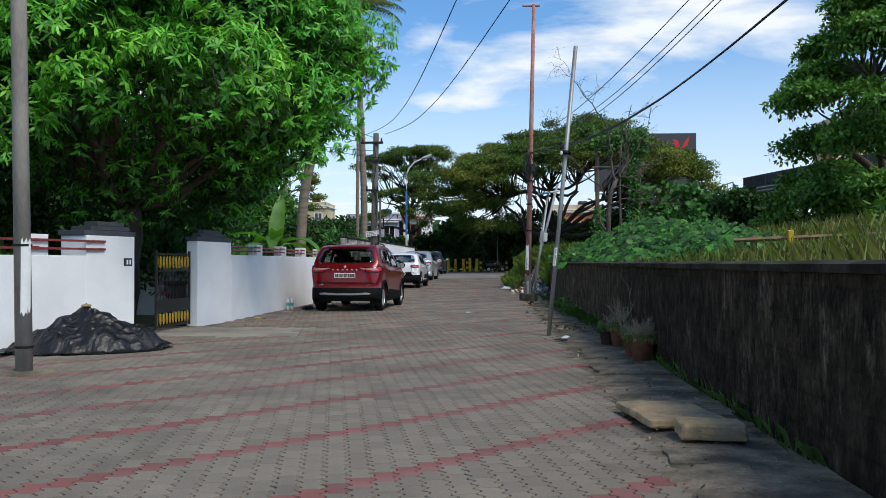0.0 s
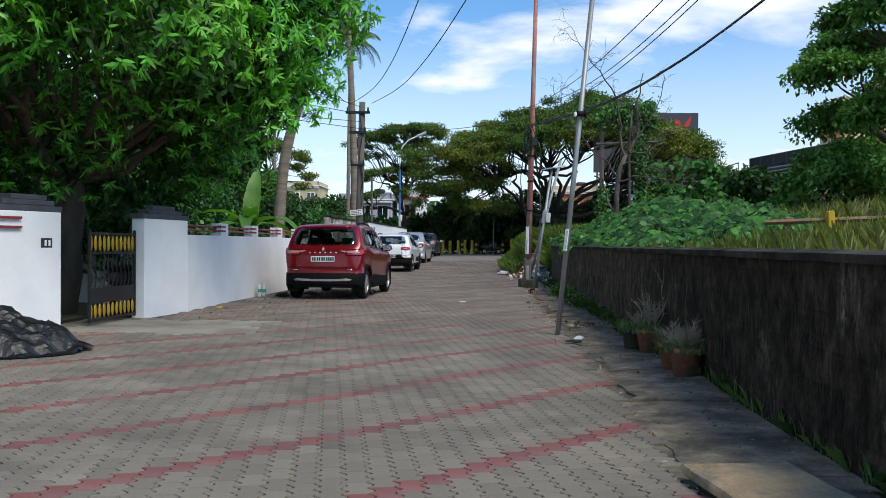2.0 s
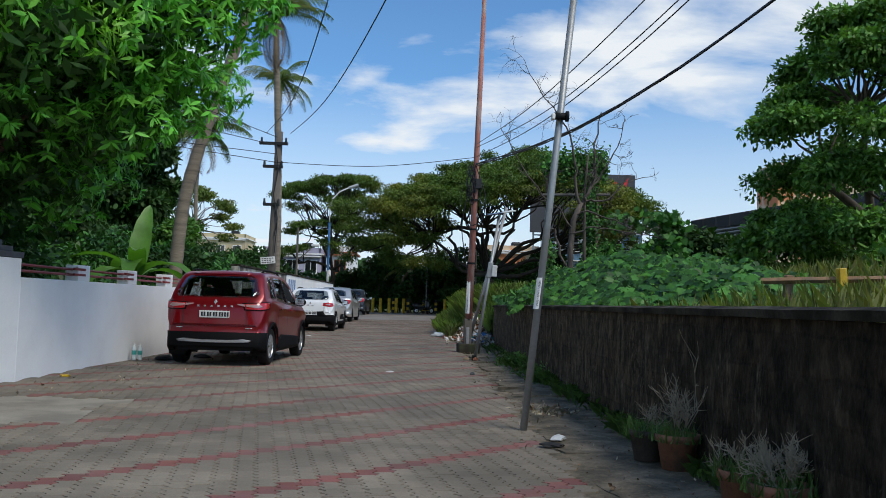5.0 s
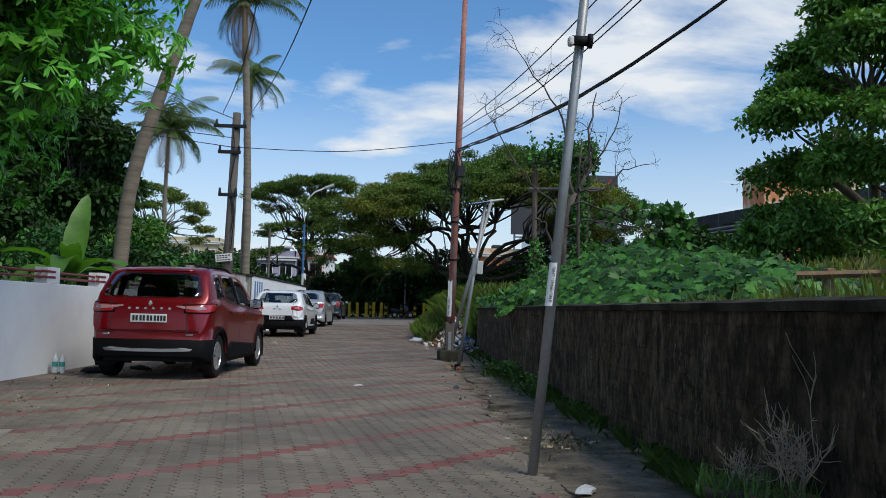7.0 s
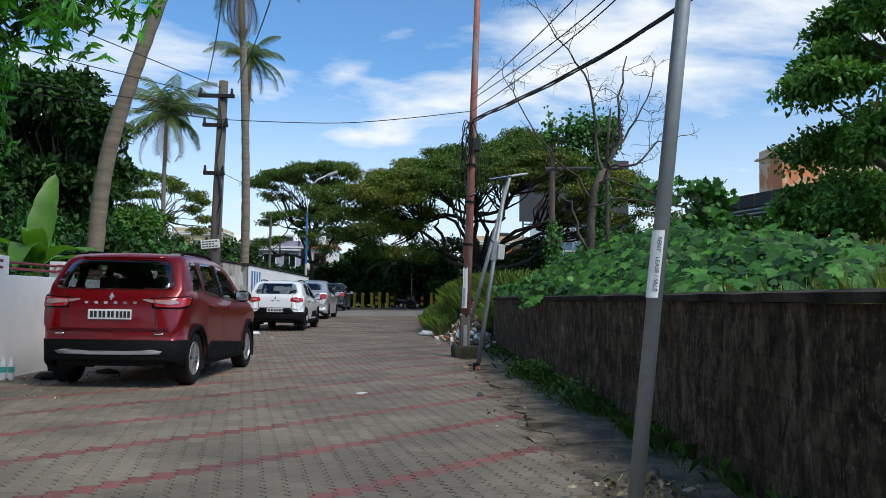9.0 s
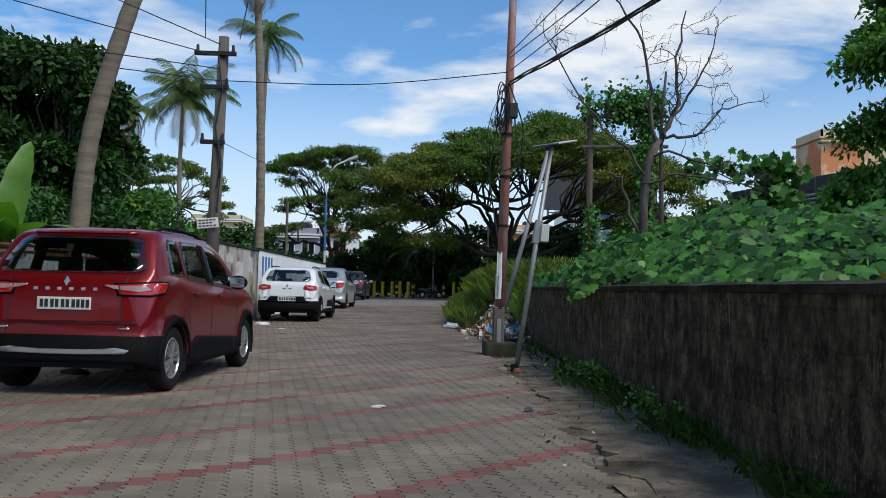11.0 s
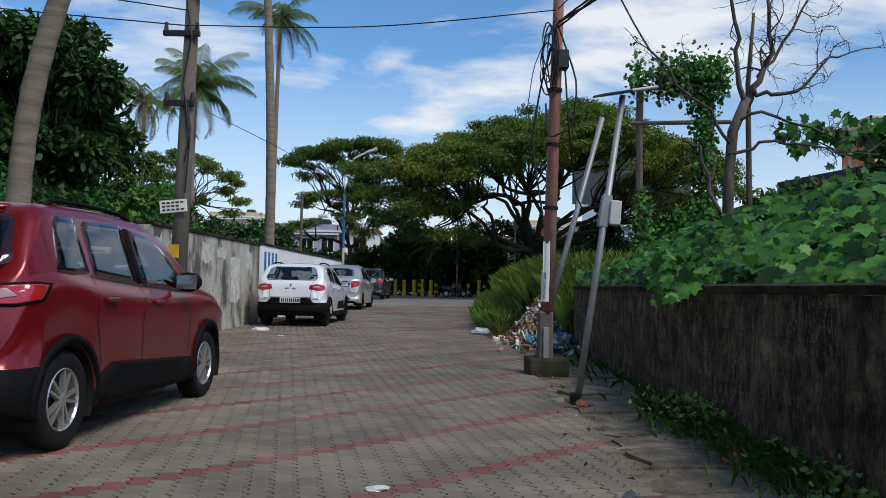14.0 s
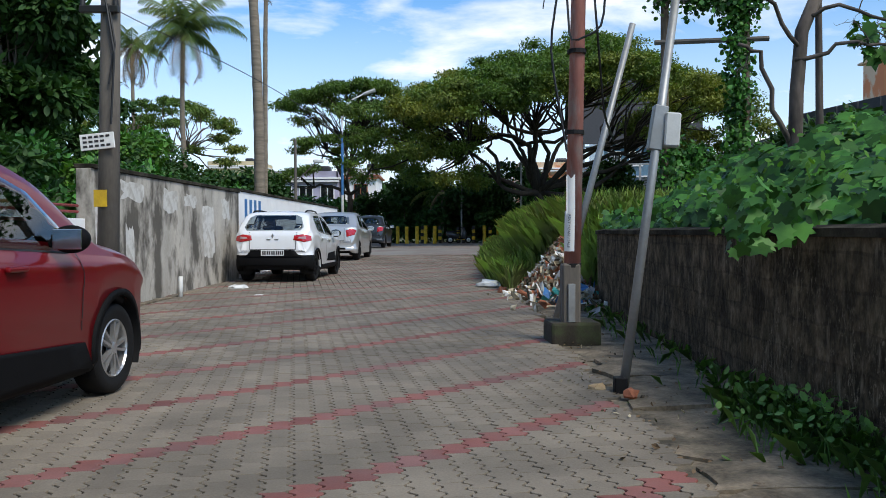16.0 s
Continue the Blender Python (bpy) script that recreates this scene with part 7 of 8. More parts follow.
# dark clump past the bollards and greenery by the bank
for (x, yy, h, w, n, mt, lab) in ((-0.4, 78, 4.6, 3.6, 12000, "leaf_dark", "dark bushy tree past the bollards"), (3.8, 79, 4.0, 3.0, 9000, "leaf_dark", "dark shrubby tree past the bollards"), (-4.2, 80, 3.6, 2.2, 6000, "leaf_dark", "small dark tree past the parked cars"), (7.2, 82, 5.0, 3.2, 9000, "leaf_dark", "dark leafy tree behind the rain tree"), (5.2, 76, 5.2, 3.4, 12000, "leaf_dark", "dark thicket under the rain tree"), (10.5, 69, 4.6, 3.0, 11000, "leaf_dark", "dark thicket beside the rain tree"), (11.5, 80, 4.6, 3.2, 8000, "leaf_dark", "dark thicket below the hoarding"), (-8.5, 84, 3.4, 2.4, 6000, "leaf_vine", "green shrubbery by the far houses"), (8.0, 72, 3.4, 2.6, 7000, "leaf_vine", "green shrub at the foot of the rain tree"), (13.5, 60, 4.4, 3.2, 8000, "leaf_vine", "leafy green tree beyond the lot"), (18.0, 52, 3.6, 3.4, 8000, "leaf_vine", "green thicket below the flyover"), (24.0, 46, 4.2, 4.0, 8000, "leaf_dark", "dark thicket below the flyover"), (21.0, 38, 3.4, 3.6, 7000, "leaf_dark", "scrubby thicket beside the almond tree"), (14.2, 46, 4.8, 2.6, 8000, "leaf_dark", "dense shrub in front of the flyover"), (15.6, 39.5, 5.0, 2.8, 9000, "leaf_almond", "leafy thicket in front of the flyover"), (16.5, 29.5, 3.8, 2.6, 7000, "leaf_almond", "leafy thicket under the almond tree"), (-19.0, 72, 6.0, 4.2, 9000, "leaf_dark", "dark tree behind the coconut palms"), (-27.0, 84, 8.0, 5.0, 9000, "leaf_dark", "dark tree at the back of the gardens"), (-12.5, 70, 4.2, 3.0, 7000, "leaf_vine", "green tree behind the weathered wall"), (-17.5, 60, 9.0, 3.4, 14000, "leaf_dark", "tall dark tree behind the weathered wall"), (-13.0, 55, 5.4, 2.6, 9000, "leaf_almond", "leafy green tree behind the weathered wall"), (-10.5, 64, 4.0, 2.6, 7000, "leaf_dark", "dark shrubby tree by the far houses")):
    cl = dome_clumps(G, 26, (0, 0, h * 0.5), (w, w * 0.8, h * 0.5), w * 0.3, 0.8, -0.9, 0.15)
    tree("shrub", (x, yy, 0.3), cl, n, 0.30, 0.17, "oval", mt, 0.12, (0, 0, h * 0.25), lab, G, 8)
# hedge of shrubs behind the walls
for k, (x, yy, h, w) in enumerate(((-6.4, 20.5, 1.9, 1.0), (-6.3, 22.8, 2.0, 1.1), (-7.5, 25.5, 2.3, 1.4), (-6.0, 29.5, 2.4, 1.2), (-6.4, 33.0, 2.9, 1.4), (-6.2, 36.5, 2.8, 1.4), (-7.0, 41, 3.0, 1.8), (-6.2, 46, 2.7, 1.5), (-9.5, 33, 3.2, 2.0), (-10.5, 52, 3.6, 2.4), (-7.5, 12.6, 1.9, 0.9), (-8.2, 10.5, 2.1, 1.0), (-8.6, 15.5, 2.2, 1.2), (-9.6, 18.4, 2.0, 1.0))):
    cl = dome_clumps(G, 14, (0, 0, h * 0.55), (w, w, h * 0.45), w * 0.34, 0.85, -0.9, 0.1)
    tree("shrub", (x, yy, 0), cl, 2600, 0.17, 0.09, "oval", "leaf_vine" if k % 3 else "leaf_dark", 0.04, (0, 0, h * 0.3), "leafy green garden shrub behind the boundary wall", G, 5)


# coconut palms
def palm(base, way, crown_r, fronds, r0, label, g, skirt=6):
    t = thing("coconut_palm", base, 0, label, "palm tree")
    m = Mesh()
    pts = [Vector(q) for q in way]
    fine, rad = [], []
    n = 40
    for i in range(n + 1):
        s = i / n * (len(pts) - 1)
        k = min(int(s), len(pts) - 2)
        f = s - k
        p0, p1, p2, p3 = pts[max(k - 1, 0)], pts[k], pts[k + 1], pts[min(k + 2, len(pts) - 1)]
        q = 0.5 * ((2 * p1) + (p2 - p0) * f + (2 * p0 - 5 * p1 + 4 * p2 - p3) * f * f + (3 * p1 - p0 - 3 * p2 + p3) * f ** 3)
        fine.append(q); rad.append(r0 * (1.0 - 0.35 * i / n) * (1.05 if i % 2 else 0.98) * (1.25 if i == 0 else 1))
    m.tube(fine, rad, 10)
    m.make("trunk", M["palm_bark"], t, "ringed grey trunk", True)
    top = fine[-1]
    for k in range(fronds + skirt):
        az = 2.4 * k + g.uniform(-0.3, 0.3)
        el = g.uniform(-0.25, 1.35) if k < fronds else g.uniform(-1.2, -0.5)
        L = crown_r * g.uniform(0.85, 1.15)
        d = Vector((math.cos(az), math.sin(az), 0))
        ps = []
        p, e = Vector(top), el
        step = L / 14
        for i in range(15):
            ps.append(Vector(p))
            p = p + (d * math.cos(e) + Vector((0, 0, math.sin(e)))) * step
            e -= 0.05 + 0.0085 * i
        mm = Mesh()
        mm.tube(ps, [0.035 * (1 - i / 16) + 0.004 for i in range(15)], 5)
        side = d.cross(Vector((0, 0, 1)))
        for i in range(2, 29):
            u = i / 29 * 14
            a = ps[int(u)].lerp(ps[min(int(u) + 1, 14)], u - int(u))
            ln = crown_r * 0.24 * math.sin(math.pi * min(0.15 + 0.85 * i / 30, 0.97)) ** 0.6
            tang = (ps[min(int(u) + 1, 14)] - ps[int(u)]).normalized()
            for s in (1, -1):
                w = (side * s * 0.75 + tang * 0.5 + Vector((0, 0, -0.55 - 0.3 * g.random()))).normalized() * ln
                b = tang * 0.03 * crown_r / 3
                mm.add([tuple(a - b), tuple(a + b), tuple(a + w * 0.6 + b * 0.7 + Vector((0, 0, 0.02))), tuple(a + w + Vector((0, 0, -0.1 * ln))), tuple(a + w * 0.6 - b * 0.7)], [(0, 1, 2, 3, 4)])
        mm.make("frond", M["leaf_palm"] if k < fronds else M["dry_frond"], t)
    for k in range(6):
        bm = bmesh.new()
        bmesh.ops.create_icosphere(bm, subdivisions=2, radius=0.13)
        c = part("coconut", bm, M["mango_fruit"], t, smooth=True)
        c.matrix_basis = Matrix.Translation(top + Vector((0.2 * math.cos(k * 1.1), 0.2 * math.sin(k * 1.1), -0.22)))
    return t


M["dry_frond"] = material("dry_palm_frond", (0.16, 0.11, 0.06), 0.8, vary=0.3, scale=2, fine=20, bump=0, island=0.3)
palm((-4.98, 26.5, 0), [(0, 0, -0.2), (0.04, 0, 2.1), (0.20, 0, 3.7), (0.62, 0, 5.3), (1.12, 0, 6.9), (1.85, 0, 9.4), (2.6, 0, 12.4)], 3.0, 14, 0.165, "coconut palm with a thick leaning trunk behind the wall", G)
palm((-6.33, 50.0, 0), [(0, 0, -0.2), (0.05, 0, 4), (-0.05, 0, 8), (-0.25, 0, 12), (-0.5, 0, 16.2)], 3.1, 17, 0.22, "tall straight coconut palm by the weathered wall", G, 9)
palm((-8.2, 60.0, 0), [(0, 0, -0.2), (0.05, 0, 6), (0.1, 0, 11), (0.2, 0, 15.2)], 2.7, 14, 0.14, "slender coconut palm behind the taller one", G, 3)
palm((-16.8, 75.0, 0), [(0, 0, -0.2), (0.1, 0, 4), (-0.1, 0, 9), (0.0, 0, 14.9)], 4.3, 26, 0.2, "coconut palm with a full drooping crown", G, 6)
palm((-25.8, 90.0, 0), [(0, 0, -0.2), (0.2, 0, 6), (0.1, 0, 11), (0.0, 0, 17.2)], 3.6, 13, 0.2, "shaggy coconut palm with a skirt of dry fronds", G, 14)
palm((0.6, 76.0, 0.4), [(0, 0, -0.2), (0.1, 0, 1.5), (0.1, 0, 3.6)], 2.4, 11, 0.14, "young palm with yellowing fronds", G, 3)

# banana plant
banana = thing("banana_plant", (-5.35, 24.9, 0), 0, "banana plant with broad torn leaves behind the wall", "plant")
m = Mesh(); m.tube([(0, 0, -0.1), (0.02, 0, 0.8), (0, 0, 1.7)], [0.12, 0.10, 0.07], 10); m.make("stem", M["banana"], banana, "", True)
for k, (az, el, L, w, bend) in enumerate(((80, 84, 1.75, 0.42, 0.02), (200, 55, 1.7, 0.42, 0.10), (-20, 45, 1.7, 0.44, 0.11), (130, 50, 1.6, 0.4, 0.10), (-80, 50, 1.7, 0.42, 0.12), (40, 38, 1.5, 0.4, 0.12), (235, 35, 1.6, 0.42, 0.12), (285, 62, 1.5, 0.36, 0.09))):
    d = Vector((math.cos(radians(az)), math.sin(radians(az)), 0))
    s = d.cross(Vector((0, 0, 1)))
    if el > 80:
        s = Vector((1, 0.25, 0)).normalized()
    p, e = Vector((0, 0, 1.5)), radians(el)
    vs = []
    n = 16
    for i in range(n + 1):
        t = i / n
        ww = 0.52 * w * (0.07 if t < 0.12 else math.sin(math.pi * (0.12 + 0.88 * (t - 0.12) / 0.88) ** 0.8) ** 0.55 + 0.02)
        nn = (d * -math.sin(e) + Vector((0, 0, math.cos(e))))
        rip = 0.03 * noise.noise(Vector((k * 3.1, t * 9, 0)))
        vs += [tuple(p + s * ww + nn * (ww * 0.28 + rip)), tuple(p), tuple(p - s * ww + nn * (ww * 0.28 - rip))]
        p = p + (d * math.cos(e) + Vector((0, 0, math.sin(e)))) * (L / n)
        e -= bend
    fs = []
    for i in range(n):
        for c in (0, 1):
            fs.append((3 * i + c, 3 * i + c + 1, 3 * i + 4 + c, 3 * i + 3 + c))
    raw("leaf", vs, fs, M["banana"], banana, "", True)


# creeper heap behind the black wall
def heap(x, y):
    """Height of the creeper-covered mound."""
    a = max(0.0, 1 - ((y - 25.6) / 7.2) ** 2) ** 0.5 if abs(y - 25.6) < 7.2 else 0.0
    b = float(np.interp(x, [2.75, 3.2, 4.2, 5.6, 7.5, 9.5, 11], [0.9, 1.2, 1.75, 2.25, 2.0, 1.3, 0.5]))
    return 0.35 + (b - 0.35) * a + (0.34 * noise.noise(Vector((x * 0.9, y * 0.8, 1.0))) + 0.22 * noise.noise(Vector((x * 2.3, y * 2.1, 5.0)))) * a


heap_ob = thing("creeper_mound", (0, 0, 0), 0, "mound of large-leaved green creeper behind the wall", "creeper", kind="stuff")
n = 13500
my = G.uniform(18.6, 31.4, n)
xy = np.column_stack([wall_x(my) + 0.26 + 6.9 * G.random(n) ** 1.6, my])
hz = np.array([heap(a, b) for a, b in xy])
gx_ = np.array([heap(a + 0.15, b) - heap(a - 0.15, b) for a, b in xy]) / 0.3
gy_ = np.array([heap(a, b + 0.15) - heap(a, b - 0.15) for a, b in xy]) / 0.3
keep = (hz > 0.75)
p = np.column_stack([xy, hz + G.uniform(-0.22, 0.16, n)])[keep]
nrm = unit(np.column_stack([-gx_, -gy_, np.ones(n)]))[keep]
face = unit(nrm * 0.9 + np.array([-0.35, -0.55, 0.45]) + G.normal(size=p.shape) * 0.33)
way = unit(np.array([-0.45, -0.7, -0.35]) + G.normal(size=p.shape) * 0.5)
way = unit(way - face * np.sum(way * face, axis=1)[:, None])
ln = G.uniform(0.08, 0.21, len(p))
leaf_mesh("leaves", p, way, face, ln, ln * 1.05, "palmate", M["leaf_vine"], heap_ob, "", 0.22)
small = G.random(len(p)) < 0.16
sp = p[small] + G.normal(size=(small.sum(), 3)) * 0.08 + np.array([0, 0, 0.1])
ln = G.uniform(0.05, 0.10, len(sp))
leaf_mesh("young_leaves", sp, G.normal(size=sp.shape) + np.array([-0.3, -0.4, 0.2]), G.normal(size=sp.shape) * 0.6 + np.array([-0.3, -0.5, 0.7]), ln, ln * 0.6, "oval", M["leaf_young"], heap_ob, "pale young leaves", 0.3)
# Added sheet below the leaves, its dark colour painting shade into their gaps.
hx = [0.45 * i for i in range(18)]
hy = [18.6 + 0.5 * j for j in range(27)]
raw("mound", [(wall_x(b) + 0.24 + a, b, heap(wall_x(b) + 0.24 + a, b) - 0.42) for b in hy for a in hx], [(j * 18 + i, j * 18 + i + 1, (j + 1) * 18 + i + 1, (j + 1) * 18 + i) for j in range(26) for i in range(17)], M["mound_shade"], heap_ob, "dark sheet coloured as the shade between the leaves", True)
# sprays that hang over the wall
n = 200
yy = np.concatenate([G.normal(22.8, 0.55, 120), G.uniform(20.0, 29.0, 80)])
dz = G.random(n) ** 1.8 * 0.34 * np.exp(-((yy - 22.8) / 0.7) ** 2)
p = np.column_stack([np.array([wall_x(v) for v in yy]) - 0.05 - 0.22 * G.random(n) * np.exp(-((yy - 22.8) / 1.0) ** 2), yy, 1.26 - dz + 0.14 * G.random(n)])
ln = G.uniform(0.06, 0.13, n)
leaf_mesh("overhang", p, unit(G.normal(size=p.shape) * 0.5 + np.array([-0.4, -0.4, -0.7])), unit(G.normal(size=p.shape) * 0.4 + np.array([-0.7, -0.7, 0.5])), ln, ln, "palmate", M["leaf_vine"], heap_ob, "", 0.25)


# grasses
def grass(name, spots, h, mat, label, g, lean=0.35, width=0.012):
    n = len(spots)
    a = g.uniform(0, 2 * math.pi, n)
    d = np.column_stack([np.cos(a), np.sin(a), np.zeros(n)])
    s = np.column_stack([-np.sin(a), np.cos(a), np.zeros(n)])
    hh = h * g.uniform(0.5, 1.2, n)
    ln = g.uniform(0.1, 1.0, n) * lean
    w = width * g.uniform(0.7, 1.4, n)
    up = np.array([0, 0, 1.0])
    v = np.empty((n, 5, 3))
    b = np.array(spots)
    mid = b + up * (hh * 0.6)[:, None] + d * (hh * ln * 0.3)[:, None]
    v[:, 0], v[:, 1] = b - s * w[:, None], b + s * w[:, None]
    v[:, 2], v[:, 4] = mid + s * (w * 0.8)[:, None], mid - s * (w * 0.8)[:, None]
    v[:, 3] = b + up * hh[:, None] * (1 - 0.25 * ln)[:, None] + d * (hh * ln)[:, None]
    me = bpy.data.meshes.new(name)
    me.vertices.add(n * 5); me.vertices.foreach_set("co", v.reshape(-1))
    me.loops.add(n * 5); me.loops.foreach_set("vertex_index", np.arange(n * 5, dtype=np.int32))
    me.polygons.add(n); me.polygons.foreach_set("loop_start", (np.arange(n) * 5).astype(np.int32))
    me.update(calc_edges=True)
    return tagged(finish(name, me, mat), label, "grass", kind="stuff")


n = 30000
sx, sy = G.uniform(3.4, 16, n), G.uniform(5, 24, n)
clear = ~((sy > 17.5) & (sx < 8.5))
sx, sy = sx[clear], sy[clear]
grass("grass", np.column_stack([sx, sy, [ground_z(a, b) for a, b in zip(sx, sy)]]), 1.15, M["grass"], "tall half-dry grass in the vacant lot", G, 0.5, 0.006)
n = 12000
sx, sy = G.uniform(6, 24, n), G.uniform(24, 44, n)
grass("grass", np.column_stack([sx, sy, [ground_z(a, b) for a, b in zip(sx, sy)]]), 1.4, M["grass"], "tall grass at the back of the lot", G, 0.5, 0.010)


def bank(x, y):
    """Grassy bank at the end of the black wall."""
    left = float(np.interp(y, [29, 32, 35.5, 42, 60], [2.1, 1.6, 1.35, 1.7, 3.0]))
    k = min(max((x - left) / 2.2, 0), 1)
    e = min(max((y - 29.5) / 2.5, 0), 1) * min(max((62 - y) / 10, 0), 1)
    return rise(y) - 0.05 + (0.95 * k * k * (3 - 2 * k) + 0.12 * noise.noise(Vector((x, y, 7)))) * e * (1 if k > 0 else 0)


bx = [1.5 + 0.3 * i for i in range(28)]
by = [29.5 + 0.7 * j for j in range(48)]
bank_ob = raw("bank", [(a, b, bank(a, b)) for b in by for a in bx], [(j * 28 + i, j * 28 + i + 1, (j + 1) * 28 + i + 1, (j + 1) * 28 + i) for j in range(47) for i in range(27)], M["soil"], None, "", True)
tagged(bank_ob, "earth bank beside the lane at the wall's end", "bank", kind="structure")
n = 62000
sy = 30.2 + 30 * G.random(n) ** 1.5
sl = np.interp(sy, [29, 32, 35.5, 42, 60], [2.3, 1.9, 1.65, 2.0, 3.3])
sx = sl + 6.0 * G.random(n) ** 1.2
clear = ((sx - 2.5) / 0.6) ** 2 + ((sy - 31.2) / 1.5) ** 2 > 1
sx, sy, sl = sx[clear], sy[clear], sl[clear]
tall = 0.25 + 0.75 * np.clip((sx - sl) / 1.6, 0, 1)
near = G.random(len(sx)) < 0.5
for pick, hh in ((near & (tall < 0.6), 0.36), (~near & (tall < 0.6), 0.5), (tall >= 0.6, 0.85)):
    grass("grass", np.column_stack([sx[pick], sy[pick], [bank(a, b) for a, b in zip(sx[pick], sy[pick])]]), hh, M["bank_grass"], "rank green grass on the bank", G, 0.7, 0.0045)
n = 3000
sy = np.concatenate([G.normal(22.0, 0.5, 900), G.normal(20.2, 0.3, 350), G.normal(18.4, 0.25, 250), G.normal(16.6, 0.3, 200), G.normal(13.3, 0.35, 450), G.normal(11.3, 0.5, 200), G.uniform(5, 29.5, n - 2350)])
sx = np.array([wall_x(v) for v in sy]) - np.abs(G.normal(0, 0.17, n)) * np.clip((sy - 8) / 12, 0.15, 1.2)
M["weed"] = material("weeds", (0.13, 0.26, 0.055), 0.6, vary=0.3, bump=0, island=0.4, trans=0.25)
grass("weeds", np.column_stack([sx, sy, np.full(n, 0.0)]), 0.17, M["weed"], "green weeds along the foot of the black wall", G, 1.2, 0.0028)
p = np.column_stack([wall_x(21.3) - np.abs(G.normal(0, 0.22, 800)), np.concatenate([G.normal(21.9, 0.5, 550), G.normal(19.3, 0.4, 250)]), G.random(800) ** 1.5 * 0.24])
ln = G.uniform(0.025, 0.065, 800)
tagged(leaf_mesh("weeds", p, G.normal(size=p.shape) + np.array([-0.3, 0, 0.3]), G.normal(size=p.shape) + np.array([-0.3, -0.3, 1.2]), ln, ln * 0.55, "oval", M["weed"], None, "", 0.2), "broad-leaved weeds at the wall's foot", "weeds", kind="stuff")

# far woods that close the horizon
for k in range(1):
    n = 36000
    ang = G.uniform(-1.25, 1.25, n)
    dist = G.uniform(135, 175, n)
    px, py = np.sin(ang) * dist, np.cos(ang) * dist + 5
    top = np.array([7.0 + 3.5 * noise.noise(Vector((a * 0.06, b * 0.02, 2))) for a, b in zip(px, py)])
    p = np.column_stack([px, py, top * G.random(n) ** 0.8 + 0.3])
    ln = G.uniform(0.9, 2.0, n)
    far = leaf_mesh("far_woods", p, G.normal(size=p.shape), G.normal(size=p.shape) + np.array([0, -1, 0.6]), ln, ln * 0.7, "kite", M["leaf_dark"], None, "", 0.1)
    tagged(far, "distant belt of dark trees", "woods", kind="stuff")

# bare dead tree
dead = thing("dead_tree", (4.55, 26.5, 0.3), 0, "bare grey dead tree with tangled twigs above the creeper", "tree")
M["dead_wood"] = material("dead_wood", (0.105, 0.085, 0.07), 0.9, vary=0.4, scale=5, fine=25, bump=0.5, stretch=(1, 1, 0.3), other=(0.05, 0.04, 0.033), mask_scale=4)
m, tw = Mesh(), Mesh()


def bough(points, r0, r1, twigs, length):
    """A crooked bough through points, with twigs along its outer part."""
    P = [Vector(q) for q in points]
    fine = []
    for a, b in zip(P, P[1:]):
        fine += [a.lerp(b, t / 3) + Vector(G.normal(size=3)) * 0.025 for t in range(3)]
    fine.append(P[-1])
    rad = [r0 + (r1 - r0) * i / (len(fine) - 1) for i in range(len(fine))]
    m.tube(fine, rad, 8)
    for k in range(twigs):
        i = int(G.integers(len(fine) // 3, len(fine)))
        d = (fine[i] - fine[max(i - 1, 0)]).normalized() if i else Vector((0, 0, 1))
        twig(fine[i], d + Vector(G.normal(size=3)) * 0.8, length * G.uniform(0.6, 1.15), max(rad[i] * 0.4, 0.009), 2)


def twig(a, d, L, r, depth):
    d = Vector(d).normalized()
    n = 5
    pts, p = [Vector(a)], Vector(a)
    for i in range(n):
        d = (d + Vector(G.normal(size=3)) * 0.3 + Vector((0, 0, 0.05 if depth > 1 else -0.08))).normalized()
        p = p + d * L / n
        pts.append(Vector(p))
    tw.tube(pts, [r * (1 - 0.65 * i / n) for i in range(n + 1)], 5)
    if depth > 0:
        for i in range(1, n + 1):
            if G.random() < 0.62:
                twig(pts[i], d + Vector(G.normal(size=3)) * 0.85, L * G.uniform(0.4, 0.65), r * 0.6, depth - 1)


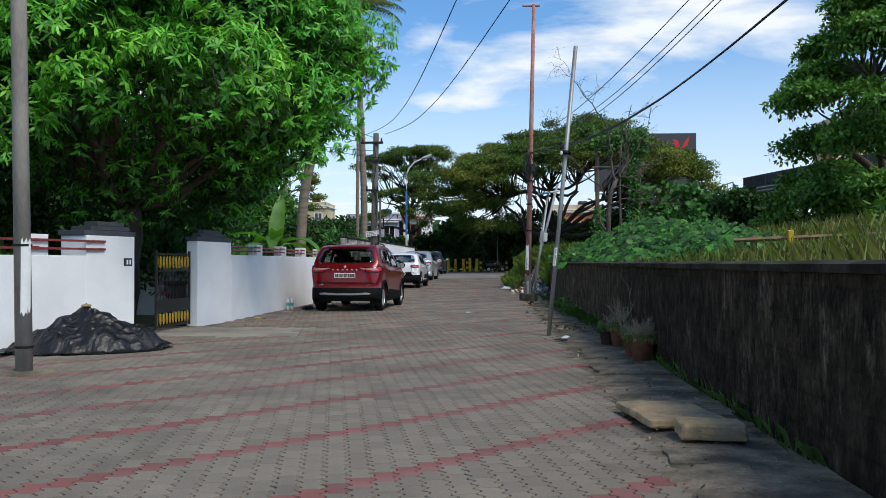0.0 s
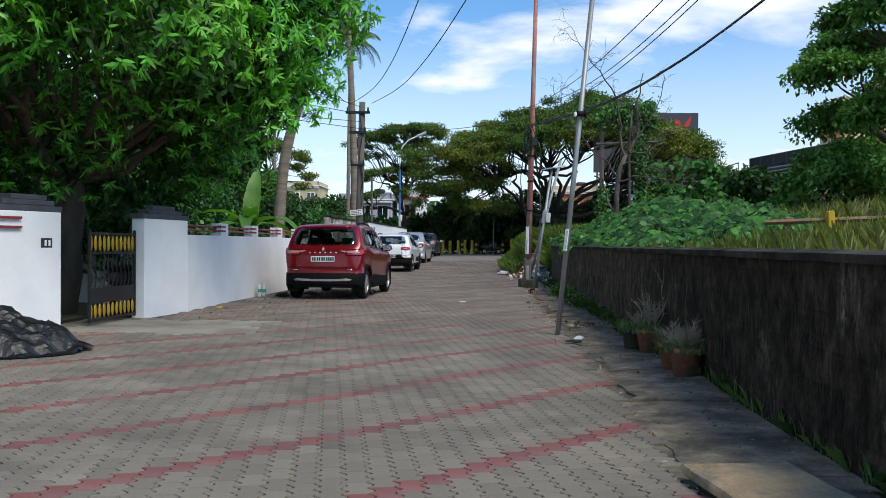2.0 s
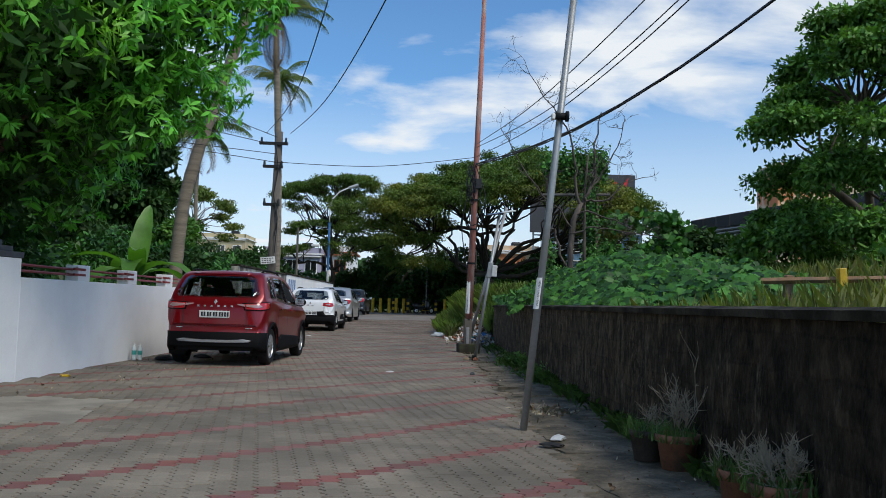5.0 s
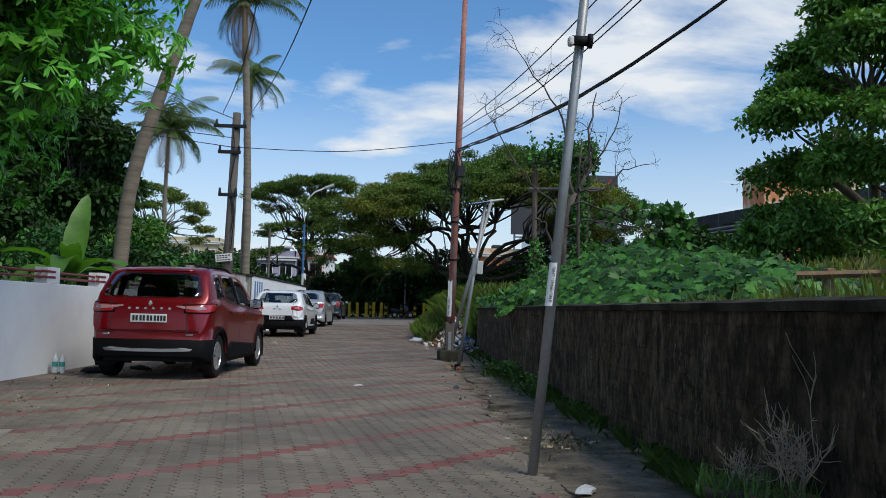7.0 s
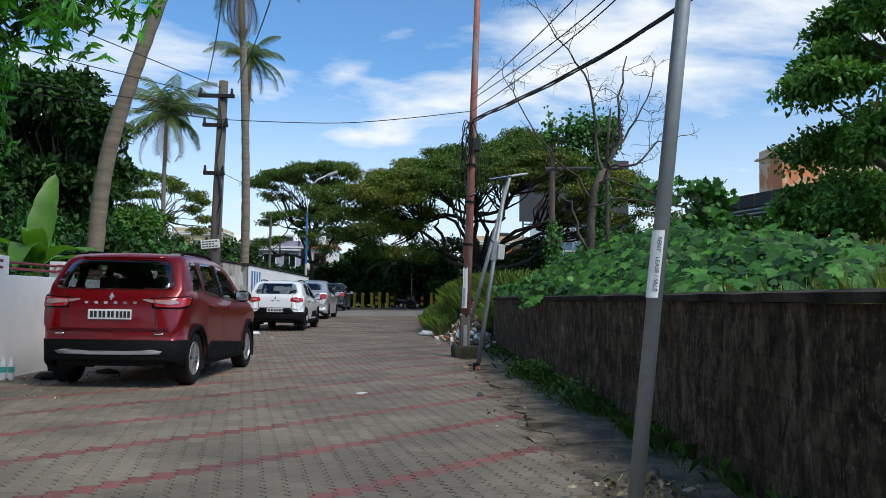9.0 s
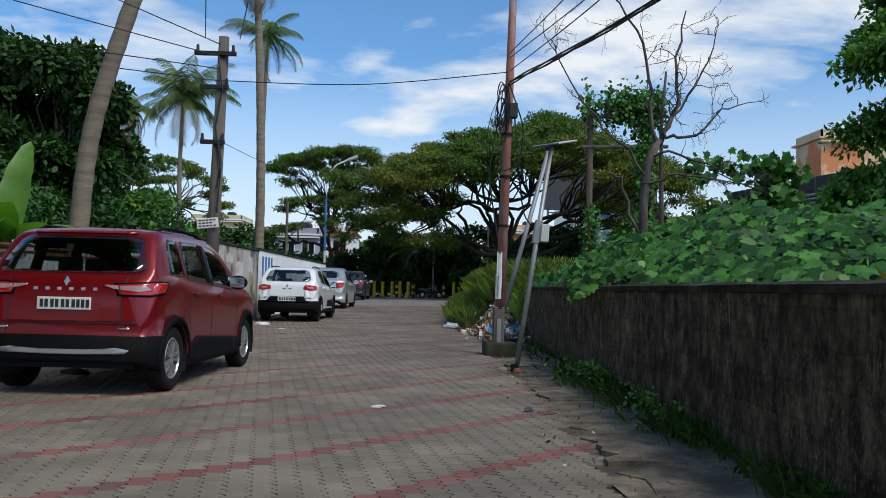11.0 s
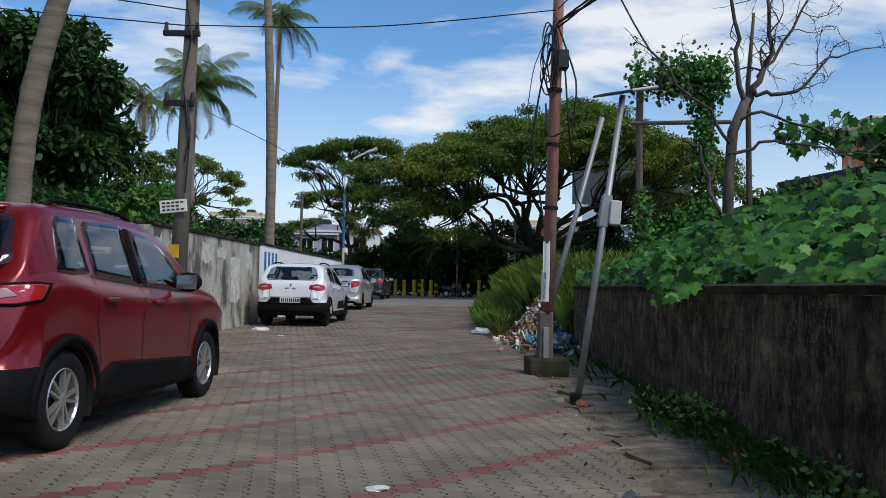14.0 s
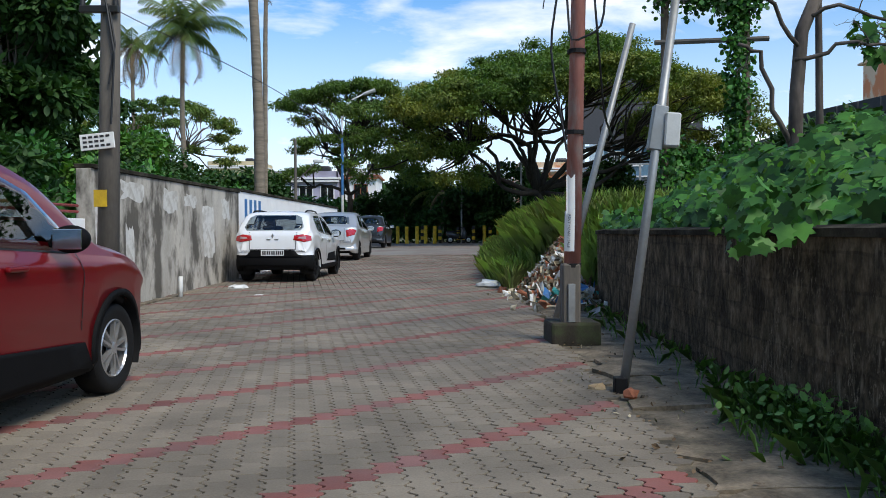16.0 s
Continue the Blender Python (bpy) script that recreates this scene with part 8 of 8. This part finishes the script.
m.tube([(0, 0, -0.3), (0.0, 0, 1.4), (0.02, 0, 2.3), (0.08, 0.02, 2.95), (0.27, 0.03, 3.4)], [0.10, 0.078, 0.072, 0.07, 0.066], 10)
for pts, r0, r1, k, L in (([(0.26, 0.03, 3.35), (0.46, 0.05, 3.66), (0.62, 0.05, 4.05), (0.60, 0.1, 4.9), (0.75, 0.1, 5.7)], 0.054, 0.012, 9, 0.9),
                          ([(0.24, 0.0, 3.3), (0.12, -0.05, 3.65), (0.10, -0.1, 4.15), (-0.05, -0.15, 5.0), (-0.5, -0.2, 5.7), (-1.1, -0.2, 6.5)], 0.042, 0.009, 9, 0.85),
                          ([(0.36, 0.0, 3.5), (0.55, -0.1, 3.45), (0.87, -0.15, 3.42), (1.25, -0.2, 3.9), (1.75, -0.2, 4.05)], 0.034, 0.008, 7, 0.6),
                          ([(0.12, 0.0, 3.1), (0.40, -0.15, 3.18), (0.9, -0.2, 3.0), (1.32, -0.2, 2.85), (1.45, -0.2, 3.1)], 0.026, 0.007, 5, 0.45),
                          ([(0.04, 0.0, 2.6), (0.4, -0.1, 2.8), (0.85, -0.15, 2.78), (1.4, -0.2, 2.65), (1.95, -0.2, 2.64)], 0.026, 0.006, 6, 0.45),
                          ([(0.05, 0.0, 2.75), (-0.3, -0.1, 3.2), (-0.9, -0.15, 3.7), (-1.5, -0.15, 4.7), (-1.75, -0.15, 5.1)], 0.026, 0.007, 8, 0.7),
                          ([(0.46, 0.05, 3.66), (0.85, 0.2, 4.2), (1.2, 0.25, 4.9), (1.35, 0.2, 5.5)], 0.028, 0.007, 7, 0.7),
                          ([(-0.02, 0.0, 1.7), (-0.25, 0.0, 2.1), (-0.42, -0.05, 2.75), (-0.62, -0.05, 2.8)], 0.032, 0.02, 1, 0.3)):
    bough(pts, r0, r1, k, L)
m.make("trunk", M["dead_wood"], dead, smooth=True)
tagged(tw.make("twig", M["dead_wood"], dead), kind="stuff")
stump = thing("dead_tree", (4.95, 26.9, 0.4), 0, "second bare stem beside the dead tree", "tree")
m = Mesh(); m.tube([(0, 0, -0.2), (0.05, 0, 1.5), (0.02, 0, 3.6), (0.1, 0, 4.6)], [0.055, 0.045, 0.035, 0.02], 7); m.make("trunk", M["dead_wood"], stump, smooth=True)

# creeper-wrapped gantry
gantry = thing("old_gantry", (0, 0, 0), 0, "old steel gantry posts wrapped in creeper", "gantry")
for x in (5.37, 7.05):
    m = Mesh(); m.tube([(x, 35, 0), (x, 35, 5.95 if x < 6 else 6.4)], 0.085, 8); m.make("post", M["bark"], gantry)
for z in (5.83, 5.0):
    m = Mesh(); m.tube([(5.15, 34.95, z), (7.5, 34.95, z + 0.08)], 0.055, 6); m.make("beam", M["pole_conc"], gantry)
p = np.concatenate([np.column_stack([6.85 + G.normal(0, 0.13, 1500), 34.9 + G.normal(0, 0.15, 1500), G.uniform(1.5, 6.5, 1500)]), np.column_stack([np.concatenate([G.uniform(5.75, 7.35, 1300), G.normal(5.35, 0.14, 160)]), 34.9 + G.normal(0, 0.2, 1460), 6.1 + G.normal(0, 0.25, 1460)]), np.column_stack([5.4 + G.normal(0, 0.13, 320), 34.9 + G.normal(0, 0.2, 320), G.uniform(1.5, 3.4, 320)])])
p = np.concatenate([p, p + G.normal(size=p.shape) * 0.07])
ln = G.uniform(0.06, 0.13, len(p))
leaf_mesh("creeper", p, G.normal(size=p.shape) + np.array([0, -0.2, -0.7]), G.normal(size=p.shape) * 0.6 + np.array([0, -0.8, 0.4]), ln, ln * 0.8, "oval", M["leaf_vine"], gantry, "green creeper leaves", 0.2)
spray = thing("climbing_creeper", (7.3, 27.4, 0.4), 0, "creeper climbing a stake above the mound", "creeper")
m = Mesh(); m.tube([(0, 0, -0.2), (0.05, 0, 2.9)], [0.03, 0.02], 6); limb(m, (0, 0, 2.5), (-1.5, 0, 3.1), 0.02, 0.008, G, 0.2); m.make("stem", M["bark"], spray)
p = np.concatenate([np.column_stack([G.normal(0, 0.2, 520), G.normal(0, 0.2, 520), G.uniform(1.0, 3.2, 520)]), np.column_stack([G.uniform(-1.7, 0.3, 170), G.normal(0, 0.12, 170), 3.0 + G.normal(0, 0.11, 170)]), np.column_stack([G.uniform(-1.0, 0.0, 60), G.normal(0, 0.1, 60), 2.3 + G.normal(0, 0.1, 60)])])
ln = G.uniform(0.09, 0.22, len(p))
leaf_mesh("leaves", p, G.normal(size=p.shape) + np.array([0, -0.2, -0.6]), G.normal(size=p.shape) * 0.5 + np.array([-0.3, -0.8, 0.4]), ln, ln * 0.9, "palmate", M["leaf_vine"], spray, "", 0.2)
# ---------------- drain covers and paving blocks ----------------
M["apron"] = material("pale_concrete", (0.285, 0.255, 0.205), 0.9, vary=0.2, scale=2, fine=50, bump=0.2, other=(0.20, 0.178, 0.145), mask_scale=1.2)
ap = [(-5.3 + 0.3 * i, 13.0 + 0.3 * j, 0.002 + 0.004 * noise.noise(Vector((i * 0.7, j * 0.7, 0)))) for j in range(10) for i in range(12)]
apron = raw("apron", ap, [(j * 12 + i, j * 12 + i + 1, (j + 1) * 12 + i + 1, (j + 1) * 12 + i) for j in range(9) for i in range(11)], M["apron"], None, "", True)
for v in apron.data.vertices:
    v.co.z -= 0.012
tagged(apron, "pale concrete apron in front of the gate", "paving", kind="structure")
pavement = thing("pavement", (0, 0, 0), 0, "cracked, dirty concrete drain covers along the black wall", "pavement", kind="structure")
r = random.Random(11)
y = -6.0
base = Mesh()
ys = [-6 + 0.5 * k for k in range(73)]
vs = []
for yy in ys:
    vs += [(edge_x(yy) - 0.10 + 0.05 * noise.noise(Vector((yy * 1.3, 0, 0))), yy, -0.012), (wall_x(yy) + 0.1, yy, -0.008)]
raw("bed", vs, [(2 * i, 2 * i + 1, 2 * i + 3, 2 * i + 2) for i in range(len(ys) - 1)], M["concrete"], pavement, "rough mortar edge")
while y < 29.5:
    d = r.choice([0.9, 1.0, 1.1, 0.6])
    n_ = 5
    rag = [edge_x(y + d * k / n_) + 0.02 + r.uniform(-0.06, 0.10) for k in range(n_ + 1)]
    wl_ = [wall_x(y + d * k / n_) - 0.02 for k in range(n_ + 1)]
    tilt, lift = r.uniform(-0.018, 0.018), r.uniform(-0.002, 0.022)
    bm = bmesh.new()
    grid = []
    for k in range(n_ + 1):
        yk = y + 0.006 + (d - 0.012) * k / n_
        row = []
        for c in range(5):
            x = rag[k] + (wl_[k] - rag[k]) * c / 4
            row.append(bm.verts.new((x, yk + r.uniform(-0.006, 0.006), lift + tilt * (c - 2) / 2 + 0.014 * noise.noise(Vector((x * 3.1, yk * 3.1, 2))) - (0.014 if c == 0 else 0))))
        grid.append(row)
    for k in range(n_):
        for c in range(4):
            bm.faces.new((grid[k][c], grid[k][c + 1], grid[k + 1][c + 1], grid[k + 1][c]))
    rim = [e for e in bm.edges if len(e.link_faces) == 1]
    down = bmesh.ops.extrude_edge_only(bm, edges=rim)
    for v in down["geom"]:
        if isinstance(v, bmesh.types.BMVert):
            v.co.z = -0.06
    bmesh.ops.recalc_face_normals(bm, faces=bm.faces[:])
    part("slab", bm, M["concrete"], pavement)
    y += d

PW, PL = 0.128, 0.197
CHAM = 0.003
TURN = radians(10)      # the courses run askew to the lane


def paver_mesh(flip):
    """Block with zigzag long sides."""
    zz = 0.015
    right = [(-zz, 0.0), (-zz, 0.06), (zz, 0.2), (zz, 0.3), (-zz, 0.44), (-zz, 0.56), (zz, 0.7), (zz, 0.8), (-zz, 0.94), (-zz, 1.0)]
    g, ge = 0.0056, 0.0014
    side = [(o, (t - 0.5) * (PL - 2 * ge)) for o, t in right]
    out = [(PW / 2 - g + o, q) for o, q in side] + [(-PW / 2 + g + o, q) for o, q in side[::-1]]
    top = [(PW / 2 - g - 0.002 + o, q * 0.99) for o, q in side] + [(-PW / 2 + g + 0.002 + o, q * 0.99) for o, q in side[::-1]]
    k = len(out)
    vs = [(x, q, 0.0) for x, q in top] + [(x, q, -CHAM) for x, q in out] + [(x, q, -0.035) for x, q in out]
    fs = [tuple(range(k))] + [(i + k * s, i + k * (s + 1), (i + 1) % k + k * (s + 1), (i + 1) % k + k * s) for s in (0, 1) for i in range(k)]
    return np.array(vs), fs


pv, pf = paver_mesh(0)
far_v = np.array([(sx_ * (PW / 2 - 0.006), sy_ * (PL / 2 - 0.004), z_) for z_ in (0.0, -0.035) for sx_, sy_ in ((-1, -1), (1, -1), (1, 1), (-1, 1))])
far_f = [(0, 1, 2, 3)] + [(k, k + 4, (k + 1) % 4 + 4, (k + 1) % 4) for k in range(4)]
me_grey, me_red = bpy.data.meshes.new("paver"), bpy.data.meshes.new("paver")
for me, mt in ((me_grey, M["paver"]), (me_red, M["paver_red"])):
    me.from_pydata(pv.tolist(), [], pf)
    me.materials.append(mt)
paving = thing("paving", (0, 0, 0), 0, "grey zigzag paving blocks with diagonal red rows", "paving", kind="structure")
r = np.random.default_rng(5)
STRIPE, PHASE = 14, 12
all_v, all_f, all_i = [], [], []
count = 0
made = 0
cu, su = math.cos(TURN), math.sin(TURN)
for i in range(int(-6.5 / PW), int(11.0 / PW) + 1):
    for j in range(int(-5 / PL), int(50 / PL)):
        h = 2 * j + (i & 1)
        x, yy = i * PW * cu - h * PL / 2 * su, i * PW * su + h * PL / 2 * cu
        if not (-5.35 < x < 2.4 and -4 < yy < 48.5):
            continue
        if x > edge_x(yy) - 0.06 + 0.09 * noise.noise(Vector((yy * 0.8, 2.0, 0))):
            continue
        wx = -4.25 if yy > 15.5 else -5.2
        if yy > 28:
            wx = -3.78
        if x < wx:
            continue
        if -4.95 < x < -2.3 + 0.35 * noise.noise(Vector((0.7, yy * 1.3, 4))) and 13.35 + 0.3 * noise.noise(Vector((x * 1.4, 1, 4))) < yy < 15.35 + 0.25 * noise.noise(Vector((x * 1.1, 5, 4))):
            continue
        red = (h - i - PHASE) % (2 * STRIPE // 2) == 0
        z = rise(yy) + r.uniform(-0.0016, 0.0016) + 0.012 * noise.noise(Vector((x * 0.5, yy * 0.5, 0)))
        a = TURN + r.normal(0, 0.014)
        tx, ty = r.normal(0, 0.006), r.normal(0, 0.005)
        if made < 300 and 4.6 < yy < 7.4 and -1.3 < x < 1.4:
            ob = new("paver", me_red if red else me_grey)
            ob.parent = paving
            ob.matrix_basis = Matrix.Translation((x, yy, z)) @ Euler((ty, tx, a)).to_matrix().to_4x4()
            made += 1
            continue
        ca, sa = math.cos(a), math.sin(a)
        tv_, tf_ = (far_v, far_f) if yy > 33 else (pv, pf)
        q = np.empty_like(tv_)
        q[:, 0] = x + tv_[:, 0] * ca - tv_[:, 1] * sa
        q[:, 1] = yy + tv_[:, 0] * sa + tv_[:, 1] * ca
        q[:, 2] = z + tv_[:, 2] + tv_[:, 0] * tx + tv_[:, 1] * ty
        all_v.append(q)
        all_f.extend([tuple(count + k for k in f) for f in tf_])
        all_i.extend([1 if red else 0] * len(tf_))
        count += len(tv_)
rest = raw("paver_field", np.concatenate(all_v), all_f, [M["paver"], M["paver_red"]], paving, index=all_i)
tagged(rest, kind="stuff")
# leaf litter and dirt along the drain covers
n = 1500
ly = r.uniform(2, 29, n)
ex, wx_ = np.array([edge_x(v) for v in ly]), np.array([wall_x(v) for v in ly])
lx = ex - 0.05 + (wx_ - ex) * np.where(r.random(n) < 0.5, r.random(n) ** 0.4, r.random(n) ** 2.2)
lp = np.column_stack([lx, ly, np.full(n, 0.03)])
ln = r.uniform(0.008, 0.038, n)
tagged(leaf_mesh("leaf_litter", lp, r.normal(size=lp.shape) * np.array([1, 1, 0.15]), r.normal(size=lp.shape) * 0.3 + np.array([0, 0, 1.0]), ln, ln * 0.5, "oval", M["leaf_dry"], None, "", 0.2), "dry leaf litter strewn over the drain covers", "leaf litter", kind="stuff")
